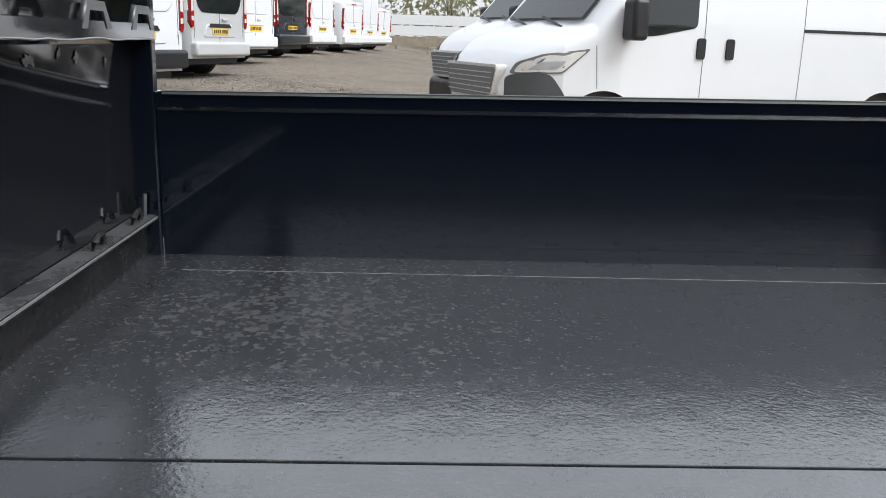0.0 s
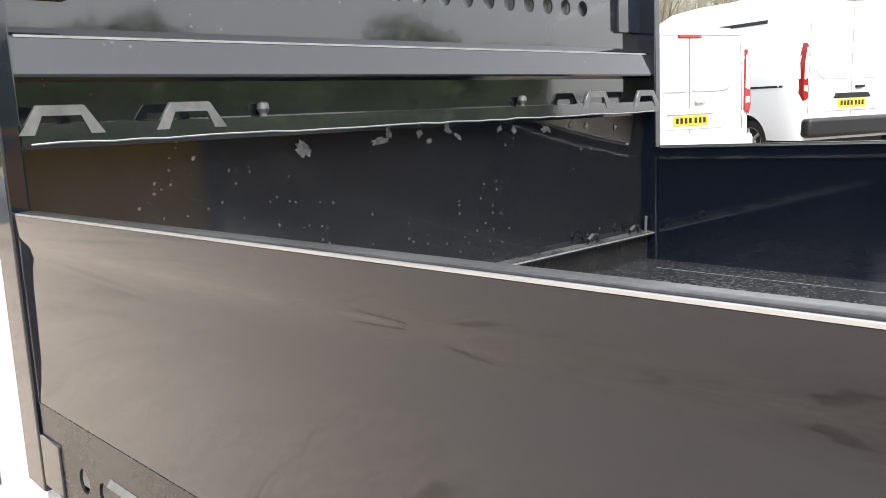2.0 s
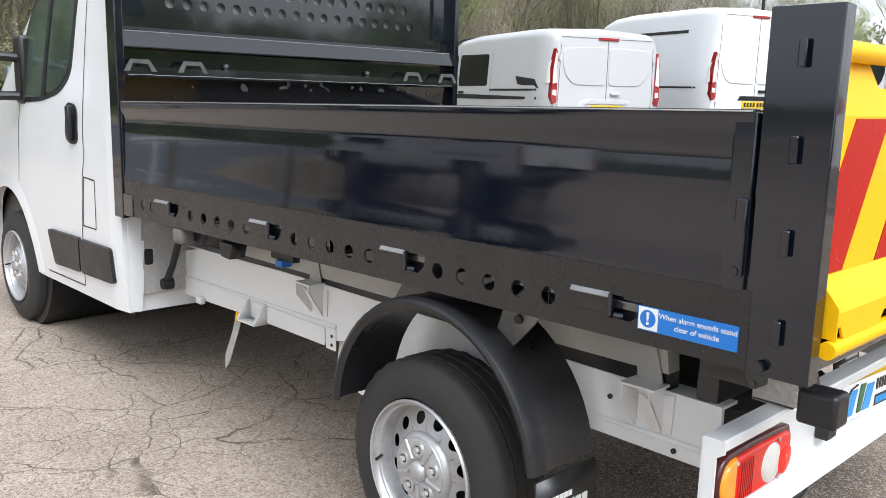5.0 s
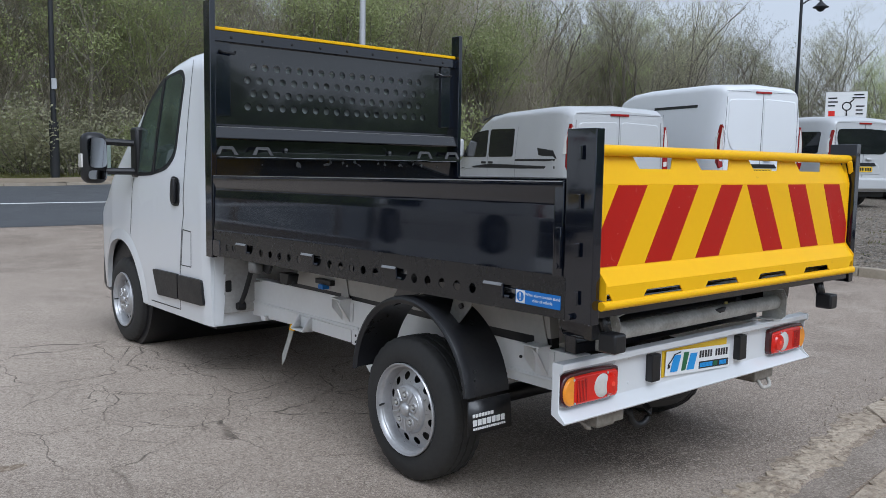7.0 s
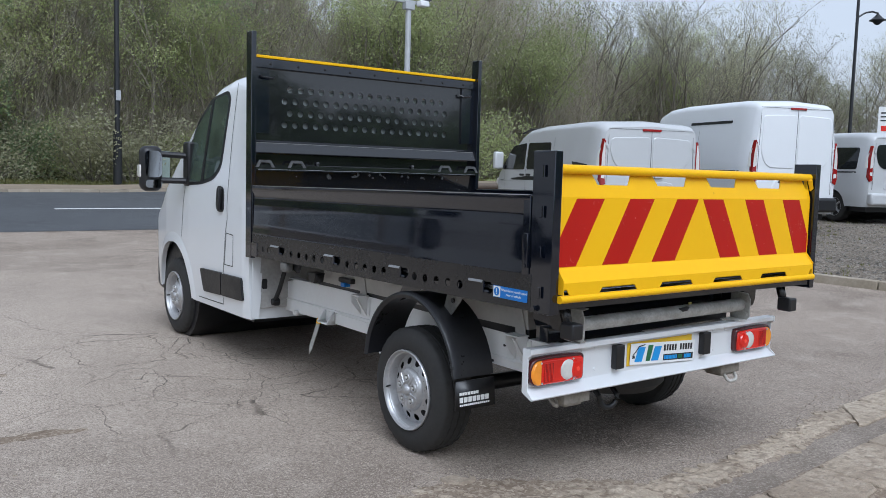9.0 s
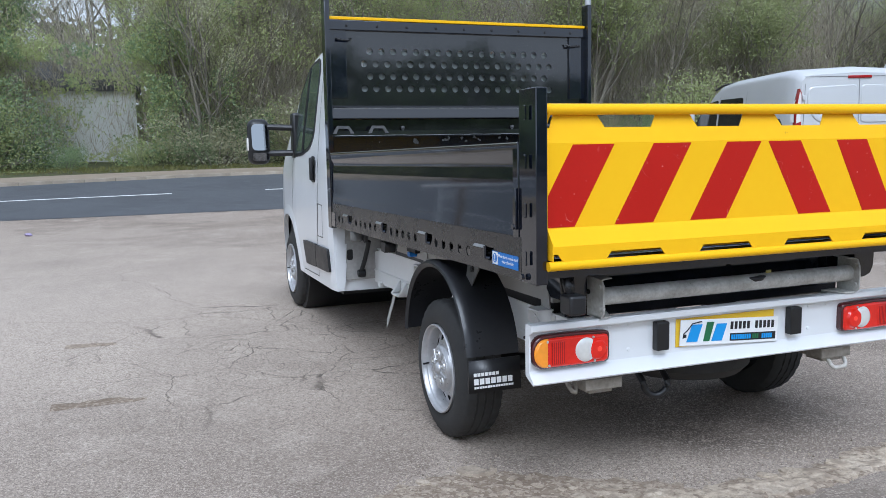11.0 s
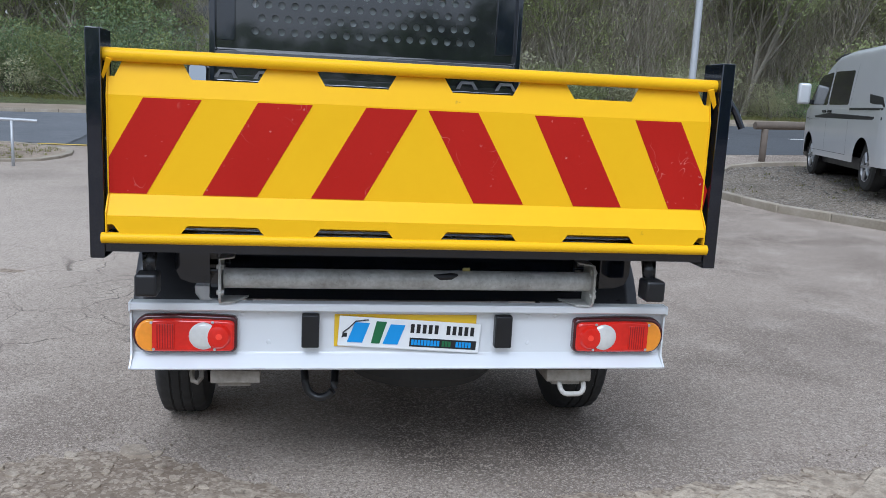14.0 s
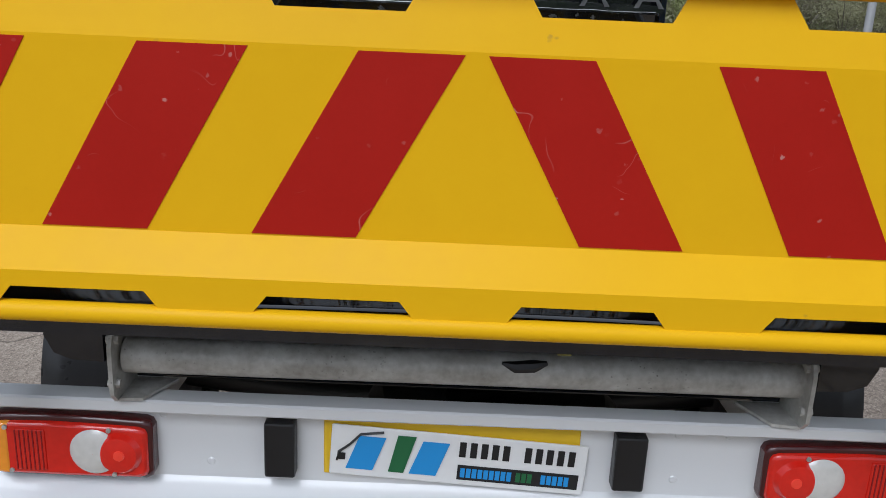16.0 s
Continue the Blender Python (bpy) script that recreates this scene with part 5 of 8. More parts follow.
for sx in (-1, 1):
    x = CX + sx * WEB
    rail = B()
    a, b = sorted((x, x - sx * 0.012))
    extrude_profile(rail, [(0.30, 0.485), (0.80, 0.485), (1.05, 0.52), (1.45, 0.51), (1.80, 0.475), (1.915, 0.45), (1.915, 0.440), (3.10, 0.413), (3.10, 0.625), (2.92, 0.660), (2.2, 0.668), (0.30, 0.655)], "x", a, b)
    box(rail, *sorted((x - sx * 0.012, x - sx * 0.075)), 0.30, 3.10, 0.648, 0.656)
    rail = part("chassis_rail", rail, CHASSIS, truck, "white painted chassis rail")
    part("lower_plate", box(B(), *sorted((x, x + sx * 0.006)), 1.93, 3.09, 0.428, 0.500, 0.002, 1), CHASSIS, rail)
    for y0, y1, z0, z1 in ((1.86, 3.09, 0.516, 0.502), (0.30, 0.84, 0.530, 0.527)):
        part("pressed_ridge", tube(B(), [(x + sx * 0.001, y0, z0), (x + sx * 0.001, y1, z1)], 0.009, 8), CHASSIS, rail, "rounded ridge along the rail")
    part("splice_plate", box(B(), *sorted((x, x + sx * 0.004)), 1.86, 1.925, 0.42, 0.505, 0.002, 1), CHASSIS, rail)
    for y, z in ((1.885, 0.475), (1.885, 0.44), (0.62, 0.595), (0.42, 0.505), (0.71, 0.50)):
        part("bolt_hole", lathe(B(), [(0.0005, 0.0062), (0.007, 0.0062), (0.0075, 0.0)], (x, y, z), "x", 8, sx), BLACK_PLASTIC, rail)
    part("jacking_tab", box(B(), *sorted((x + sx * 0.004, x + sx * 0.03)), 2.88, 2.93, 0.405, 0.44, 0.003, 1), CHASSIS, rail)
    sub = B()
    extrude_profile(sub, [(0.45, 0.700), (0.46, 0.795), (1.52, 0.790), (2.50, 0.785), (2.56, 0.690), (1.63, 0.690)], "x", *sorted((x + sx * 0.002, x - sx * 0.05)))
    part("subframe_rail", sub, SUBFRAME_SHADED, truck, "sub-frame rail, its grey holding the shade beneath the body")
    # Black filler strip paints the shade in the gap between the two rails.
    part("spacer_pad", box(B(), *sorted((x - sx * 0.004, x - sx * 0.05)), 0.45, 2.6, 0.652, 0.700), BLACK_PLASTIC, truck)
    bearer = box(B(), *sorted((x - sx * 0.02, x - sx * 0.07)), 0.3, 3.0, 0.79, 0.868, 0.003)
    part("tipper_runner", bearer, BLACK, truck)
    for y in (0.50, 1.985):
        br = part("body_bracket", bracket_under_body(sx, y), CHASSIS, truck, "white folded steel mounting bracket")
        part("strap_plate", plate(B(), [(x + sx * 0.004, y - 0.04, 0.674), (x + sx * 0.004, y + 0.035, 0.674), (x + sx * 0.004, y + 0.045, 0.80), (x + sx * 0.004, y - 0.005, 0.80)], (sx * 0.006, 0, 0)), SUBFRAME_SHADED, br)
        part("cheek_plate", plate(B(), [(x + sx * 0.002, y - 0.02, 0.64), (x + sx * 0.002, y - 0.075, 0.65), (x + sx * 0.002, y - 0.07, 0.545), (x + sx * 0.002, y - 0.03, 0.545)], (sx * 0.004, 0, 0)), CHASSIS, br)
    out = B()
    for y in (2.345, 2.475):
        plate(out, [(x, y, 0.512), (x + sx * 0.012, y, 0.512), (x + sx * 0.078, y - 0.01, 0.436), (x + sx * 0.072, y - 0.01, 0.426), (x, y, 0.420)], (0, 0.006, 0))
    plate(out, [(x, 2.345, 0.420), (x + sx * 0.074, 2.335, 0.426), (x + sx * 0.074, 2.471, 0.426), (x, 2.481, 0.420)], (0, 0, 0.006))
    part("outrigger", out, CHASSIS, truck, "small white gusseted outrigger")
for y, z0, z1 in ((0.9, 0.53, 0.60), (1.9, 0.45, 0.55), (2.9, 0.42, 0.55)):
    part("crossmember", box(B(), CX - 0.68, CX + 0.68, y, y + 0.06, z0, z1, 0.004), CHASSIS, truck)

for s in (-1, 1):
    x = CX + s * 0.66
    inner = plate(B(), [(x, 1.40, 0.62), (x, 1.86, 0.62), (x, 1.90, 0.36), (x, 1.80, 0.28), (x, 1.66, 0.26), (x, 1.45, 0.30)], (-s * 0.008, 0, 0))
    part("arch_panel", inner, CHASSIS, truck)
    part("cab_flange", plate(B(), [(CX + s * 0.975, 3.062, 0.385), (CX + s * 0.955, 3.062, 0.372), (CX + s * 0.925, 3.062, 0.368), (CX + s * 0.917, 3.062, 0.40), (CX + s * 0.905, 3.062, 0.56), (CX + s * 0.91, 3.062, 0.57), (CX + s * 0.90, 3.062, 0.70), (CX + s * 0.915, 3.062, 0.70), (CX + s * 0.905, 3.062, 0.86), (CX + s * 0.975, 3.062, 0.86)], (0, 0.004, 0)), WHITE, truck, "white flange at the back edge of the cab")
    # Solid black block on the panel, in place of a shaded hole.
    part("filler_box", box(B(), *sorted((CX + s * 0.838, CX + s * 0.915)), 3.07, 3.12, 0.565, 0.675, 0.025, 3), BLACK_PLASTIC, truck, "black block standing in for a shaded opening in the panel")
part("side_marker_bracket", plate(B(), [(-0.925, 2.36, 0.85), (-0.925, 2.50, 0.85), (-0.925, 2.47, 0.79), (-0.925, 2.41, 0.775)], (0.02, 0, 0)), BLACK_PLASTIC, truck, "dark bracket under the side rail")
part("side_marker", box(B(), -0.985, -0.915, 2.462, 2.548, 0.772, 0.845, 0.022, 3), material("dusty_grey_plastic", (0.17, 0.165, 0.155), 0.6, vary=0.7, tint=(0.07, 0.066, 0.06), scale=14, fine=60), truck, "dusty grey plastic side marker")
part("hose", tube(B(), [(-0.735, 2.98, 0.72), (-0.742, 3.00, 0.66), (-0.757, 3.02, 0.58), (-0.778, 3.045, 0.50)], 0.016, 10), BLACK_PLASTIC, truck, "black rubber hose")
part("end_cap", lathe(B(), [(0.001, 0.02), (0.024, 0.02), (0.03, 0.0), (0.03, -0.03)], (-0.780, 3.05, 0.488), "x", 14, -1), BLACK_PLASTIC, truck)
part("wiring_box", plate(B(), [(-0.79, 2.405, 0.765), (-0.79, 2.52, 0.765), (-0.79, 2.50, 0.705), (-0.79, 2.43, 0.700)], (0.07, 0, 0)), BLACK_PLASTIC, truck, "black plastic box under the body")
part("connector_bracket", box(B(), -0.70, -0.66, 2.10, 2.26, 0.725, 0.755, 0.004), BLACK_PLASTIC, truck)
part("blue_connector", box(B(), -0.715, -0.668, 2.155, 2.205, 0.700, 0.728, 0.004), BLUE_SIGN, truck, "small blue connector")
strap_bm = plate(B(), [(-0.70, 2.497, 0.428), (-0.70, 2.545, 0.428), (-0.715, 2.552, 0.36), (-0.73, 2.562, 0.30), (-0.74, 2.575, 0.25), (-0.75, 2.560, 0.190), (-0.75, 2.545, 0.205), (-0.744, 2.527, 0.235), (-0.73, 2.517, 0.30), (-0.715, 2.505, 0.36)], (0.003, 0, 0))
strap = part("hanging_strap", strap_bm, material("dirty_clear_plastic", (0.45, 0.44, 0.41), 0.5, vary=0.7, tint=(0.25, 0.24, 0.22), scale=20), truck, "pale plastic strap hanging from the chassis")
part("yellow_tape", plate(B(), [(-0.6985, 2.492, 0.440), (-0.6985, 2.55, 0.440), (-0.706, 2.55, 0.405), (-0.706, 2.495, 0.405)], (0.006, 0, 0)), YELLOW, strap)

# rear light beam
beam = B()
extrude_profile(beam, [(0.215, 0.480), (0.150, 0.452), (0.146, 0.458), (0.196, 0.490), (0.203, 0.500), (0.203, 0.648), (0.198, 0.653), (0.168, 0.653), (0.164, 0.657), (0.164, 0.676), (0.168, 0.680), (0.215, 0.680)], "x", -0.912, 0.969)
for x0 in (-0.9135, 0.9645):
    plate(beam, [(x0, 0.209, 0.478), (x0, 0.150, 0.452), (x0, 0.144, 0.460), (x0, 0.176, 0.490), (x0, 0.180, 0.500), (x0, 0.180, 0.640), (x0, 0.161, 0.653), (x0, 0.161, 0.678), (x0, 0.166, 0.682), (x0, 0.209, 0.682)], (0.006, 0, 0))
light_beam = part("rear_light_beam", beam, WHITE, truck, "white folded steel rear light beam")


def lamp_outline(x0, x1, amber_left, grow=0.0):
    """Lamp seen from behind: round outer end, a gently bowed top, small inner corners."""
    n = x1 - x0
    pts = []
    for k in range(13):
        a = math.pi / 2 + math.pi * k / 12
        pts.append((0.048 + 0.048 * math.cos(a), 0.566 + 0.056 * math.sin(a)))
    pts += [(0.10, 0.510), (n * 0.6, 0.509), (n - 0.014, 0.511), (n - 0.004, 0.516), (n, 0.526), (n, 0.606), (n - 0.005, 0.615), (n - 0.016, 0.619), (n * 0.7, 0.6225), (n * 0.45, 0.6245), (0.10, 0.624)]
    cx_, cz_ = n / 2, 0.5665
    pts = [(cx_ + (u - cx_) * (1 + 2 * grow / n), cz_ + (v - cz_) * (1 + 2 * grow / 0.112)) for u, v in pts]
    return [((x0 + u) if amber_left else (x1 - u), v) for u, v in pts]


def lens_block(outline, y_face, y_back, round_off=0.008):
    """A solid lens with a rounded front edge."""
    bm = B()
    cx_, cz_ = sum(p[0] for p in outline) / len(outline), sum(p[1] for p in outline) / len(outline)
    rings = []
    for y, inset in ((y_back, 0.0), (y_face + round_off, 0.0), (y_face + round_off * 0.3, round_off * 0.35), (y_face, round_off)):
        rings.append([bm.verts.new((u + (cx_ - u) * inset / max(abs(cx_ - u), 0.02), y, v + (cz_ - v) * inset / max(abs(cz_ - v), 0.02))) for u, v in outline])
    for p, q in zip(rings, rings[1:]):
        for k in range(len(p)):
            j = (k + 1) % len(p)
            bm.faces.new((p[k], p[j], q[j], q[k]))
    bm.faces.new(rings[-1])
    bm.faces.new(rings[0][::-1])
    return bm


def tail_lamp(x0, x1, amber_left):
    full = lamp_outline(x0, x1, amber_left)
    lamp = part("tail_lamp", lens_block(full, 0.166, 0.203), LENS_RED, truck, "red and amber tail lamp with dark housing", angle=50)
    part("lamp_housing", lens_block([(u, v + 0.004) for u, v in lamp_outline(x0, x1, amber_left, 0.009)], 0.174, 0.2035, 0.006), LENS_HOUSING, lamp, "dark red lamp surround", angle=50)
    n, s = x1 - x0, 1 if amber_left else -1
    e = x0 if amber_left else x1
    amber = [(e + s * 0.060, 0.511)] + [p for p in full if abs(p[0] - e) < 0.056][::-1] + [(e + s * 0.060, 0.623)]
    part("amber_lens", lens_block(amber[::-1], 0.1645, 0.19), LENS_AMBER, lamp, "amber lens", angle=50)
    cx = e + s * n * 0.685
    disc = B()
    lathe(disc, [(0.0005, 0.010), (0.03, 0.0085), (0.043, 0.004), (0.050, -0.004)], (cx, 0.165, 0.566), "y", 32, -1)
    part("clear_lens", disc, LENS_WHITE, lamp, "clear crescent lens")
    disc = B()
    lathe(disc, [(0.0005, 0.013), (0.02, 0.0118), (0.036, 0.008), (0.046, -0.004)], (cx + s * 0.048, 0.1645, 0.564), "y", 32, -1)
    part("round_lens", disc, LENS_RED, lamp)
    # Unlit disc on the lens; the glow is put into its colour.
    part("bulb_glow", lathe(B(), [(0.0005, 0.0148), (0.010, 0.0142), (0.012, 0.011)], (cx + s * 0.052, 0.1645, 0.566), "y", 16, -1), LENS_BULB, lamp, "bright red disc painting the glow in the lens")
    part("reflector_block", box(B(), *sorted((e + s * n * 0.40, e + s * n * 0.215)), 0.1625, 0.17, 0.522, 0.610, 0.004), LENS_RED, lamp, "ribbed reflector")
    for k in range(7):
        u = e + s * n * (0.225 + 0.026 * k)
        part("reflector_rib", box(B(), u - 0.0012, u + 0.0012, 0.1612, 0.163, 0.524, 0.608), LENS_DEEP_RED, lamp)
    for u, v in ((0.165, 0.612), (0.185, 0.520), (0.78, 0.613), (0.80, 0.519)):
        part("screw", lathe(B(), [(0.0005, 0.0035), (0.0045, 0.003), (0.005, 0.0)], (e + s * n * u, 0.165, v), "y", 10, -1), GALV, lamp)
    return lamp


tail_lamp(-0.896, -0.573, True)
tail_lamp(0.633, 0.958, False)
for x, z in ((-0.55, 0.634), (-0.46, 0.640), (-0.46, 0.535), (0.46, 0.634), (0.56, 0.636), (0.46, 0.535), (0.30, 0.470), (-0.70, 0.494)):
    part("rivet", lathe(B(), [(0.0005, 0.003), (0.006, 0.0025), (0.0085, 0.0)], (x, 0.203, z), "y", 12, -1), WHITE, light_beam)
for x0, x1 in ((-0.348, -0.288), (0.332, 0.394)):
    part("number_plate_lamp", box(B(), x0, x1, 0.168, 0.203, 0.523, 0.640, 0.005), BLACK_PLASTIC, light_beam, "black plate lamp")
plate_bm = box(B(), -0.236, 0.268, 0.199, 0.204, 0.520, 0.637, 0.003)
yellow_plate = part("number_plate", plate_bm, PLATE_YELLOW, truck, "yellow number plate mostly covered")
white_plate = box(B(), -0.252, 0.252, 0.0, 0.004, -0.054, 0.054, 0.003)
PLATE_M = Matrix.Translation((0.030, 0.190, 0.566)) @ Matrix.Rotation(radians(3.2), 4, "Y")
white_plate.transform(PLATE_M)
dealer = part("dealer_plate", white_plate, PLATE_WHITE, truck, "white plate with blue and green marks")
for i in range(11):
    if i != 5:
        piece = box(B(), 0.0 + i * 0.0215, 0.013 + i * 0.0215, -0.002, 0.0, 0.008, 0.040)
        piece.transform(PLATE_M)
        part("dark_bar", piece, INK, dealer)
strip = box(B(), 0.0, 0.240, -0.0015, 0.0, -0.042, -0.010)
strip.transform(PLATE_M)
part("dark_strip", strip, INK, dealer)
for a, b, ink, word in ((0.006, 0.110, BLUE_BRIGHT, "blue_bar"), (0.166, 0.232, BLUE_BRIGHT, "blue_bar"), (0.116, 0.160, GREEN_INK, "green_bar")):
    for k in range(int((b - a) / 0.0115)):
        bar = box(B(), a + k * 0.0115, a + k * 0.0115 + 0.009, -0.0025, -0.001, -0.036, -0.016)
        bar.transform(PLATE_M)
        part(word, bar, ink, dealer)
bars = B()
for pts in ([(-0.122, 0.042), (-0.086, 0.042), (-0.106, -0.038), (-0.136, -0.038)],):
    plate(bars, [(x, -0.0025, z) for x, z in pts], (0, 0.002, 0))
bars.transform(PLATE_M)
part("green_mark", bars, GREEN_INK, dealer)
for x in (-0.215, -0.09):
    mark = plate(B(), [(x + a, -0.0025, z) for a, z in ((0.070, 0.034), (0.048, -0.038), (-0.005, -0.038), (0.018, 0.034))], (0, 0.002, 0))
    mark.transform(PLATE_M)
    part("blue_mark", mark, BLUE_BRIGHT, dealer)
bars = tube(B(), [(-0.238, -0.002, -0.022), (-0.236, -0.002, -0.004), (-0.215, -0.002, 0.014), (-0.195, -0.002, 0.038), (-0.15, -0.002, 0.046)], 0.0025, 6)
box(bars, -0.237, -0.222, -0.002, 0.0, -0.02, -0.006)
bars.transform(PLATE_M)
part("black_mark", bars, INK, dealer)

# galvanised rear cross tube with end plates, stops and sub frame
cross_tube = part("cross_tube", tube(B(), [(-0.608, 0.19, 0.763), (0.672, 0.19, 0.767)], 0.0345, 32), GALV, truck, "dull galvanised cross tube with worn spots")
part("rust_scar", tube(B(), [(0.10, 0.166, 0.786), (0.125, 0.163, 0.781), (0.16, 0.164, 0.784), (0.185, 0.167, 0.789)], 0.014, 8, [0.004, 0.012, 0.013, 0.005]), BLACK_PLASTIC, cross_tube, "dark greasy scar on the tube")
part("yellow_tag", box(B(), 0.205, 0.232, 0.183, 0.187, 0.790, 0.812, 0.001, 1), material("faded_yellow_tag", (0.42, 0.36, 0.10), 0.6, vary=0.5, scale=20), cross_tube, "faded yellow tag")
for x, d in ((-0.622, 1), (0.668, -1)):
    pl = plate(B(), [(x, 0.130, 0.705), (x, 0.130, 0.80), (x, 0.145, 0.832), (x, 0.25, 0.838), (x, 0.25, 0.685), (x, 0.15, 0.685)], (0.008, 0, 0))
    plate(pl, [(x, 0.15, 0.683), (x, 0.25, 0.683), (x + d * 0.09, 0.25, 0.683), (x + d * 0.05, 0.158, 0.683)], (0, 0, 0.006))
    plate(pl, [(x, 0.145, 0.832), (x + d * 0.05, 0.15, 0.838), (x + d * 0.05, 0.25, 0.842), (x, 0.25, 0.838)], (0, 0, 0.004))
    pl = part("tube_bracket", pl, GALV, truck, "galvanised end bracket of the cross tube")
    for y, z in ((0.148, 0.722), (0.152, 0.808)):
        part("bolt", tube(B(), [(x - 0.007, y, z), (x + 0.016, y, z)], 0.009, 6), GALV, pl)
for sx in (-1, 1):
    x = CX + sx * 0.685
    hinge = plate(B(), [(x, 0.20, 0.885), (x + sx * 0.115, 0.20, 0.885), (x + sx * 0.112, 0.20, 0.79), (x + sx * 0.095, 0.20, 0.755), (x + sx * 0.06, 0.20, 0.742), (x, 0.20, 0.740)], (0, 0.11, 0))
    hinge = part("hinge_box", hinge, BLACK, truck, "black tipping hinge block")
    part("hinge_pin", tube(B(), [(x - sx * 0.045, 0.235, 0.778), (x + sx * 0.01, 0.235, 0.778)], 0.010, 10), BLACK_MATT, hinge)
    x = -0.822 if sx < 0 else 0.833
    leg = plate(B(), [(x - 0.022, 0.045, 0.885), (x + 0.022, 0.045, 0.885), (x + 0.016, 0.020, 0.80), (x - 0.016, 0.020, 0.80)], (0, 0.03, 0.0))
    leg = part("bump_stop_arm", leg, BLACK_MATT, truck)
    part("bump_stop", box(B(), x - 0.034, x + 0.034, -0.03, 0.05, 0.746, 0.818, 0.010, 3), BLACK_PLASTIC, leg, "black rubber stop")
    xx = CX + sx * 0.60
    tow = box(B(), xx - 0.085, xx + 0.085, 0.20, 0.34, 0.385, 0.432, 0.006)
    box(tow, xx - 0.06, xx + 0.05, 0.22, 0.32, 0.368, 0.386, 0.004)
    part("tie_down_bracket", tow, DIRTY_STEEL, truck, "dirty pale steel bracket under the beam")
part("lashing_eye", tube(B(), [(-0.72, 0.26, 0.44), (-0.72, 0.22, 0.41), (-0.715, 0.205, 0.395), (-0.70, 0.205, 0.388), (-0.688, 0.22, 0.40), (-0.69, 0.26, 0.44)], 0.009, 8), DIRTY_STEEL, truck, "dirty steel lashing eye")
loop = tube(B(), [(0.598, 0.24, 0.392), (0.598, 0.215, 0.372), (0.600, 0.205, 0.358), (0.605, 0.20, 0.349), (0.613, 0.197, 0.343), (0.624, 0.196, 0.340), (0.664, 0.196, 0.340), (0.675, 0.197, 0.343), (0.683, 0.20, 0.349), (0.688, 0.205, 0.358), (0.690, 0.215, 0.372), (0.690, 0.24, 0.392)], 0.0095, 12)
part("tow_eye", loop, APRON_STEEL, truck, "grey steel tow eye")
spare = B()
lathe(spare, [(0.12, -0.08), (0.2, -0.1), (0.28, -0.1), (0.318, -0.06), (0.318, 0.06), (0.28, 0.1), (0.2, 0.1), (0.12, 0.08)], (CX + 0.1, 0.66, 0.40), "z", 40)
part("spare_tyre", spare, RUBBER, truck, "black spare tyre slung beneath the chassis")
pipe = tube(B(), [(-0.34, 0.50, 0.45), (-0.34, 0.34, 0.42)] + [(-0.281 - 0.052 * math.cos(a), 0.25 + 0.04 * (math.cos(a) * 0.3 + 0.5), 0.365 - 0.058 * math.sin(a)) for a in lin(0, math.pi, 12)] + [(-0.225, 0.32, 0.41), (-0.22, 0.36, 0.44)], 0.014, 12)
part("hanging_hose", pipe, BLACK_PLASTIC, truck, "black hose drooping under the beam")


# Added black plate; makes the space behind the tube read as shade.
part("rear_cross_channel", box(B(), CX - 0.70, CX + 0.70, 0.31, 0.37, 0.66, 0.868, 0.006), BLACK, truck, "added black plate for the dark space behind the cross tube")

# mudguards
GUARD_Y, GUARD_Z = 1.02, 0.405              # centre of the mudguard


def mudguard(x, s):
    bm = B()
    arc = [(GUARD_Y + 0.418 * math.cos(radians(d)), GUARD_Z + 0.425 * math.sin(radians(d))) for d in range(4, 178, 6)]
    a, b = x, x - s * 0.25
    rings = []
    for y, z in arc:
        n = Vector((0, y - GUARD_Y, z - GUARD_Z)).normalized()
        p = Vector((0, y, z))
        ring = []
        for xx, d in ((a - s * 0.012, -0.03), (a, -0.012), (a - s * 0.004, -0.002), (a - s * 0.02, 0.004), (a - s * 0.06, 0.004), (a - s * 0.07, -0.002), (b, -0.002), (b, -0.008), (a - s * 0.06, -0.008), (a - s * 0.008, -0.012)):
            q = p + n * d
            ring.append(bm.verts.new((xx, q.y, q.z)))
        rings.append(ring)
    for p, q in zip(rings, rings[1:]):
        for i in range(len(p)):
            j = (i + 1) % len(p)
            bm.faces.new((p[i], p[j], q[j], q[i]))
    bm.faces.new(rings[0])
    bm.faces.new(rings[-1][::-1])
    return bm


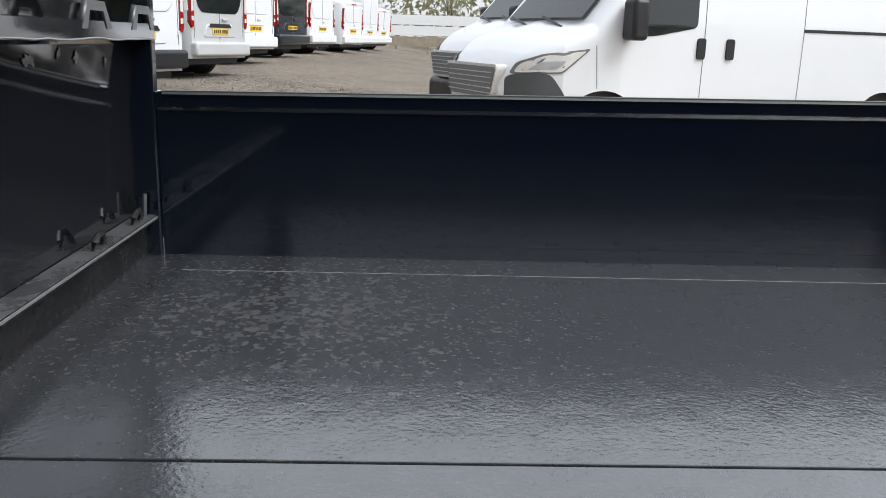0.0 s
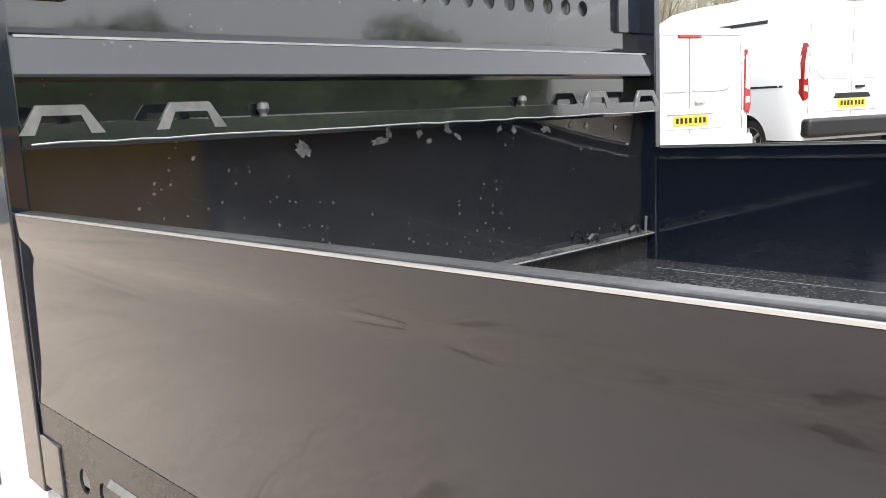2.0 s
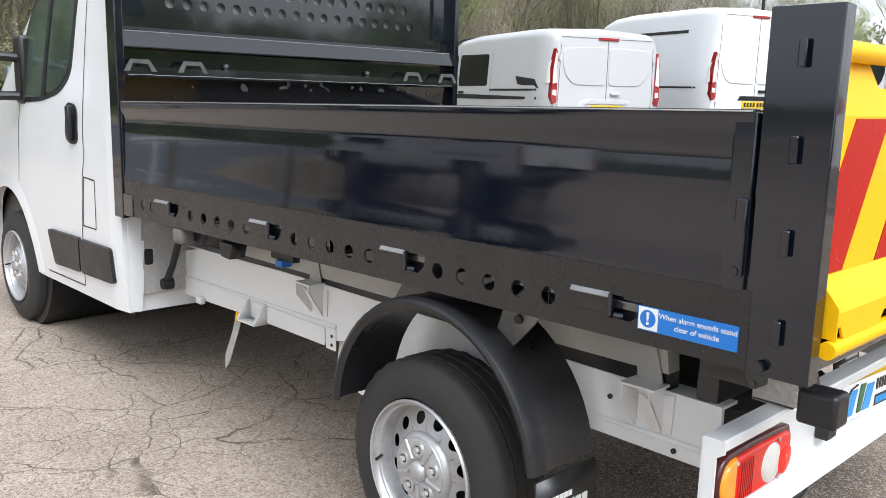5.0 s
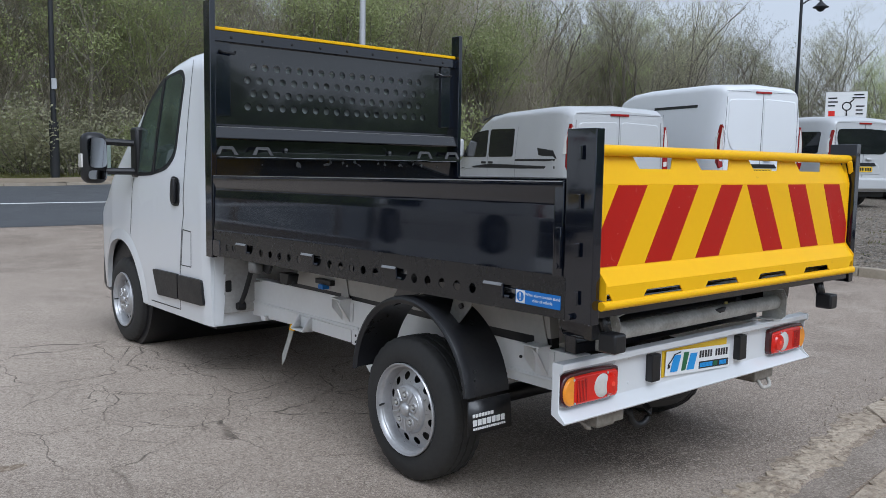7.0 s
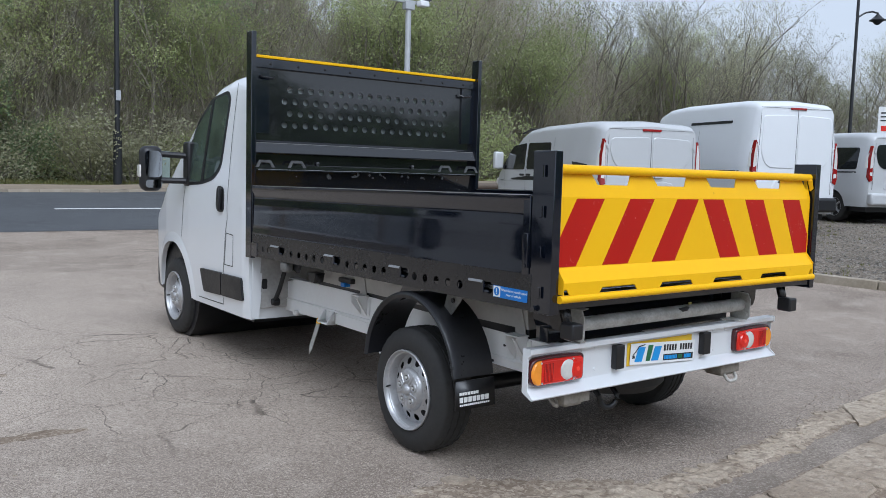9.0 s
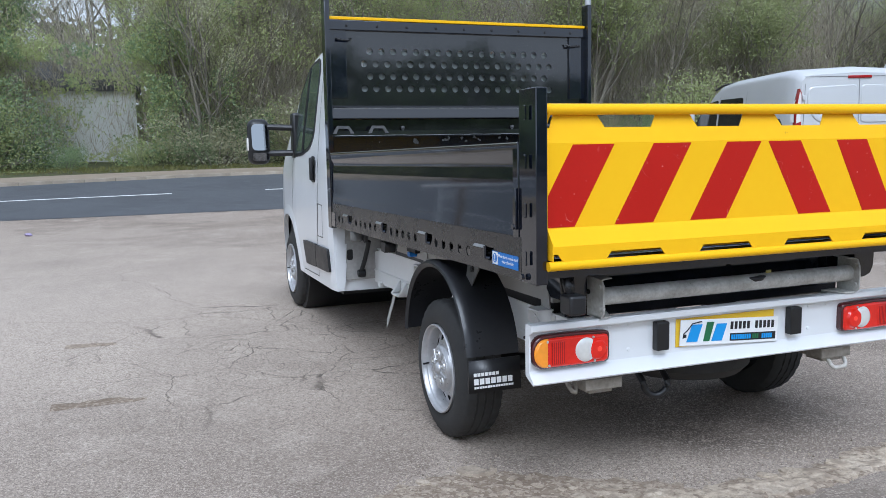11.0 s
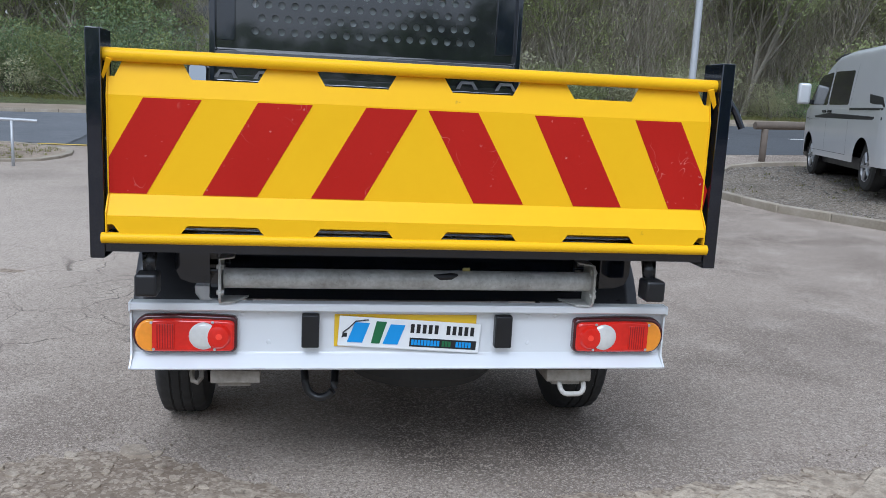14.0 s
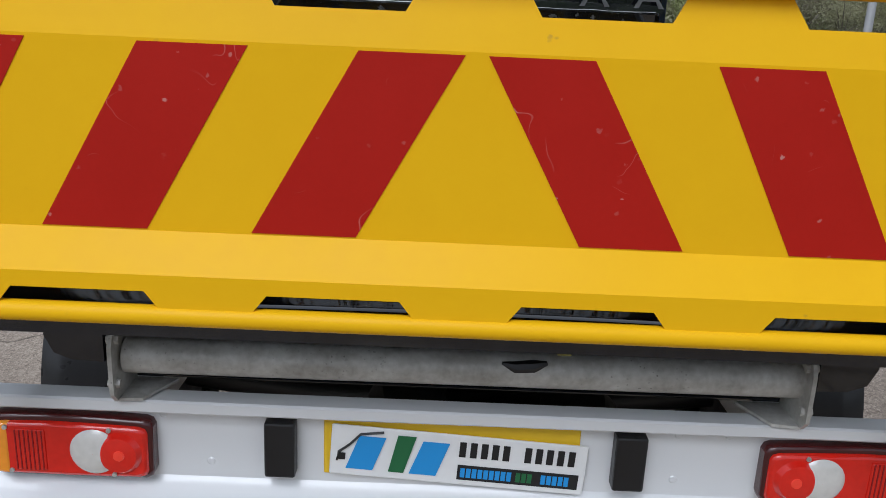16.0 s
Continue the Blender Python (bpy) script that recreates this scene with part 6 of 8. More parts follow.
for x, s in ((CX - 1.025, -1), (CX + 1.025, 1)):
    guard = part("mudguard", mudguard(x, s), MUDGUARD, truck, "black moulded plastic mudguard")
    flap = plate(B(), [(x - s * 0.012, GUARD_Y - 0.412, 0.45), (x - s * 0.25, GUARD_Y - 0.412, 0.45), (x - s * 0.25, GUARD_Y - 0.425, 0.312), (x - s * 0.005, GUARD_Y - 0.425, 0.312)], (0, -0.008, 0))
    flap = part("mudflap", flap, BLACK_PLASTIC, truck, "black rubber mudflap with white marks")
    marks = B()
    for z, h, w0, w1, n in ((0.382, 0.014, 0.03, 0.15, 7), (0.347, 0.025, 0.03, 0.215, 7), (0.330, 0.009, 0.03, 0.215, 15)):
        w = (w1 - w0) / n
        for k in range(n):
            u = x - s * (w0 + k * w)
            yy = GUARD_Y - 0.4195 - (0.45 - z - h / 2) * 0.094
            box(marks, *sorted((u, u - s * w * 0.78)), yy - 0.0025, yy + 0.002, z, z + h)
    part("white_bars", marks, INK_WHITE, flap)
    brk = plate(B(), [(x - s * 0.10, y, z) for y, z in ((0.800, 0.862), (0.845, 0.735), (0.838, 0.712), (0.808, 0.706), (0.752, 0.762), (0.703, 0.815), (0.672, 0.862))], (-s * 0.006, 0, 0))
    brk = part("mudguard_bracket", brk, STEEL, truck, "dull steel mudguard bracket")
    for y, z in ((0.816, 0.732), (0.752, 0.82)):
        part("bolt", lathe(B(), [(0.0005, 0.010), (0.012, 0.010), (0.014, 0.0)], (x - s * 0.10, y, z), "x", 8, s), BLACK_MATT, brk)
    brk = plate(B(), [(x - s * 0.11, 1.10, 0.80), (x - s * 0.11, 1.29, 0.735), (x - s * 0.11, 1.20, 0.865), (x - s * 0.11, 1.02, 0.865)], (-s * 0.006, 0, 0))
    part("mudguard_bracket", brk, BLACK, truck)

# warning sticker
sticker = part("warning_sticker", plate(B(), [(XL - 0.0005, 0.345, 0.900), (XL - 0.0005, 0.118, 0.900), (XL - 0.0005, 0.118, 0.952), (XL - 0.0005, 0.345, 0.952)], (-0.0006, 0, 0)), BLUE_SIGN, truck, "blue and white warning sticker")
part("white_field", plate(B(), [(XL - 0.0012, 0.343, 0.902), (XL - 0.0012, 0.296, 0.902), (XL - 0.0012, 0.296, 0.950), (XL - 0.0012, 0.343, 0.950)], (-0.0004, 0, 0)), INK_WHITE, sticker)
part("blue_disc", lathe(B(), [(0.0001, 0), (0.019, 0)], (XL - 0.0020, 0.320, 0.926), "x", 24), BLUE_SIGN, sticker)
mark = plate(B(), [(XL - 0.0024, 0.3235, 0.940), (XL - 0.0024, 0.3165, 0.940), (XL - 0.0024, 0.318, 0.922), (XL - 0.0024, 0.322, 0.922)], (-0.0004, 0, 0))
plate(mark, [(XL - 0.0024, 0.323, 0.919), (XL - 0.0024, 0.317, 0.919), (XL - 0.0024, 0.317, 0.913), (XL - 0.0024, 0.323, 0.913)], (-0.0004, 0, 0))
part("exclamation_mark", mark, INK_WHITE, sticker)


def writing(name, body, size, m, mat, parent, extrude=0.0003):
    cu = bpy.data.curves.new(name, "FONT")
    cu.body, cu.size, cu.extrude = body, size, extrude
    cu.align_x, cu.align_y = "CENTER", "CENTER"
    tmp = bpy.data.objects.new(name, cu)
    scene.collection.objects.link(tmp)
    me = bpy.data.meshes.new_from_object(tmp.evaluated_get(bpy.context.evaluated_depsgraph_get()))
    bpy.data.objects.remove(tmp)
    me.transform(m)
    me.materials.clear()
    me.materials.append(mat)
    ob = new(name, me)
    ob.parent = parent
    return ob


LEFT_TEXT = Matrix(((0, 0, -1, 0), (-1, 0, 0, 0), (0, 1, 0, 0), (0, 0, 0, 1)))
for body, z in (("When alarm sounds stand", 0.937), ("clear of vehicle", 0.918)):
    writing("lettering", body, 0.0165, Matrix.Translation((XL - 0.0016, 0.207, z)) @ LEFT_TEXT, INK_WHITE, sticker)


# ---- vehicle bodies ----
class Shell:
    """A van body given by its roof line, its plan and its wheel arches; y runs forward from the rear."""

    def __init__(self, roof, plan, arches, sill=0.36, belt=1.2, tumble=0.11, corner=0.16, arch_r=0.39, arch_z=0.33):
        self.arch_z = arch_z
        self.roof, self.plan, self.arches, self.sill, self.belt, self.tumble, self.corner, self.arch_r = roof, plan, arches, sill, belt, tumble, corner, arch_r

    def top(self, y):
        return bend(y, self.roof)

    def side(self, y, z):
        """Half width at a height."""
        w = bend(y, self.plan)
        k = max(0.0, (z - self.belt) / 1.0)
        low = max(0.0, (0.75 - z) / 0.5)
        return w * (1 - self.tumble * k ** 1.2) - 0.03 * low * low

    def bottom(self, y):
        z = self.sill
        for a in self.arches:
            d = abs(y - a)
            if d < self.arch_r:
                z = max(z, self.arch_z + math.sqrt(max(0, self.arch_r**2 - d * d)))
        return z

    def ring(self, bm, y, cx=0.0, grow=0.0):
        zb, zt = self.bottom(y), self.top(y)
        c = min(self.corner, (zt - zb) * 0.4)
        pts = []
        for i in range(11):
            z = zb + (zt - c - zb) * i / 10
            pts.append((self.side(y, z), z))
        xs = self.side(y, zt - c)
        cw = min(c * 1.1, xs * 0.5)
        for i in range(1, 6):
            a = math.pi / 2 * i / 5
            pts.append((xs - cw + cw * math.cos(a), zt - c + c * math.sin(a) - 0.0))
        for k in (0.66, 0.33):
            pts.append(((xs - cw) * k, zt + 0.035 * (1 - k)))
        left = [bm.verts.new((cx - x, y, z)) for x, z in pts]
        mid = [bm.verts.new((cx, y, zt + 0.037))]
        right = [bm.verts.new((cx + x, y, z)) for x, z in pts[::-1]]
        return left + mid + right

    def build(self, bm, ys, cx=0.0):
        rings = [self.ring(bm, y, cx) for y in ys]
        for a, b in zip(rings, rings[1:]):
            for i in range(len(a) - 1):
                bm.faces.new((a[i], a[i + 1], b[i + 1], b[i]))
        bm.faces.new(rings[0][::-1])
        bm.faces.new(rings[-1])
        return bm

    def stations(self, y0, y1):
        ys = set(lin(y0, y1, 28))
        for a in self.arches:
            for k in range(-10, 11):
                ys.add(a + self.arch_r * math.sin(k / 10 * math.pi / 2) * 1.002)
        for y, _ in self.roof + self.plan:
            if y0 < y < y1:
                ys.add(y)
        ys = sorted(y for y in ys if y0 <= y <= y1)
        return [y for i, y in enumerate(ys) if i == 0 or y - ys[i - 1] > 0.004]

    def patch(self, bm, outline, s, off=0.004, cx=0.0, thick=0.004):
        """A plate laid on the side of the body, outline in (y, z), cut into level strips; s: -1 left, 1 right."""
        lo, hi = min(z for _, z in outline), max(z for _, z in outline)
        zs = sorted({min(max(round(z, 4), lo + 2e-4), hi - 2e-4) for _, z in outline})
        levels = [zs[0]]
        for z in zs[1:]:
            n = max(1, int((z - levels[-1]) / 0.05))
            a = levels[-1]
            levels += [a + (z - a) * (k + 1) / n for k in range(n)]
        levels = [levels[0]] + [z for k, z in enumerate(levels[1:]) if z - levels[k] > 1e-4]

        def span(z):
            ys = []
            for (y0, z0), (y1, z1) in zip(outline, outline[1:] + outline[:1]):
                if min(z0, z1) - 1e-6 <= z <= max(z0, z1) + 1e-6:
                    if abs(z1 - z0) < 1e-6:
                        ys += [y0, y1]
                    else:
                        ys.append(y0 + (y1 - y0) * (z - z0) / (z1 - z0))
            return min(ys), max(ys)

        cols = 6
        rows = []
        for z in levels:
            a, b = span(z)
            rows.append([bm.verts.new((cx + s * (self.side(y, z) + off), y, z)) for y in lin(a, b, cols)])
        for p, q in zip(rows, rows[1:]):
            for k in range(cols):
                bm.faces.new((p[k], p[k + 1], q[k + 1], q[k]))
        rim = rows[0] + [r[-1] for r in rows[1:-1]] + rows[-1][::-1] + [r[0] for r in rows[1:-1]][::-1]
        back = [bm.verts.new((v.co.x - s * (thick + 0.015), v.co.y, v.co.z)) for v in rim]
        for k in range(len(rim)):
            j = (k + 1) % len(rim)
            bm.faces.new((rim[k], rim[j], back[j], back[k]))
        bmesh.ops.remove_doubles(bm, verts=bm.verts[:], dist=1e-5)
        return bm

    def seam(self, bm, line, s, cx=0.0, width=0.008, off=0.0015):
        """A thin dark shut line along (y, z) points."""
        pts = []
        for (a, b), (c, d) in zip(line, line[1:]):
            n = max(1, int(math.hypot(c - a, d - b) / 0.08))
            pts += [(a + (c - a) * i / n, b + (d - b) * i / n) for i in range(n)]
        pts.append(line[-1])
        for (a, b), (c, d) in zip(pts, pts[1:]):
            u = math.hypot(c - a, d - b) or 1
            py, pz = -(d - b) / u * width / 2, (c - a) / u * width / 2
            quad = [(a + py, b + pz), (c + py, d + pz), (c - py, d - pz), (a - py, b - pz)]
            bm.faces.new([bm.verts.new((cx + s * (self.side(y, z) + off), y, z)) for y, z in quad])
        return bm


def round_poly(pts, r=0.05, n=4):
    """The outline with rounded corners."""
    out = []
    m = len(pts)
    for i in range(m):
        p0, p1, p2 = Vector(pts[i - 1]), Vector(pts[i]), Vector(pts[(i + 1) % m])
        a, b = (p0 - p1), (p2 - p1)
        k = min(r, a.length * 0.45, b.length * 0.45)
        a, b = p1 + a.normalized() * k, p1 + b.normalized() * k
        for j in range(n + 1):
            t = j / n
            q = (1 - t) ** 2 * a + 2 * t * (1 - t) * p1 + t * t * b
            out.append((q.x, q.y))
    return out


# the truck's cab
CAB_Y = 3.10
cab_shell = Shell(roof=[(3.1, 2.09), (3.25, 2.14), (3.5, 2.165), (3.72, 2.155), (3.95, 2.115), (4.15, 2.025), (4.95, 1.33), (5.1, 1.22), (5.45, 1.05), (5.6, 0.9)],
                  plan=[(3.1, 0.985), (3.2, 1.0), (4.3, 1.005), (4.9, 0.99), (5.3, 0.93), (5.5, 0.83), (5.64, 0.66)],
                  arches=[AXLE_F], sill=0.36, belt=1.15, tumble=0.13, corner=0.15, arch_r=0.465, arch_z=0.345)
cab = part("cab", cab_shell.build(B(), cab_shell.stations(CAB_Y, 5.62), CX), WHITE, truck, "white rounded van cab", angle=40)
part("rear_window", plate(B(), [(x, 3.092, z) for x, z in round_poly([(CX - 0.78, 1.60), (CX + 0.78, 1.60), (CX + 0.72, 2.03), (CX - 0.72, 2.03)], 0.08)], (0, 0.004, 0)), material("pale_rear_glass", (0.16, 0.18, 0.17), 0.12, vary=0.6, tint=(0.34, 0.36, 0.36), scale=9), cab, "dark rear window of the cab")
part("arch_liner", tube(B(), [(CX - 0.92, AXLE_F, 0.40), (CX + 0.92, AXLE_F, 0.40)], 0.445, 32), BLACK_PLASTIC, cab)
APRON = material("dirty_white_panel", (0.50, 0.49, 0.47), 0.55, vary=0.7, tint=(0.26, 0.245, 0.225), scale=6, fine=40)
part("rear_apron", box(B(), CX - 0.93, CX + 0.93, 3.072, 3.098, 0.44, 0.82, 0.01), APRON, cab, "dirty white panel under the cab back")
part("cab_floor", box(B(), CX - 0.9, CX + 0.9, 3.2, 4.3, 0.32, 0.40), BLACK_PLASTIC, cab)
part("front_bumper", box(B(), CX - 0.86, CX + 0.86, 5.14, 5.60, 0.28, 0.66, 0.08, 3), BLACK_PLASTIC, cab, "dark plastic front bumper")
part("windscreen", plate(B(), [(CX - 0.72, 4.98, 1.34), (CX + 0.72, 4.98, 1.34), (CX + 0.64, 4.22, 2.03), (CX - 0.64, 4.22, 2.03)], (0, 0.03, 0.012)), GLASS_DARK, cab, "dark windscreen")
for s in (-1, 1):
    edge = [(3.655, 1.45), (3.79, 1.355), (4.05, 1.312), (4.41, 1.298), (4.40, 1.60), (4.27, 1.83), (4.03, 2.005), (3.72, 2.045), (3.645, 1.985)]
    part("window_rubber", cab_shell.patch(B(), round_poly(edge, 0.07), s, 0.003, CX), BLACK_PLASTIC, cab)
    part("door_window", cab_shell.patch(B(), round_poly([(3.685, 1.47), (3.80, 1.385), (3.985, 1.345), (3.965, 1.99), (3.74, 2.015), (3.675, 1.97)], 0.05), s, 0.006, CX), CAB_GLASS, cab, "door window with the green view painted in its colour")
    part("quarter_window", cab_shell.patch(B(), round_poly([(4.04, 1.335), (4.375, 1.325), (4.365, 1.60), (4.24, 1.80), (4.015, 1.97)], 0.05), s, 0.006, CX), CAB_GLASS, cab)
    part("window_bar", cab_shell.patch(B(), [(3.99, 1.335), (4.03, 1.335), (4.005, 1.99), (3.972, 1.99)], s, 0.012, CX), BLACK_PLASTIC, cab)
    for line in ([(4.40, 1.29), (4.44, 1.0), (4.47, 0.86)], [(4.09, 0.405), (3.57, 0.41), (3.535, 0.70), (3.50, 0.965), (3.465, 1.07), (3.49, 1.39), (3.53, 1.80), (3.55, 2.09)],
                 [(3.355, 0.955), (3.485, 0.962), (3.52, 0.722), (3.36, 0.722), (3.355, 0.955)]):
        part("shut_line", cab_shell.seam(B(), line, s, CX, 0.007), INK, cab)
    part("side_moulding", cab_shell.patch(B(), round_poly([(3.99, 0.648), (3.925, 0.468), (3.575, 0.48), (3.562, 0.655)], 0.02), s, 0.018, CX), BLACK_PLASTIC, cab, "black side moulding")
    part("side_moulding", cab_shell.patch(B(), round_poly([(3.545, 0.652), (3.558, 0.48), (3.175, 0.488), (3.19, 0.655)], 0.02), s, 0.018, CX), BLACK_PLASTIC, cab, "black side moulding")
    recess = part("door_handle", cab_shell.patch(B(), round_poly([(3.70, 1.32), (3.55, 1.30), (3.53, 1.11), (3.68, 1.12)], 0.06), s, 0.006, CX), BLACK_PLASTIC, cab, "black door handle")
    xs = CX + s * (cab_shell.side(3.6, 1.2) + 0.02)
    part("handle_grip", box(B(), xs - 0.014, xs + 0.012, 3.57, 3.61, 1.13, 1.30, 0.008), BLACK_PLASTIC, recess)
    bm = B()
    rim = []
    for a in lin(0.05, math.pi - 0.05, 26):
        row = []
        for r, o in ((0.462, -0.03), (0.462, 0.010), (0.50, 0.009), (0.545, 0.0)):
            y, z = AXLE_F + r * math.cos(a), 0.345 + r * math.sin(a)
            row.append(bm.verts.new((CX + s * (cab_shell.side(y, z) + o), y, z)))
        rim.append(row)
    for p, q in zip(rim, rim[1:]):
        for k in range(3):
            bm.faces.new((p[k], p[k + 1], q[k + 1], q[k]))
    part("arch_lip", bm, WHITE, cab)
    # long-arm towing mirror
    xm = CX + s * 1.268
    mirror = part("door_mirror", box(B(), xm - 0.09, xm + 0.09, 4.36, 4.50, 1.245, 1.615, 0.062, 5), BLACK_PLASTIC, truck, "large black door mirror on two arms")
    arms = B()
    xb = CX + s * 0.97
    tube(arms, [(xb, 4.36, 1.54), (CX + s * 1.2, 4.40, 1.55)], 0.026, 10)
    tube(arms, [(xb, 4.36, 1.335), (CX + s * 1.2, 4.40, 1.335)], 0.026, 10)
    box(arms, *sorted((xb - s * 0.04, xb + s * 0.035)), 4.30, 4.43, 1.29, 1.66, 0.02)
    part("mirror_arm", arms, BLACK_PLASTIC, mirror)
    MIRROR = bpy.data.materials.get("mirror_glass") or material("mirror_glass", (0.34, 0.36, 0.38), 0.03, metal=1.0)
    for glass, z0, z1, tilt in (("mirror_glass", 1.36, 1.575, 6), ("lower_mirror_glass", 1.276, 1.34, -4)):
        edge_ = round_poly([(xm - 0.066, z0), (xm + 0.066, z0), (xm + 0.066, z1), (xm - 0.066, z1)], 0.028 if z1 < 1.4 else 0.045)
        pane = plate(B(), [(u, 4.350 + 0.5 * (z1 - z0) * radians(abs(tilt)) - (v - (z0 + z1) / 2) * -radians(tilt) - 0.012, v) for u, v in edge_], (0, 0.014, 0))
        part(glass, pane, MIRROR, mirror)
    part("indicator", box(B(), *sorted((xm + s * 0.08, xm + s * 0.097)), 4.40, 4.47, 1.36, 1.46, 0.006), LENS_WHITE, mirror, "clear side indicator")


# ---- parked vans ----
def van(name, label, shell, length, m, paint, group, rear_glass=False, side_glass=False, bumper=None, decals=False, rails=False, nose="plain", plate_ok=True, side_front=True):
    v = thing(name, label, "van", group, m)
    ys = shell.stations(0.06, length - 0.04)
    body = part("body", shell.build(B(), ys), paint, v, angle=40)
    # rear corners pull in towards the back face
    top = shell.top(0.1)
    w = shell.side(0.1, 1.0)
    a, f = shell.arches
    part("bumper", box(B(), -w + 0.02, w - 0.02, -0.06, 0.25, 0.40, 0.66, 0.05, 3), bumper or paint, v, "rear bumper")
    part("underbody", box(B(), -w + 0.12, w - 0.12, 0.2, length - 0.3, 0.25, 0.42), BLACK_PLASTIC, v)
    for y in (a, f):
        part("arch_liner", tube(B(), [(-w + 0.06, y, 0.40), (w - 0.06, y, 0.40)], shell.arch_r - 0.03, 20), BLACK_PLASTIC, v)
        for s in (-1, 1):
            bm = B()
            lathe(bm, [(0.2, 0.0), (0.25, 0.008), (0.30, 0.0), (0.33, -0.03), (0.33, -0.17), (0.25, -0.2)], (s * (w - 0.03), y, 0.33), "x", 28, s)
            t = part("wheel", bm, RUBBER, v, "road wheel")
            bm = B()
            lathe(bm, [(0.001, -0.02), (0.06, -0.015), (0.075, -0.03), (0.19, -0.045), (0.2, 0.002), (0.21, 0.0)], (s * (w - 0.03), y, 0.33), "x", 28, s)
            for k in range(5):
                g = 2 * math.pi * k / 5
                c, sn = math.cos(g), math.sin(g)
                tube(bm, [(s * (w - 0.04), y + 0.05 * c, 0.33 + 0.05 * sn), (s * (w - 0.035), y + 0.195 * c, 0.33 + 0.195 * sn)], 0.022, 6)
            part("rim", bm, RIM, t)
    # back doors
    for x0, x1, z0, z1 in ((-0.003, 0.003, 0.68, top - 0.06), (-w + 0.13, w - 0.13, top - 0.0595, top - 0.0545)):
        part("door_gap", box(B(), x0, x1, 0.0535, 0.06, z0, z1), GAP, body)
    for s in (-1, 1):
        e = s * (w + 0.008)
        lamp = part("tail_lamp", plate(B(), [(s * (w - 0.085), 0.035, 0.93), (s * (w - 0.02), 0.035, 0.90), (e, 0.035, 1.00), (s * (w - 0.006), 0.035, 1.40), (s * (w - 0.05), 0.035, 1.66), (s * (w - 0.075), 0.035, 1.62)], (0, 0.12, 0)), LENS_DEEP_RED, v, "tall red and clear tail lamp")
        part("clear_lens", plate(B(), [(s * (w - 0.076), 0.031, 1.20), (s * (w - 0.010), 0.031, 1.18), (s * (w - 0.016), 0.031, 1.40), (s * (w - 0.053), 0.031, 1.62), (s * (w - 0.069), 0.031, 1.58)], (0, 0.006, 0)), LENS_WHITE, lamp)
        part("clear_lens", plate(B(), [(s * (w - 0.074), 0.031, 1.02), (s * (w - 0.012), 0.031, 1.03), (s * (w - 0.014), 0.031, 1.10), (s * (w - 0.072), 0.031, 1.10)], (0, 0.006, 0)), LENS_WHITE, lamp)
        part("clear_lens", shell.patch(B(), [(0.055, 1.19), (0.15, 1.19), (0.15, 1.44), (0.055, 1.58)], s, 0.014), LENS_WHITE, lamp)
        zl, zt_ = 1.17, top - 0.24
        pts = round_poly([(s * 0.025, zl), (s * (w - 0.36), zl + 0.005), (s * (w - 0.24), zl + 0.10), (s * (w - 0.165), zl + 0.30), (s * (w - 0.185), zt_ + 0.04), (s * 0.025, zt_ + 0.07)], 0.07)
        if rear_glass:
            part("rear_window", plate(B(), [(x if abs(x) > 0.1 else s * 0.0015, 0.05, z) for x, z in pts], (0, 0.008, 0)), GLASS_DARK, v, "dark tinted rear window")
        else:
            part("door_pressing", lens_block(pts, 0.047, 0.062, 0.012), paint, v, "raised upper panel of the rear door", angle=60)
        part("door_gap", plate(B(), [(s * (w - 0.105), 0.054, 0.72), (s * (w - 0.111), 0.054, 0.72), (s * (w - 0.141), 0.054, top - 0.16), (s * (w - 0.135), 0.054, top - 0.16)], (0, 0.006, 0)), GAP, body)
        for z in (0.86, 1.50):
            part("door_hinge", box(B(), *sorted((s * (w - 0.10), s * (w - 0.135))), 0.035, 0.06, z, z + 0.07, 0.008), paint, v)
    part("lower_pressing", lens_block(round_poly([(-0.52, 0.74), (0.52, 0.74), (0.42, 0.97), (-0.42, 0.97)], 0.05), 0.046, 0.062, 0.012), paint, v, angle=60)
    part("high_brake_lamp", box(B(), -0.17, 0.17, 0.04, 0.14, top - 0.085, top - 0.045, 0.008), LENS_DEEP_RED, v)
    part("door_handle", box(B(), 0.07, 0.23, 0.018, 0.06, 1.045, 1.085, 0.01), BLACK_PLASTIC if bumper is BLACK_PLASTIC else paint, v)
    if plate_ok:
        np_ = part("number_plate", box(B(), -0.26, 0.26, 0.034, 0.05, 0.79, 0.90, 0.003), PLATE_YELLOW, v, "yellow number plate")
        for k in range(7):
            part("dark_bar", box(B(), -0.225 + k * 0.064 + (0.02 if k > 3 else 0), -0.182 + k * 0.064 + (0.02 if k > 3 else 0), 0.0315, 0.034, 0.812, 0.878), INK, np_)
        part("plate_grip", lens_block(round_poly([(-0.36, 0.915), (0.36, 0.915), (0.31, 0.985), (-0.31, 0.985)], 0.015), 0.028, 0.05, 0.008), BLACK_PLASTIC if bumper is not paint or rear_glass else paint, v, "grip above the number plate")
    # side
    L = length
    for s in (-1, 1):
        yf = f - 0.35
        top_s = min(shell.top(yf - 0.4), 2.0)
        g = round_poly([(yf - 0.62, 1.16), (yf + 0.52, 1.16), (yf + 0.55, 1.24), (yf + 0.02, top_s - 0.22), (yf - 0.60, top_s - 0.18)], 0.06)
        if nose == "boxer":
            g = round_poly([(3.42, 1.30), (3.85, 1.22), (4.20, 1.19), (4.17, 1.30), (3.78, 1.82), (3.62, 1.92), (3.42, 1.92)], 0.05)
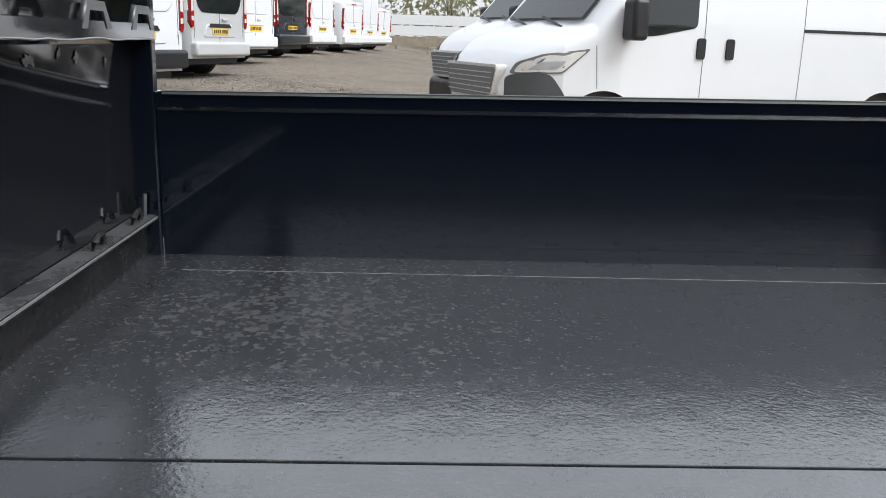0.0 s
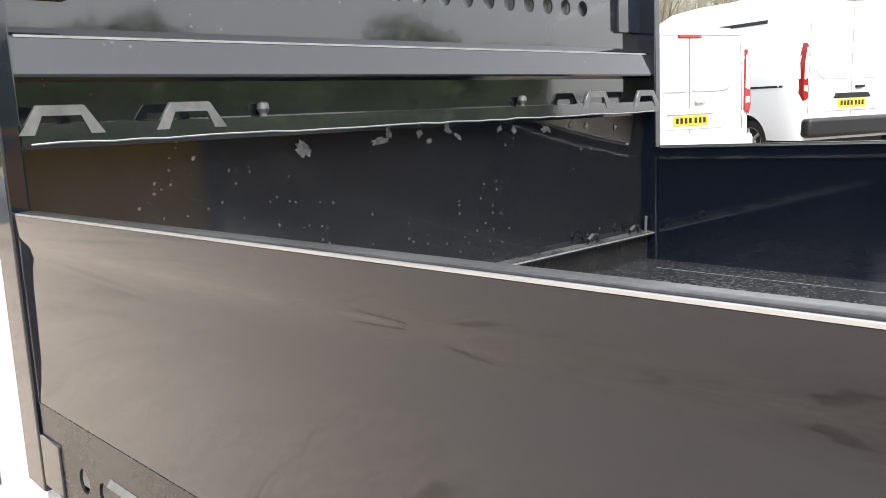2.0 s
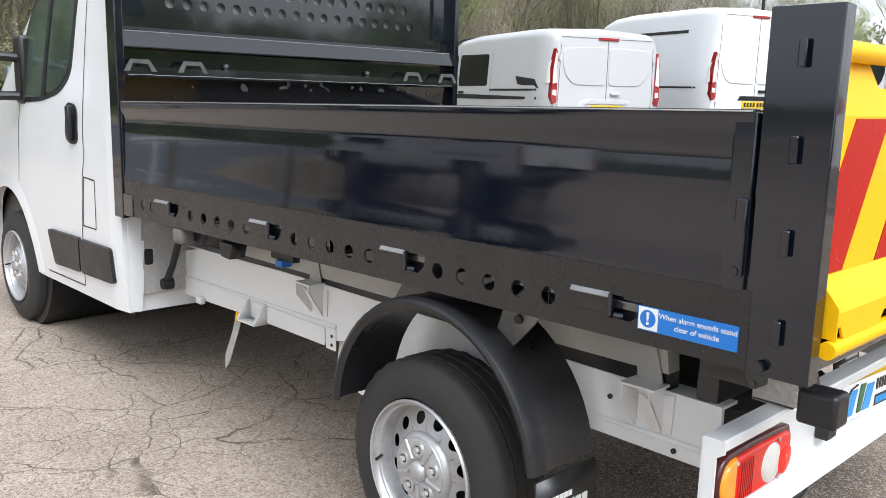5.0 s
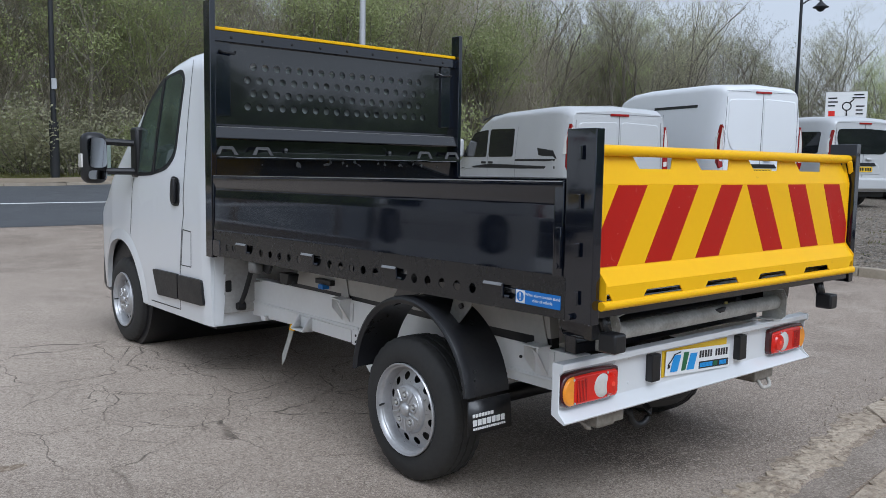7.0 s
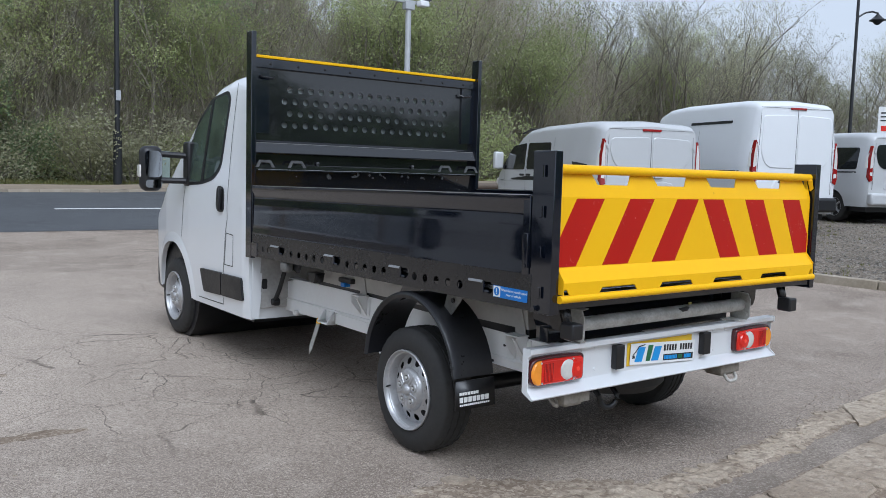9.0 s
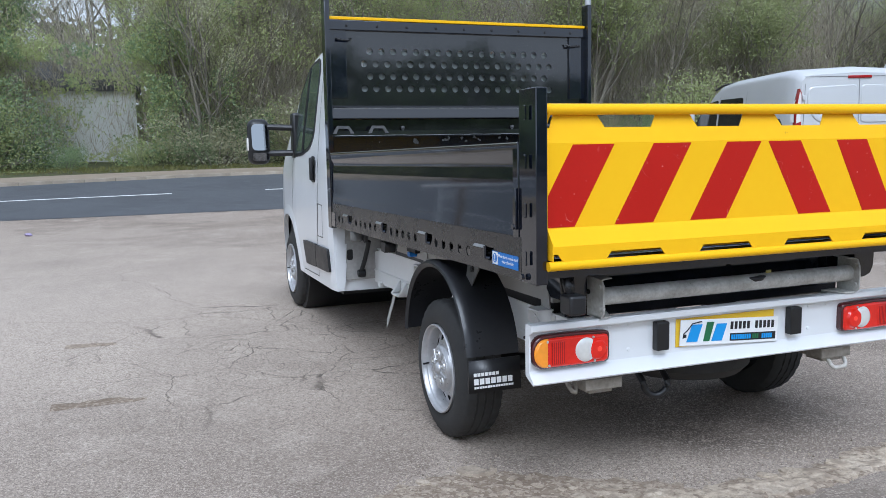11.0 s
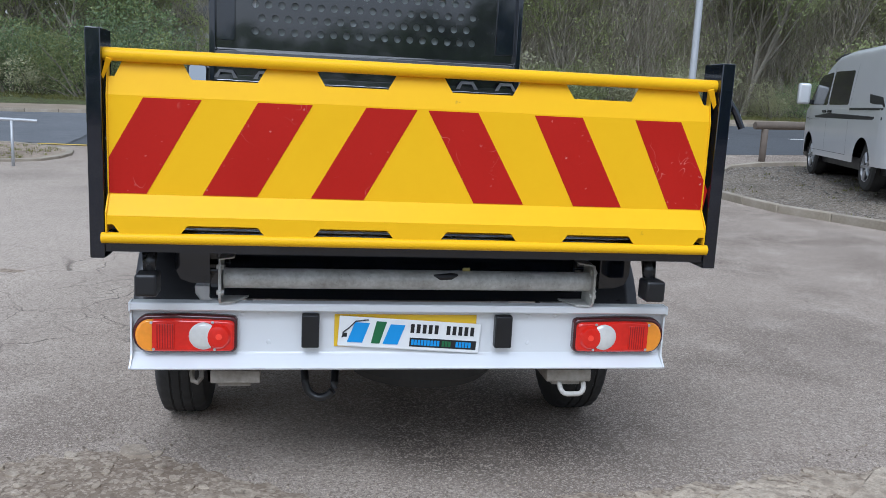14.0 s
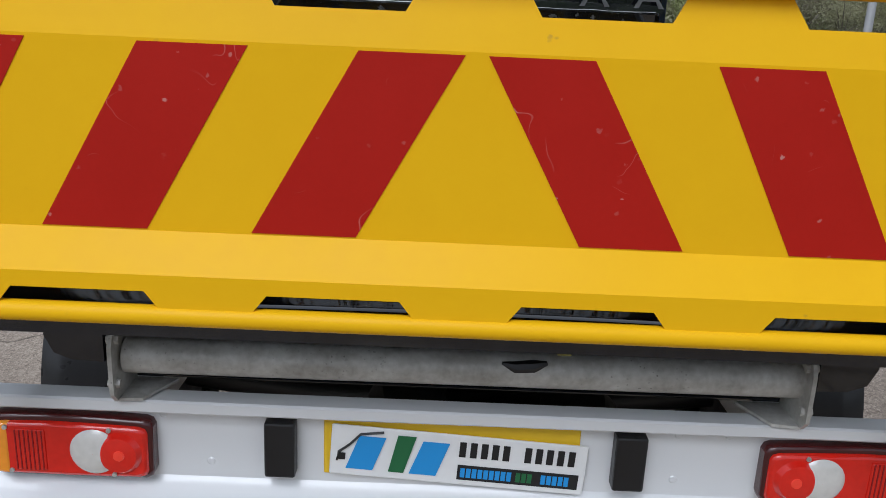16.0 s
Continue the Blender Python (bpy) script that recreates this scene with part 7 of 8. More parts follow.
        part("door_window", shell.patch(B(), g, s, 0.005), GLASS_DARK, v, "dark door window")
        if side_glass:
            part("side_window", shell.patch(B(), round_poly([(yf - 1.75, 1.16), (yf - 0.72, 1.16), (yf - 0.70, top_s - 0.18), (yf - 1.72, top_s - 0.20)], 0.06), s, 0.005), GLASS_DARK, v, "dark side window")
        if side_glass == 2:
            part("side_window", shell.patch(B(), round_poly([(0.35, 1.16), (yf - 1.9, 1.16), (yf - 1.88, top_s - 0.20), (0.33, top_s - 0.22)], 0.06), s, 0.005), GLASS_DARK, v, "dark side window")
        for line in ([(yf - 0.68, top_s - 0.12), (yf - 0.68, 0.45)], [(yf - 1.85, top_s - 0.12), (yf - 1.85, 0.45), (yf + 0.35, 0.45)], [(yf + 0.45, 1.12), (yf + 0.42, 0.75)]):
            part("shut_line", shell.seam(B(), line, s), GAP, body)
        zr_ = 1.295 if nose == "boxer" else 1.085
        part("slide_rail", shell.patch(B(), [(0.35, zr_), (yf - 1.85, zr_), (yf - 1.85, zr_ + 0.03), (0.35, zr_ + 0.03)], s, 0.004), BLACK_PLASTIC, v)
        for yy in (3.32, 2.99) if nose == "boxer" else (yf - 0.55, yf - 0.86):
            part("door_handle", shell.patch(B(), round_poly([(yy, 1.02), (yy + 0.09, 1.02), (yy + 0.09, 1.21), (yy, 1.21)], 0.03) if nose == "boxer" else round_poly([(yy - 0.06, 1.04), (yy + 0.12, 1.04), (yy + 0.12, 1.08), (yy - 0.06, 1.08)], 0.015), s, 0.018), BLACK_PLASTIC, v)
        xm = s * (shell.side(yf + 0.45, 1.25) + 0.14)
        mir = part("door_mirror", box(B(), xm - 0.1, xm + 0.1, yf + (0.08 if nose == "boxer" else 0.42), yf + (0.24 if nose == "boxer" else 0.56), 1.17, 1.52, 0.04, 3), BLACK_PLASTIC if nose == "boxer" else paint, v, "door mirror")
        part("mirror_foot", box(B(), *sorted((xm, xm - s * 0.2)), yf + (0.12 if nose == "boxer" else 0.44), yf + (0.2 if nose == "boxer" else 0.52), 1.18, 1.25, 0.01), BLACK_PLASTIC, mir)
        if top > 2.2 and nose == "plain":
            part("roof_rail_cover", shell.patch(B(), [(0.75, 1.98), (2.1, 1.98), (2.1, 2.03), (0.75, 2.03)], s, 0.006), BLACK_PLASTIC, v, "black upper slide rail")
        if decals:
            band = shell.patch(B(), [(0.35, 0.96), (yf - 0.8, 0.99), (yf + 0.9, 0.90), (yf + 0.9, 0.94), (yf - 0.8, 1.035), (0.35, 1.0)], s, 0.003)
            part("dark_stripe", band, INK, v, "dark side stripe")
            part("dark_stripe", shell.patch(B(), [(0.30, 1.12), (0.9, 1.18), (0.98, 1.30), (0.42, 1.25)], s, 0.003), INK, v)
        if rails:
            yy = lin(0.5, yf - 0.1, 8)
            part("roof_rail", tube(B(), [(s * (shell.side(1, top) - 0.10), y, top + (0.05 if 0 < i < 8 else -0.01)) for i, y in enumerate(yy)], 0.018, 8), BLACK_PLASTIC, v, "black roof rail")
    # front
    ytop = max(y for y, z in shell.roof if z > top - 0.1) + 0.12
    yb, zb = [(y, z) for y, z in shell.roof if z < 1.45][0]
    part("windscreen", plate(B(), [(-0.74, yb, zb + 0.035), (0.74, yb, zb + 0.035), (0.66, ytop, shell.top(ytop) + 0.03), (-0.66, ytop, shell.top(ytop) + 0.03)], (0, 0.02, 0.02)), GLASS_DARK, v, "sloping windscreen")
    if nose == "boxer":
        for s in (-1, 1):
            part("corner_cladding", shell.patch(B(), round_poly([(length - 0.06, 0.36), (length - 0.06, 0.84), (length - 0.22, 0.88), (length - 0.36, 0.86), (length - 0.48, 0.68), (length - 0.52, 0.5), (length - 0.52, 0.36)], 0.05), s, 0.014), CLADDING, v, "grey bumper corner")
            lampp = part("headlamp", shell.patch(B(), round_poly([(length - 0.10, 0.87), (length - 0.44, 0.885), (length - 0.66, 1.07), (length - 0.30, 1.02), (length - 0.14, 0.95)], 0.03), s, 0.012), LENS_WHITE, v, "clear swept headlamp")
            part("lamp_rim", shell.patch(B(), round_poly([(length - 0.08, 0.855), (length - 0.45, 0.872), (length - 0.70, 1.09), (length - 0.29, 1.035), (length - 0.12, 0.96)], 0.03), s, 0.010), GAP, lampp, "dark lamp edge")
            part("dark_reflector", shell.patch(B(), round_poly([(length - 0.18, 0.895), (length - 0.40, 0.905), (length - 0.48, 0.98), (length - 0.28, 0.97)], 0.03), s, 0.015), RIM, lampp)
        for k in range(5):
            part("grille_slat", box(B(), -0.50, 0.50, length - 0.12, length + 0.028, 0.665 + k * 0.046, 0.675 + k * 0.046, 0.003), RIM, v)
        for x in (-0.55, 0.1):
            part("wiper", tube(B(), [(x, 4.56, 1.275), (x + 0.55, 4.47, 1.38)], 0.012, 6), BLACK_PLASTIC, v)
    part("front_bumper", box(B(), -w + (0.35 if nose == "boxer" else 0.1), w - (0.35 if nose == "boxer" else 0.1), length - 0.42, length + 0.02, 0.26, 0.60, 0.08, 3), BLACK_PLASTIC, v)
    if nose == "boxer":
        grille = part("grille", plate(B(), [(x, length - 0.10, z) for x, z in round_poly([(-0.57, 0.905), (0.57, 0.905), (0.45, 0.63), (-0.45, 0.63)], 0.05)], (0, 0.122, 0)), GAP, v, "dark slatted grille")
        part("grille_surround", plate(B(), [(x, length - 0.10, z) for x, z in round_poly([(-0.60, 0.93), (0.60, 0.93), (0.47, 0.61), (-0.47, 0.61)], 0.06)], (0, 0.110, 0)), LENS_WHITE, grille, "bright grille surround")
    else:
        part("grille", box(B(), -0.55, 0.55, length - 0.14, length + 0.02, 0.60, 0.90, 0.03), BLACK_PLASTIC, v, "dark slatted grille")
    for s in (-1, 1) if nose != "boxer" else ():
        part("headlamp", box(B(), *sorted((s * 0.5, s * 0.84)), length - 0.40, length - 0.08, 0.82, 1.0, 0.06, 3), LENS_WHITE, v, "clear swept headlamp")
    return v


def transit_shell(height):
    h = height - 0.037
    return Shell(roof=[(0.0, h - 0.19), (0.05, h - 0.125), (0.10, h - 0.08), (0.2, h - 0.04), (0.35, h - 0.015), (0.6, h - 0.003), (0.9, h), (2.4, h), (3.0, h - 0.04), (3.3, h - 0.14), (4.15, 1.28), (4.6, 1.08), (4.85, 0.92)],
                 plan=[(0.0, 0.83), (0.06, 0.89), (0.10, 0.918), (0.16, 0.945), (0.26, 0.970), (0.42, 0.985), (3.8, 0.985), (4.4, 0.95), (4.7, 0.85), (4.95, 0.62)], arches=[1.03, 3.97], belt=1.1, tumble=0.12, corner=0.13)


def boxer_shell():
    return Shell(roof=[(0.0, 2.40), (0.2, 2.46), (3.0, 2.48), (3.4, 2.42), (3.65, 2.22), (4.45, 1.31), (4.6, 1.25), (4.85, 1.14), (5.03, 1.01), (5.14, 0.86), (5.2, 0.72)],
                 plan=[(0.0, 1.0), (0.2, 1.02), (4.2, 1.025), (4.5, 1.005), (4.75, 0.965), (4.95, 0.87), (5.08, 0.74), (5.16, 0.60), (5.2, 0.48)], arches=[1.0, 4.36], belt=1.3, tumble=0.06, corner=0.12, arch_r=0.4)


def at_rear_left(x, y, head, w=0.95):
    """The pose of a van whose rear left corner stands at (x, y), heading head degrees to the right of +y."""
    a = radians(head)
    f, r = Vector((math.sin(a), math.cos(a))), Vector((math.cos(a), -math.sin(a)))
    c = Vector((x, y)) + r * w
    z = (ground_z(c.x, c.y) + ground_z(*(c + f * 4))) / 2 + 0.07
    tilt = math.atan2(ground_z(*(c + f * 4)) - ground_z(c.x, c.y), 4)
    z0 = ground_z(c.x, c.y) + 0.07
    return Matrix.Translation((c.x, c.y, z0)) @ Matrix.Rotation(-a, 4, "Z") @ Matrix.Rotation(tilt, 4, "X")


LOW, HIGH = transit_shell(2.0), transit_shell(2.42)
ROW = "vans parked in a row"
van("van", "silver-white van with dark side stripe and roof rails on gravel", LOW, 4.97, Matrix.Translation((8.0, 6.9, 0.385)) @ Matrix.Rotation(radians(-19), 4, "Z") @ Matrix.Scale(1.05, 4), SILVER, ROW, False, 1, SILVER, True, True)
van("van", "white high-roof van parked on gravel", HIGH, 4.97, at_rear_left(10.5, 6.6, 20) @ Matrix.Diagonal((1.04, 1.04, 1.05, 1)), WHITE, ROW, False, False, BLACK_PLASTIC)
van("van", "silver van with dark rear windows on gravel", LOW, 4.97, at_rear_left(14.4, 6.4, 20), SILVER, ROW, True, 2, SILVER)
for (x, y), lab, sh, paint, rg in (((19.0, 6.6), "white panel van parked on gravel", LOW, WHITE, False), ((23.0, 6.3), "dark blue van parked among white ones", LOW, DARKBLUE, True),
                                   ((27.0, 5.9), "white high-roof panel van further along the row", HIGH, WHITE, False), ((31, 5.2), "white panel van parked on gravel", LOW, WHITE, False),
                                   ((35, 4.8), "white panel van near the end of the row", HIGH, WHITE, False), ((39, 4.4), "white panel van at the end of the row", LOW, WHITE, False)):
    van("van", lab, sh, 4.97, at_rear_left(x, y, 20), paint, ROW, rg, False, None if paint is DARKBLUE else WHITE)
BOX = boxer_shell()
van("van", "white panel van parked at the far edge of the yard", LOW, 4.97, at_rear_left(-10.3, 7.2, 0), WHITE, "vans by the yard edge", False, False, BLACK_PLASTIC)


def at_front(x, y, head, length, z):
    a = radians(head)
    f = Vector((math.sin(a), math.cos(a)))
    c = Vector((x, y)) - f * length
    return Matrix.Translation((c.x, c.y, z)) @ Matrix.Rotation(-a, 4, "Z")


van("van", "white high-roof van with grey bumper facing the lorry", BOX, 5.21, at_front(8.37, 2.0, -19.9, 6.187, 0.16) @ Matrix.Scale(1.15, 4), WHITE, "vans facing the row", nose="boxer", bumper=BLACK_PLASTIC)
van("van", "white high-roof van behind a similar one", BOX, 5.21, at_front(11.4, 2.15, -19.9, 6.187, 0.24) @ Matrix.Scale(1.15, 4), WHITE, "vans facing the row", nose="boxer", bumper=BLACK_PLASTIC)


# ---- street furniture ----
def post(x, y, h, r0, r1, mat, name, label, extra=None):
    z = ground_z(x, y)
    t = thing(name, label, name.replace("_", " "), m=Matrix.Translation((x, y, z)))
    bm = B()
    tube(bm, [(0, 0, -0.2), (0, 0, h)], r0, 12, [r0, r1])
    part("post", bm, mat, t)
    return t


cctv = post(6.8, 12.7, 5.0, 0.07, 0.06, POST_GREY, "camera_mast", "grey steel mast with two security cameras")
part("cross_arm", box(B(), -0.55, 0.55, -0.03, 0.03, 4.96, 5.02), POST_GREY, cctv)
for x, lean in ((-0.5, -0.5), (0.5, 0.6)):
    head = box(B(), -0.17, 0.17, -0.13, 0.13, -0.035, 0.035, 0.012)
    head.transform(Matrix.Translation((x, -0.06, 5.16)) @ Matrix.Rotation(-lean, 4, "Y") @ Matrix.Rotation(0.35, 4, "X"))
    lamp = part("floodlight", head, FLOOD_GREY, cctv, "flat tilted floodlight head")
    part("bracket", box(B(), x - 0.02, x + 0.02, -0.03, 0.03, 5.0, 5.13), POST_GREY, lamp)
part("security_camera", box(B(), 0.16, 0.38, -0.24, -0.06, 4.90, 5.02, 0.02), WHITE, cctv, "white security camera")
part("junction_box", box(B(), -0.12, 0.12, -0.08, 0.06, 4.82, 5.0, 0.01), POST_GREY, cctv)
black_pole = post(4.9, 28.0, 9.5, 0.10, 0.075, POST_BLACK, "utility_pole", "tall black post with small notices at the roadside")
part("sleeve", tube(B(), [(0, 0, 0), (0, 0, 1.95)], 0.15, 14), POST_BLACK, black_pole)
part("notice", box(B(), -0.07, 0.09, -0.14, -0.11, 3.0, 3.35), POST_GREY, black_pole)
lamp = post(44, 22.5, 10.9, 0.11, 0.08, POST_BLACK, "street_lamp", "black heritage street lamp with a swan-neck lantern")
part("bracket", tube(B(), [(0, 0, 9.9), (0.4, -0.24, 10.2), (0.75, -0.45, 10.28), (1.05, -0.62, 10.2)], 0.05, 8), POST_BLACK, lamp)
lant = B()
lathe(lant, [(0.02, 0.42), (0.07, 0.3), (0.14, 0.22), (0.30, 0.05), (0.44, -0.02), (0.44, -0.06), (0.26, -0.12), (0.14, -0.26), (0.02, -0.3)], (1.05, -0.62, 9.85), "z", 14)
part("lantern", lant, POST_BLACK, lamp)
part("finial", lathe(B(), [(0.001, 0.35), (0.03, 0.2), (0.09, 0.1), (0.05, 0.0), (0.09, -0.08)], (0, 0, 10.9), "z", 12), POST_BLACK, lamp)
box_bm = box(B(), -0.45, 0.45, -0.2, 0.2, -0.1, 1.25, 0.03)
single("roadside_cabinet", box_bm, CABINET_GREY, "grey-green metal utility cabinet at the roadside", "cabinet", m=Matrix.Translation((6.3, 28.2, ground_z(6.3, 28.2))))

# direction sign
sz = ground_z(40, 17)
sign = thing("direction_sign", "white roundabout direction sign on posts", "road sign", m=Matrix.Translation((33, 14.6, ground_z(33, 14.6) + 1.2)) @ Matrix.Rotation(radians(-66), 4, "Z") @ Matrix.Diagonal((0.64, 0.64, 0.64, 1)))
part("sign_face", box(B(), -1.25, 1.25, -0.02, 0.02, 2.6, 4.3), PLATE_WHITE, sign)
for x in (-0.8, 0.8):
    part("post", tube(B(), [(x, 0.06, -2.1), (x, 0.06, 4.2)], 0.05, 8), POST_GREY, sign)
marks = B()
lathe(marks, [(0.22, -0.025), (0.30, -0.025)], (0.05, 0, 3.35), "y", 20)
tube(marks, [(0.05, -0.025, 2.7), (0.05, -0.025, 3.1)], 0.045, 6)
tube(marks, [(0.2, -0.025, 3.55), (0.45, -0.025, 3.8)], 0.045, 6)
part("roundabout_symbol", marks, INK, sign)
part("red_panel", box(B(), -1.05, -0.65, -0.03, -0.021, 2.7, 3.05), LENS_RED, sign)
for x, z, w in ((-1.1, 3.85, 0.55), (-1.1, 3.6, 0.6), (-1.1, 3.35, 0.45), (0.45, 4.05, 0.6), (0.35, 3.85, 0.75), (0.6, 3.3, 0.5), (0.6, 3.05, 0.4), (0.6, 2.8, 0.45)):
    part("dark_bar", box(B(), x, x + w, -0.03, -0.021, z, z + 0.09), INK, sign)
# timber knee rail by the road
for x0, x1, y0, y1 in ((-6.2, -16, 13.4, 13.6), (9.5, 22, 14.6, 14.8)):
    rail = thing("knee_rail", "weathered round timber knee rail by the road", "rail", m=Matrix.Translation((x0, y0, ground_z(x0, y0))))
    part("rail", tube(B(), [(0.25 if x1 < x0 else -0.25, 0, 0.78), (x1 - x0, y1 - y0, 0.80 + ground_z(x1, y1) - ground_z(x0, y0))], 0.085, 12), TIMBER, rail, "round timber rail")
    for k in range(5):
        q = k / 4
        part("post", tube(B(), [((x1 - x0) * q, (y1 - y0) * q, -0.2), ((x1 - x0) * q, (y1 - y0) * q, 0.72 + 0.02 * q)], 0.075, 10), TIMBER, rail)
rail = thing("handrail", "thin grey galvanised metal handrail at the corner", "rail", m=Matrix.Translation((-5.1, 11.75, 0)))
part("bar", tube(B(), [(0.38, 0.02, 0.735), (0.0, 0, 0.745), (-3.6, -0.1, 0.76)], 0.026, 10), POST_GREY, rail)
for x in (0.0, -2.4):
    part("post", tube(B(), [(x, -0.03 * x, -0.1), (x, -0.03 * x, 0.73)], 0.024, 10), POST_GREY, rail)
litter = B()
bmesh.ops.create_icosphere(litter, subdivisions=2, radius=0.042)
for v in litter.verts:
    v.co = Vector((v.co.x * 1.5, v.co.y, max(v.co.z * 0.7, -0.03))) * (1 + 0.5 * noise.noise(v.co * 30))
single("litter", litter, material("mauve_wrapper", (0.42, 0.36, 0.52), 0.4, vary=0.9, tint=(0.10, 0.06, 0.16), scale=25), "small crumpled mauve wrapper lying on the tarmac", "litter", m=Matrix.Translation((-3.85, 13.1, 0.03)))
# white house glimpsed between the trees
house = thing("house", "white rendered house glimpsed behind the trees", "house", m=Matrix.Translation((-9.5, 37.0, 0)))
part("wall", box(B(), 0, 7.95, 0, 6, 0.5, 4.1), RENDER_WALL, house)
part("roof", extrude_profile(B(), [(-0.15, 4.1), (6.15, 4.1), (3, 5.6)], "x", -0.3, 8.2), SLATE, house)
# far fence at the end of the lot
fence = thing("fence", "pale boarded fence at the far end of the lot", "fence", m=Matrix.Translation((50, 3.0, ground_z(50, 3))))
for k in range(3):
    part("board", box(B(), -0.03, 0.03, -7, 6.5, 0.35 + k * 0.62, 0.90 + k * 0.62), PLATE_WHITE if k else KERB, fence)
for k in range(8):
    part("post", box(B(), 0.03, 0.13, -6.9 + k * 1.9, -6.8 + k * 1.9, -0.2, 2.3), KERB, fence)


# ---- trees ----
def tree_parts(seed, height, leaves, leaf_size, spread, stems=1, twig=1.0):
    """Bark and leaves of one tree."""
    rnd = random.Random(seed)
    bark, crown = B(), B()
    tips = []

    def grow(p, d, length, r, depth):
        n = 3 if depth < 3 else 2
        pts, rad = [p.copy()], [r]
        for i in range(n):
            d = (d + Vector((rnd.uniform(-1, 1), rnd.uniform(-1, 1), rnd.uniform(-0.4, 0.7))) * 0.22).normalized()
            p = p + d * length / n
            pts.append(p.copy())
            rad.append(r * (1 - 0.5 * (i + 1) / n))
            if depth < 3 or i:
                tips.append((p.copy(), depth))
        tube(bark, pts, max(r, 0.006), 5 if depth < 1 else 3, [max(q, 0.006) for q in rad], False)
        if depth >= 4:
            return
        kids = (7, 4, 3, 1)[depth] if depth < 4 else 0
        for k in range(kids):
            t = rnd.uniform(0.35, 1.0)
            i = min(n - 1, int(t * n))
            q = pts[i] + (pts[i + 1] - pts[i]) * (t * n - i)
            a = rnd.uniform(0, 2 * math.pi)
            out = Vector((math.cos(a), math.sin(a), rnd.uniform(0.25, 1.1))).normalized()
            grow(q, (d * 0.5 + out * spread).normalized(), length * rnd.uniform(0.45, 0.65), r * 0.42, depth + 1)

    for s in range(stems):
        a = rnd.uniform(0, 2 * math.pi)
        lean = 0.0 if stems == 1 else 0.22
        grow(Vector((math.cos(a) * 0.3 * (stems > 1), math.sin(a) * 0.3 * (stems > 1), -0.3)), Vector((math.cos(a) * lean, math.sin(a) * lean, 1)).normalized(), height * rnd.uniform(0.5, 0.62), 0.035 + height * 0.0055, 0)
    far = [p for p, dd in tips if dd >= 2]
    verts, faces = [], []
    for k in range(leaves):
        p = rnd.choice(far) + Vector((rnd.gauss(0, 0.22), rnd.gauss(0, 0.22), rnd.gauss(0, 0.2)))
        u = Vector((rnd.uniform(-1, 1), rnd.uniform(-1, 1), rnd.uniform(-1, 1))).normalized()
        v = u.orthogonal().normalized()
        s = leaf_size * rnd.uniform(0.6, 1.4)
        i = len(verts)
        verts += [p - u * s, p + v * s * 0.8, p + u * s - v * s * 0.3]
        faces.append((i, i + 1, i + 2))
    me = bpy.data.meshes.new("crown")
    me.from_pydata(verts, [], faces)
    return bark, me


def make_tree(seed, height, leaves, leaf_size, spread, stems, leaf_mat, label, x, y):
    t = thing("tree", label, "tree", "trees along the road", Matrix.Translation((x, y, ground_z(x, y))))
    bark, crown = tree_parts(seed, height, leaves, leaf_size, spread, stems)
    part("trunk", bark, BARK, t, fix=False)
    crown.materials.append(leaf_mat)
    c = new("crown", crown)
    c.parent = t
    return t


KINDS = [make_tree(11, 11, 19000, 0.047, 0.85, 2, LEAF_SPRING, "slender tree with fresh green spring leaves", -10.5, 33),
         make_tree(12, 12, 11000, 0.042, 0.75, 3, LEAF_OLIVE, "bare branching tree with first buds", 3.5, 34),
         make_tree(13, 10, 22000, 0.055, 0.9, 2, LEAF_DARK, "tree thick with dark ivy leaves", -7.2, 31.8),
         make_tree(14, 12.5, 8000, 0.04, 0.7, 2, LEAF_OLIVE, "tall thin tree, nearly leafless", 12, 36),
         make_tree(15, 9, 19000, 0.047, 0.9, 3, LEAF_SPRING, "bushy tree with yellow-green leaves", 18, 33)]


def bush(seed, leaf_mat, label, x, y, size=1.6, leaves=5200):
    rnd = random.Random(seed)
    t = thing("shrub", label + " at the wood's edge", "shrub", "undergrowth along the road", Matrix.Translation((x, y, ground_z(x, y))))
    bark = B()
    lumps = [(Vector((rnd.uniform(-1, 1) * size, rnd.uniform(-0.6, 0.6) * size, rnd.uniform(0.2, 1.1) * size)), rnd.uniform(0.35, 0.7) * size) for _ in range(14)]
    for p, r in lumps:
        tube(bark, [(p.x * 0.2, p.y * 0.2, -0.1), tuple(p * 0.6), tuple(p)], 0.03, 4, [0.04, 0.025, 0.01], False)
    part("stem", bark, BARK, t, fix=False)
    verts, faces = [], []
    for k in range(leaves):
        p, r = rnd.choice(lumps)
        d = Vector((rnd.gauss(0, 1), rnd.gauss(0, 1), rnd.gauss(0, 1))).normalized() * r * rnd.uniform(0.5, 1.08)
        q = p + d
        q.z = max(0.02, q.z)
        u = Vector((rnd.uniform(-1, 1), rnd.uniform(-1, 1), rnd.uniform(-1, 1))).normalized()
        v = u.orthogonal().normalized()
        s = 0.042 * rnd.uniform(0.6, 1.4)
        i = len(verts)
        verts += [q - u * s, q + v * s * 0.6, q + u * s, q - v * s * 0.6]
        faces.append((i, i + 1, i + 2, i + 3))
    me = bpy.data.meshes.new("foliage")
    me.from_pydata(verts, [], faces)
    me.materials.append(leaf_mat)
    c = new("foliage", me)
    c.parent = t
    return t


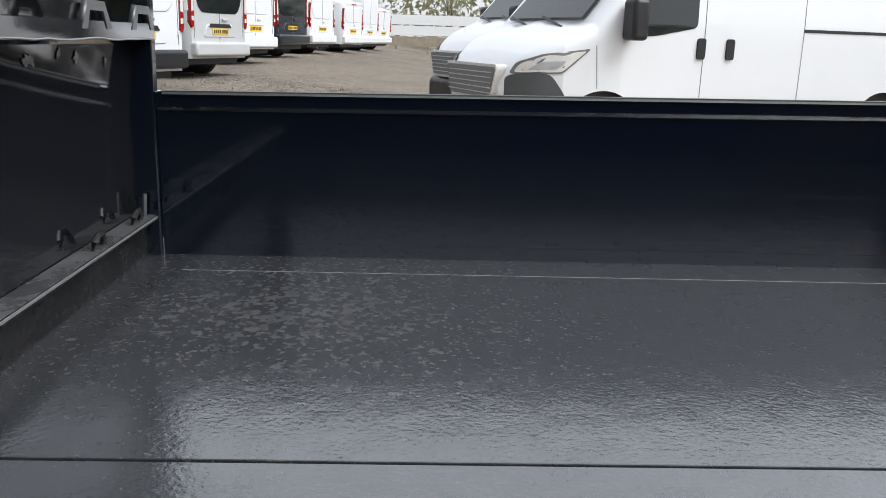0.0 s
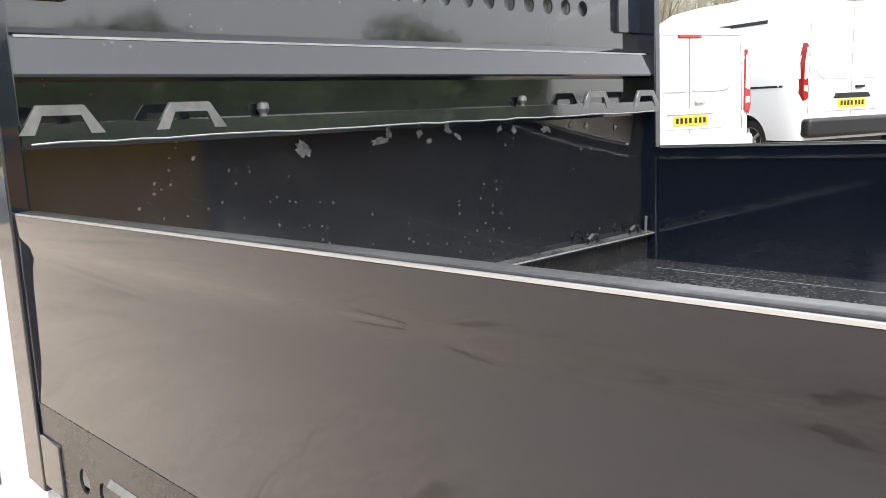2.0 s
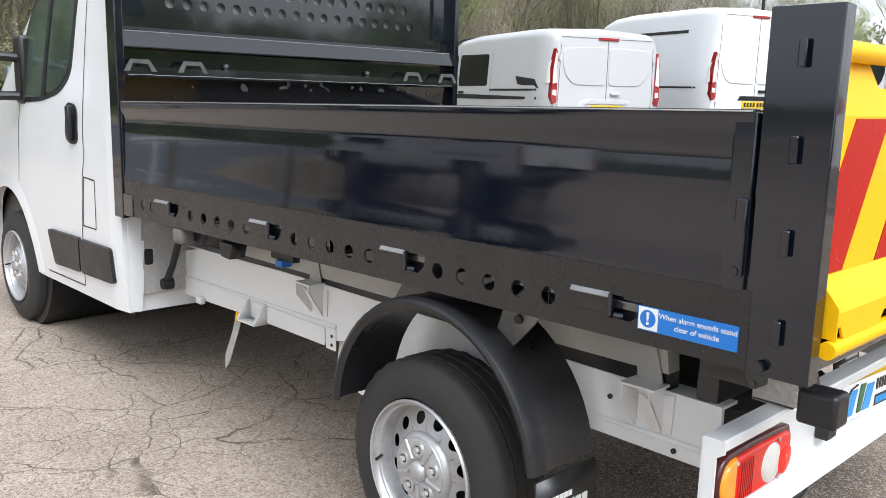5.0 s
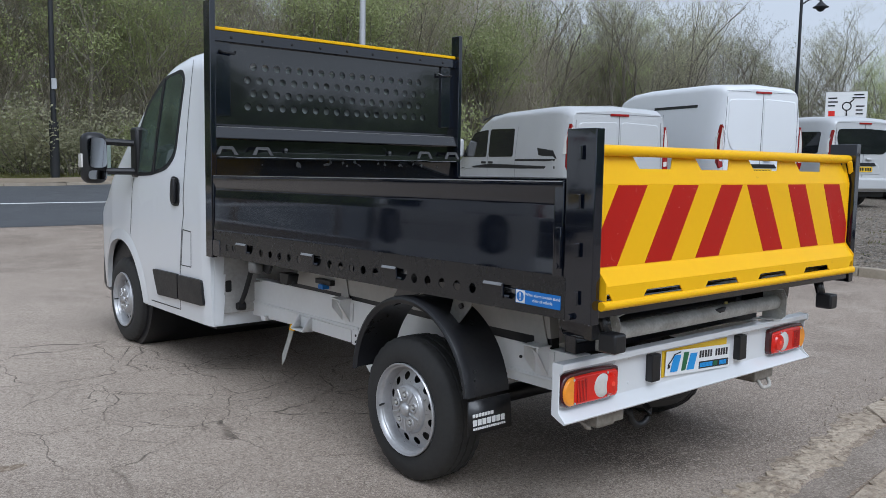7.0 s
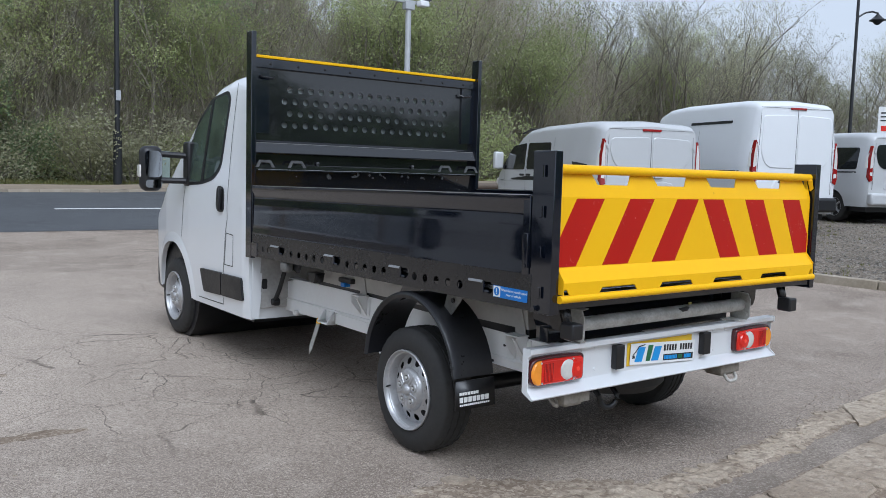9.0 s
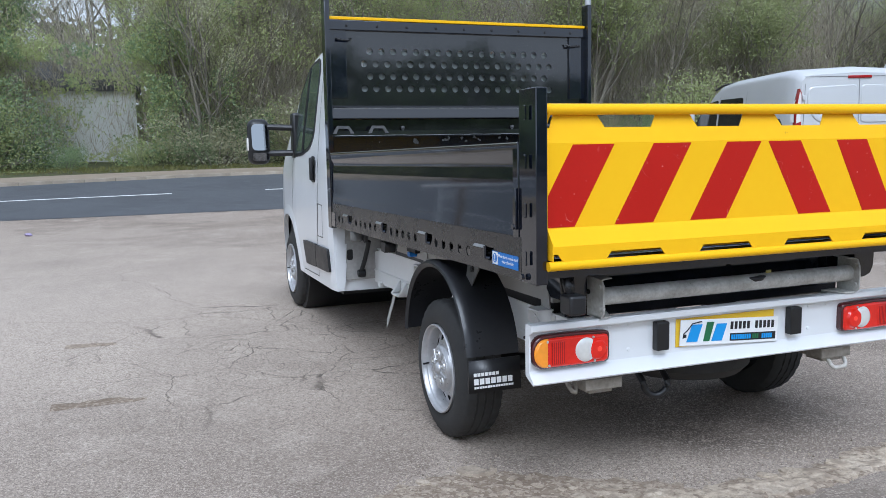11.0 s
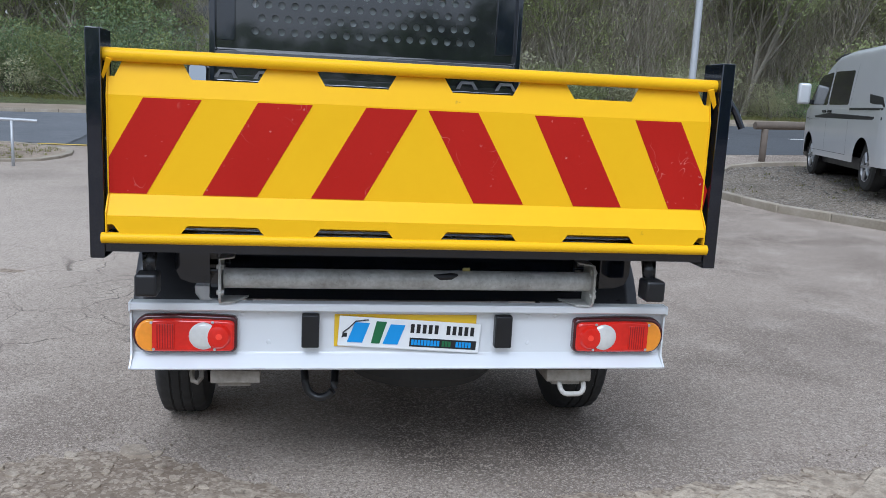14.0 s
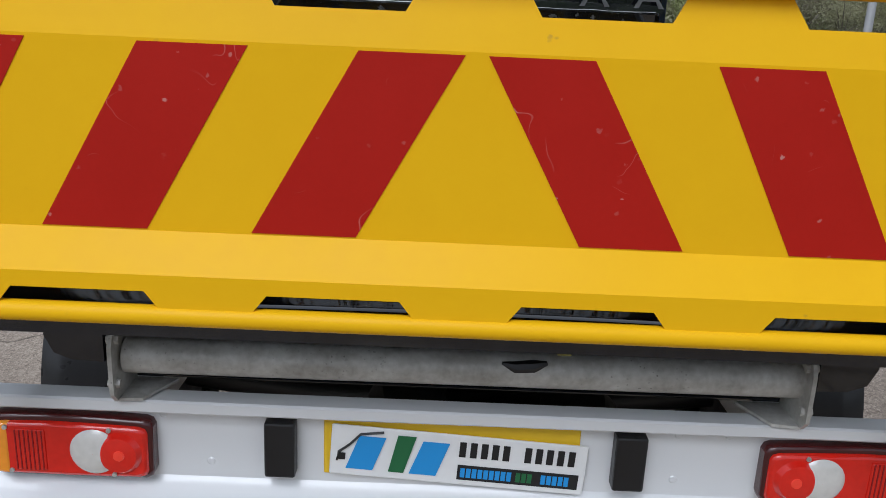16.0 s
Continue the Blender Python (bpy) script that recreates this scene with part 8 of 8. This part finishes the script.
SHRUBS = [bush(21, LEAF_DARK, "dense dark evergreen shrub", -11, 29.8), bush(22, LEAF_SPRING, "fresh green leafy shrub", -7, 29.6), bush(23, LEAF_OLIVE, "twiggy budding brown shrub", 1, 29.8)]
rt = random.Random(5)


def planted(kind, x, y, s):
    z = ground_z(x, y)
    o = copy_thing(kind, Matrix.Translation((x, y, z)) @ Matrix.Rotation(rt.uniform(0, 6.28), 4, "Z"))
    o.scale = (s, s, s * rt.uniform(0.9, 1.15))
    return o


for row, y0 in enumerate((31.5, 35, 39.5)):
    x = -34 + row * 1.3
    while x < 62:
        if not (-6.0 < x < -0.6 and row < 2):
            k = rt.choices(KINDS, (3.5, 3, 1.8 if x < 4 else 0.6, 1.8, 3.5))[0]
            spot = (k, x + rt.uniform(-1, 1), y0 + rt.uniform(-1.2, 1.2) + max(0, x - 25) * 0.25, rt.uniform(0.85, 1.2))
            if 3.2 < spot[1] < 7.0 and row < 2:      # an open place among the bushes
                rt.uniform(0, 6.28), rt.uniform(0.9, 1.15)
            else:
                planted(*spot)
        x += (3.0, 4.2, 6.0)[row] * rt.uniform(0.7, 1.3)
for k in range(46):
    x = -34 + k * 2.0
    planted(rt.choices(SHRUBS, (3 if x < 2 else 1, 2, 2))[0], x + rt.uniform(-0.7, 0.7), 29.6 + rt.uniform(-0.4, 0.9) + max(0, x - 25) * 0.2, 0.42 if -5.2 < x < 1.2 else rt.uniform(0.7, 1.25))
for k in range(5, 13):
    planted(rt.choice([KINDS[0], KINDS[1], KINDS[3], KINDS[4]]), 62 + rt.uniform(-4, 12), -34 + k * 5.6 + rt.uniform(-1, 1), rt.uniform(0.8, 1.2))
for kind, x, y, s in ((1, 0.7, 31.0, 0.8), (1, 2.2, 31.6, 0.9), (1, 39.5, 31.0, 1.0), (3, 43.5, 30.2, 1.1), (3, 48.5, 31.5, 1.15), (1, 53.5, 30.5, 1.05), (3, 61, 31.5, 1.1), (1, 69, 30.5, 1.1)):
    planted(KINDS[kind], x, y, s)
# the rest of the wood, and unseen leaf banks added round the yard
def light_gap(c, rnd):
    """Which of the places c stay: the wood is thin in front of the white house."""
    x, y, z = c[:, 0], c[:, 1], c[:, 2]
    gap = (y > 28) & (y < 37) & (x > -4.1 + 0.5 * np.sin(z * 3) + 0.3 * np.sin(z * 7)) & (x < -1.3) & (z > 1.75 + 0.35 * np.sin(x * 2.3)) & (z < 4.0 + 0.3 * np.sin(x * 4))
    side = (y > 28) & (y < 37) & (x > -6.8) & (x < -1.2) & (z > 1.5) & (z < 13.0)
    odds = np.where(gap, 0.05, np.where(side, np.where((z > 3.9) & (z < 5.6), 1.0, np.where((x < -4.2) & (z < 4), 0.8, 0.38)), 1.0))
    return rnd.uniform(0, 1, len(c)) < odds


def leaf_mass(name, label, mat, x0, x1, y0, y1, z0, high, count, size, seed, clump=0.0):
    rnd = np.random.default_rng(seed)
    x, y = rnd.uniform(x0, x1, count), rnd.uniform(y0, y1, count)
    top = np.array([high * (0.75 + 0.5 * noise.noise(Vector((a * 0.16, seed, 0))) + 0.3 * noise.noise(Vector((a * 0.5, seed, 3)))) for a in x])
    z = z0 + top * rnd.uniform(0, 1, count) ** 0.8
    c = np.stack([x, y, z], 1)
    u = rnd.normal(size=(count, 3))
    u /= np.linalg.norm(u, axis=1)[:, None]
    v = np.cross(u, rnd.normal(size=(count, 3)))
    v /= np.linalg.norm(v, axis=1)[:, None]
    s = (size * rnd.uniform(0.5, 1.5, count))[:, None]
    if clump:
        keep = np.array([noise.noise(Vector((a * 0.55, b_ * 0.3, d * 0.6))) + 0.5 * noise.noise(Vector((a * 1.7, 4, d * 1.7))) > clump - 1 for a, b_, d in c])
        c, u, v, s = c[keep], u[keep], v[keep], s[keep]
    # a thin place in the wood, where a white wall shows through
    keep = light_gap(c, rnd)
    c, u, v, s = c[keep], u[keep], v[keep], s[keep]
    verts = np.stack([c - u * s, c + v * s * 0.9, c + u * s - v * s * 0.3], 1).reshape(-1, 3)
    me = bpy.data.meshes.new(name)
    me.from_pydata(verts.tolist(), [], np.arange(len(c) * 3).reshape(-1, 3).tolist())
    me.materials.append(mat)
    return tagged(new(name, me), label, "wood", "", "stuff")


leaf_mass("far_wood", "hazy budding woodland beyond the road", LEAF_OLIVE, -60, 75, 44, 54, 1.0, 9.0, 36000, 0.30, 2)
leaf_mass("far_wood", "hazy green woodland beyond the road", LEAF_SPRING, -60, 75, 39, 47, 1.0, 8, 30000, 0.24, 4)
leaf_mass("far_wood", "budding woodland beyond the parked vans", LEAF_OLIVE, 70, 84, -50, 60, 1.0, 9, 14000, 0.3, 6)
leaf_mass("undergrowth", "thicket of small fresh leaves between the trunks", LEAF_SPRING, -36, 5, 29.6, 32.5, 0.8, 10.0, 170000, 0.048, 12, 0.96)
leaf_mass("undergrowth", "fine fresh leaves between grey stems", LEAF_SPRING, 3, 18, 30.2, 34.5, 0.8, 10.0, 62000, 0.042, 16, 0.96)
leaf_mass("undergrowth", "dark ivy and evergreen leaves between the trunks", LEAF_DARK, -36, 2, 29.4, 31.5, 0.6, 8.0, 110000, 0.052, 13, 0.97)
leaf_mass("undergrowth", "soft green leaves deeper in the wood", LEAF_SPRING, -36, 40, 33, 38, 1.0, 8.0, 58000, 0.085, 15)
leaf_mass("undergrowth", "thin budding leaves among the taller trees", LEAF_OLIVE, 8, 60, 31, 40, 1.0, 8.0, 80000, 0.055, 14, 1.0)
# Out of view; added to darken what the paint and steel reflect.
leaf_mass("hedge", "unseen green leaf bank added for dark reflections", LEAF_DARK, -40, 40, -33, -30, 0, 5.3, 12000, 0.28, 7)
# Unseen and taller, added to dim the headboard's reflection and the rear light.
leaf_mass("hedge", "unseen taller leaf bank added to dim reflections and light", LEAF_DARK, 4, 60, -38, -33, 0, 7.5, 17000, 0.28, 9)
leaf_mass("hedge", "unseen green leaf bank added along the side of the yard", LEAF_SPRING, -30, -26, -24, 9, 0, 4.0, 7000, 0.28, 8)


def twig_mass(name, label, x0, x1, y0, y1, low, high, count, seed):
    """Fine upright twigs of a wood in early spring."""
    rnd = np.random.default_rng(seed)
    x, y = rnd.uniform(x0, x1, count), rnd.uniform(y0, y1, count)
    top = np.array([high * (0.8 + 0.5 * noise.noise(Vector((a * 0.21, seed, 0))) + 0.25 * noise.noise(Vector((a * 0.7, seed, 3)))) for a in x])
    z = low + np.maximum(top - low, 0.5) * rnd.uniform(0, 1, count)
    c = np.stack([x, y, z], 1)
    c = c[light_gap(c, rnd) | (rnd.uniform(0, 1, count) < 0.30)]
    count = len(c)
    u = rnd.normal(size=(count, 3)) * (0.55, 0.55, 0.25) + (0, 0, 1.0)
    u *= rnd.uniform(0.35, 1.0, count)[:, None]
    side = np.stack([rnd.uniform(0.006, 0.014, count), rnd.uniform(-0.006, 0.006, count), np.zeros(count)], 1)
    verts = np.stack([c - side, c + side, c + u], 1).reshape(-1, 3)
    me = bpy.data.meshes.new(name)
    me.from_pydata(verts.tolist(), [], np.arange(count * 3).reshape(-1, 3).tolist())
    me.materials.append(TWIG)
    return tagged(new(name, me), label, "wood", "", "stuff")


TWIG = leaf_material("grey_brown_twigs", (0.26, 0.23, 0.175), (0.50, 0.45, 0.36))
twig_mass("twigs", "fine bare twigs among the roadside trees", -36, 62, 30.5, 40, 1.2, 10.5, 120000, 51)
twig_mass("twigs", "tall fine twigs behind the parked vans", 20, 33, 31, 38, 3.0, 16.0, 50000, 57)
twig_mass("twigs", "pale bare twigs at the front of the wood", 2, 20, 30.2, 33, 1.5, 11.0, 22000, 55)
twig_mass("twigs", "fine bare twigs of the trees past the lamp post", 36, 80, 29.5, 36, 1.2, 11.5, 45000, 53)


def scatter_stones(name, label, mat, count, x0, x1, y0, y1, size, seed, keep, lift=0.07):
    """Many small angular stones lying on the ground."""
    rnd = random.Random(seed)
    verts, faces = [], []
    for _ in range(count):
        x, y = rnd.uniform(x0, x1), rnd.uniform(y0, y1)
        if not keep(x, y):
            continue
        s = size * rnd.uniform(0.4, 1.5)
        z = ground_z(x, y) + lift
        i = len(verts)
        a = rnd.uniform(0, 6.28)
        for k in range(4):
            verts.append((x + s * math.cos(a + k * 1.57) * rnd.uniform(0.7, 1.2), y + s * math.sin(a + k * 1.57) * rnd.uniform(0.7, 1.2), z - 0.004))
        verts.append((x + s * rnd.uniform(-0.3, 0.3), y + s * rnd.uniform(-0.3, 0.3), z + s * rnd.uniform(0.4, 0.8)))
        faces += [(i, i + 1, i + 4), (i + 1, i + 2, i + 4), (i + 2, i + 3, i + 4), (i + 3, i, i + 4)]
    me = bpy.data.meshes.new(name)
    me.from_pydata(verts, [], faces)
    me.materials.append(mat)
    return tagged(new(name, me), label, "stones", "", "stuff")


STONE_MIX = leaf_material("mixed_stones", (0.10, 0.092, 0.08), (0.38, 0.35, 0.31))
CRUMB = leaf_material("tarmac_crumbs", (0.16, 0.13, 0.10), (0.44, 0.37, 0.29))
scatter_stones("gravel_stones", "loose grey gravel stones on the lot", STONE_MIX, 14000, 5.8, 16, -2, 13, 0.022, 31, lambda x, y: x > bend(y, KERB_X) + 0.15 and y < 12.4)
scatter_stones("grit", "scattered grit and small stones on the tarmac", CRUMB, 10000, -4.5, 5, -1.6, 5, 0.0065, 32, lambda x, y: True, 0.0)
scatter_stones("crumbs", "crumbled bits along the broken concrete edge", CRUMB, 6500, -2.4, 4, -0.8, 0.9, 0.0062, 33, lambda x, y: bend(x, RUBBLE_LOW) - 0.05 < y < bend(x, RUBBLE_TOP) + 0.2, 0.002)


def tufts(name, label, mat, count, x0, x1, y0, y1, high, seed, keep, lift):
    rnd = random.Random(seed)
    verts, faces = [], []
    for _ in range(count):
        cx, cy = rnd.uniform(x0, x1), rnd.uniform(y0, y1)
        if not keep(cx, cy):
            continue
        for _ in range(9):
            x, y = cx + rnd.gauss(0, 0.035), cy + rnd.gauss(0, 0.035)
            z = ground_z(x, y) + lift
            a, h = rnd.uniform(0, 6.28), high * rnd.uniform(0.5, 1.3)
            i = len(verts)
            verts += [(x - 0.006 * math.cos(a), y - 0.006 * math.sin(a), z), (x + 0.006 * math.cos(a), y + 0.006 * math.sin(a), z), (x + h * 0.5 * math.sin(a), y - h * 0.5 * math.cos(a), z + h)]
            faces.append((i, i + 1, i + 2))
    me = bpy.data.meshes.new(name)
    me.from_pydata(verts, [], faces)
    me.materials.append(mat)
    return tagged(new(name, me), label, "grass", "", "stuff")


GRASS = leaf_material("dry_green_grass", (0.13, 0.15, 0.04), (0.30, 0.27, 0.10))
tufts("grass_tufts", "sparse yellow-green tufts in the gravel", GRASS, 900, 5.8, 15, -1, 12.5, 0.045, 41, lambda x, y: x > bend(y, KERB_X) + 0.12 and noise.noise(Vector((x, y, 0))) > 0.05, 0.07)
tufts("grass", "scrubby grass on the roadside corner", GRASS, 500, -13, -4.9, 12.5, 16.0, 0.05, 42, lambda x, y: x < bend(y, ISLAND) - 0.15, 0.035)
tufts("grass", "rough grass at the foot of the trees", GRASS, 4500, -25, 30, 27.5, 30, 0.12, 43, lambda x, y: True, 0.05)
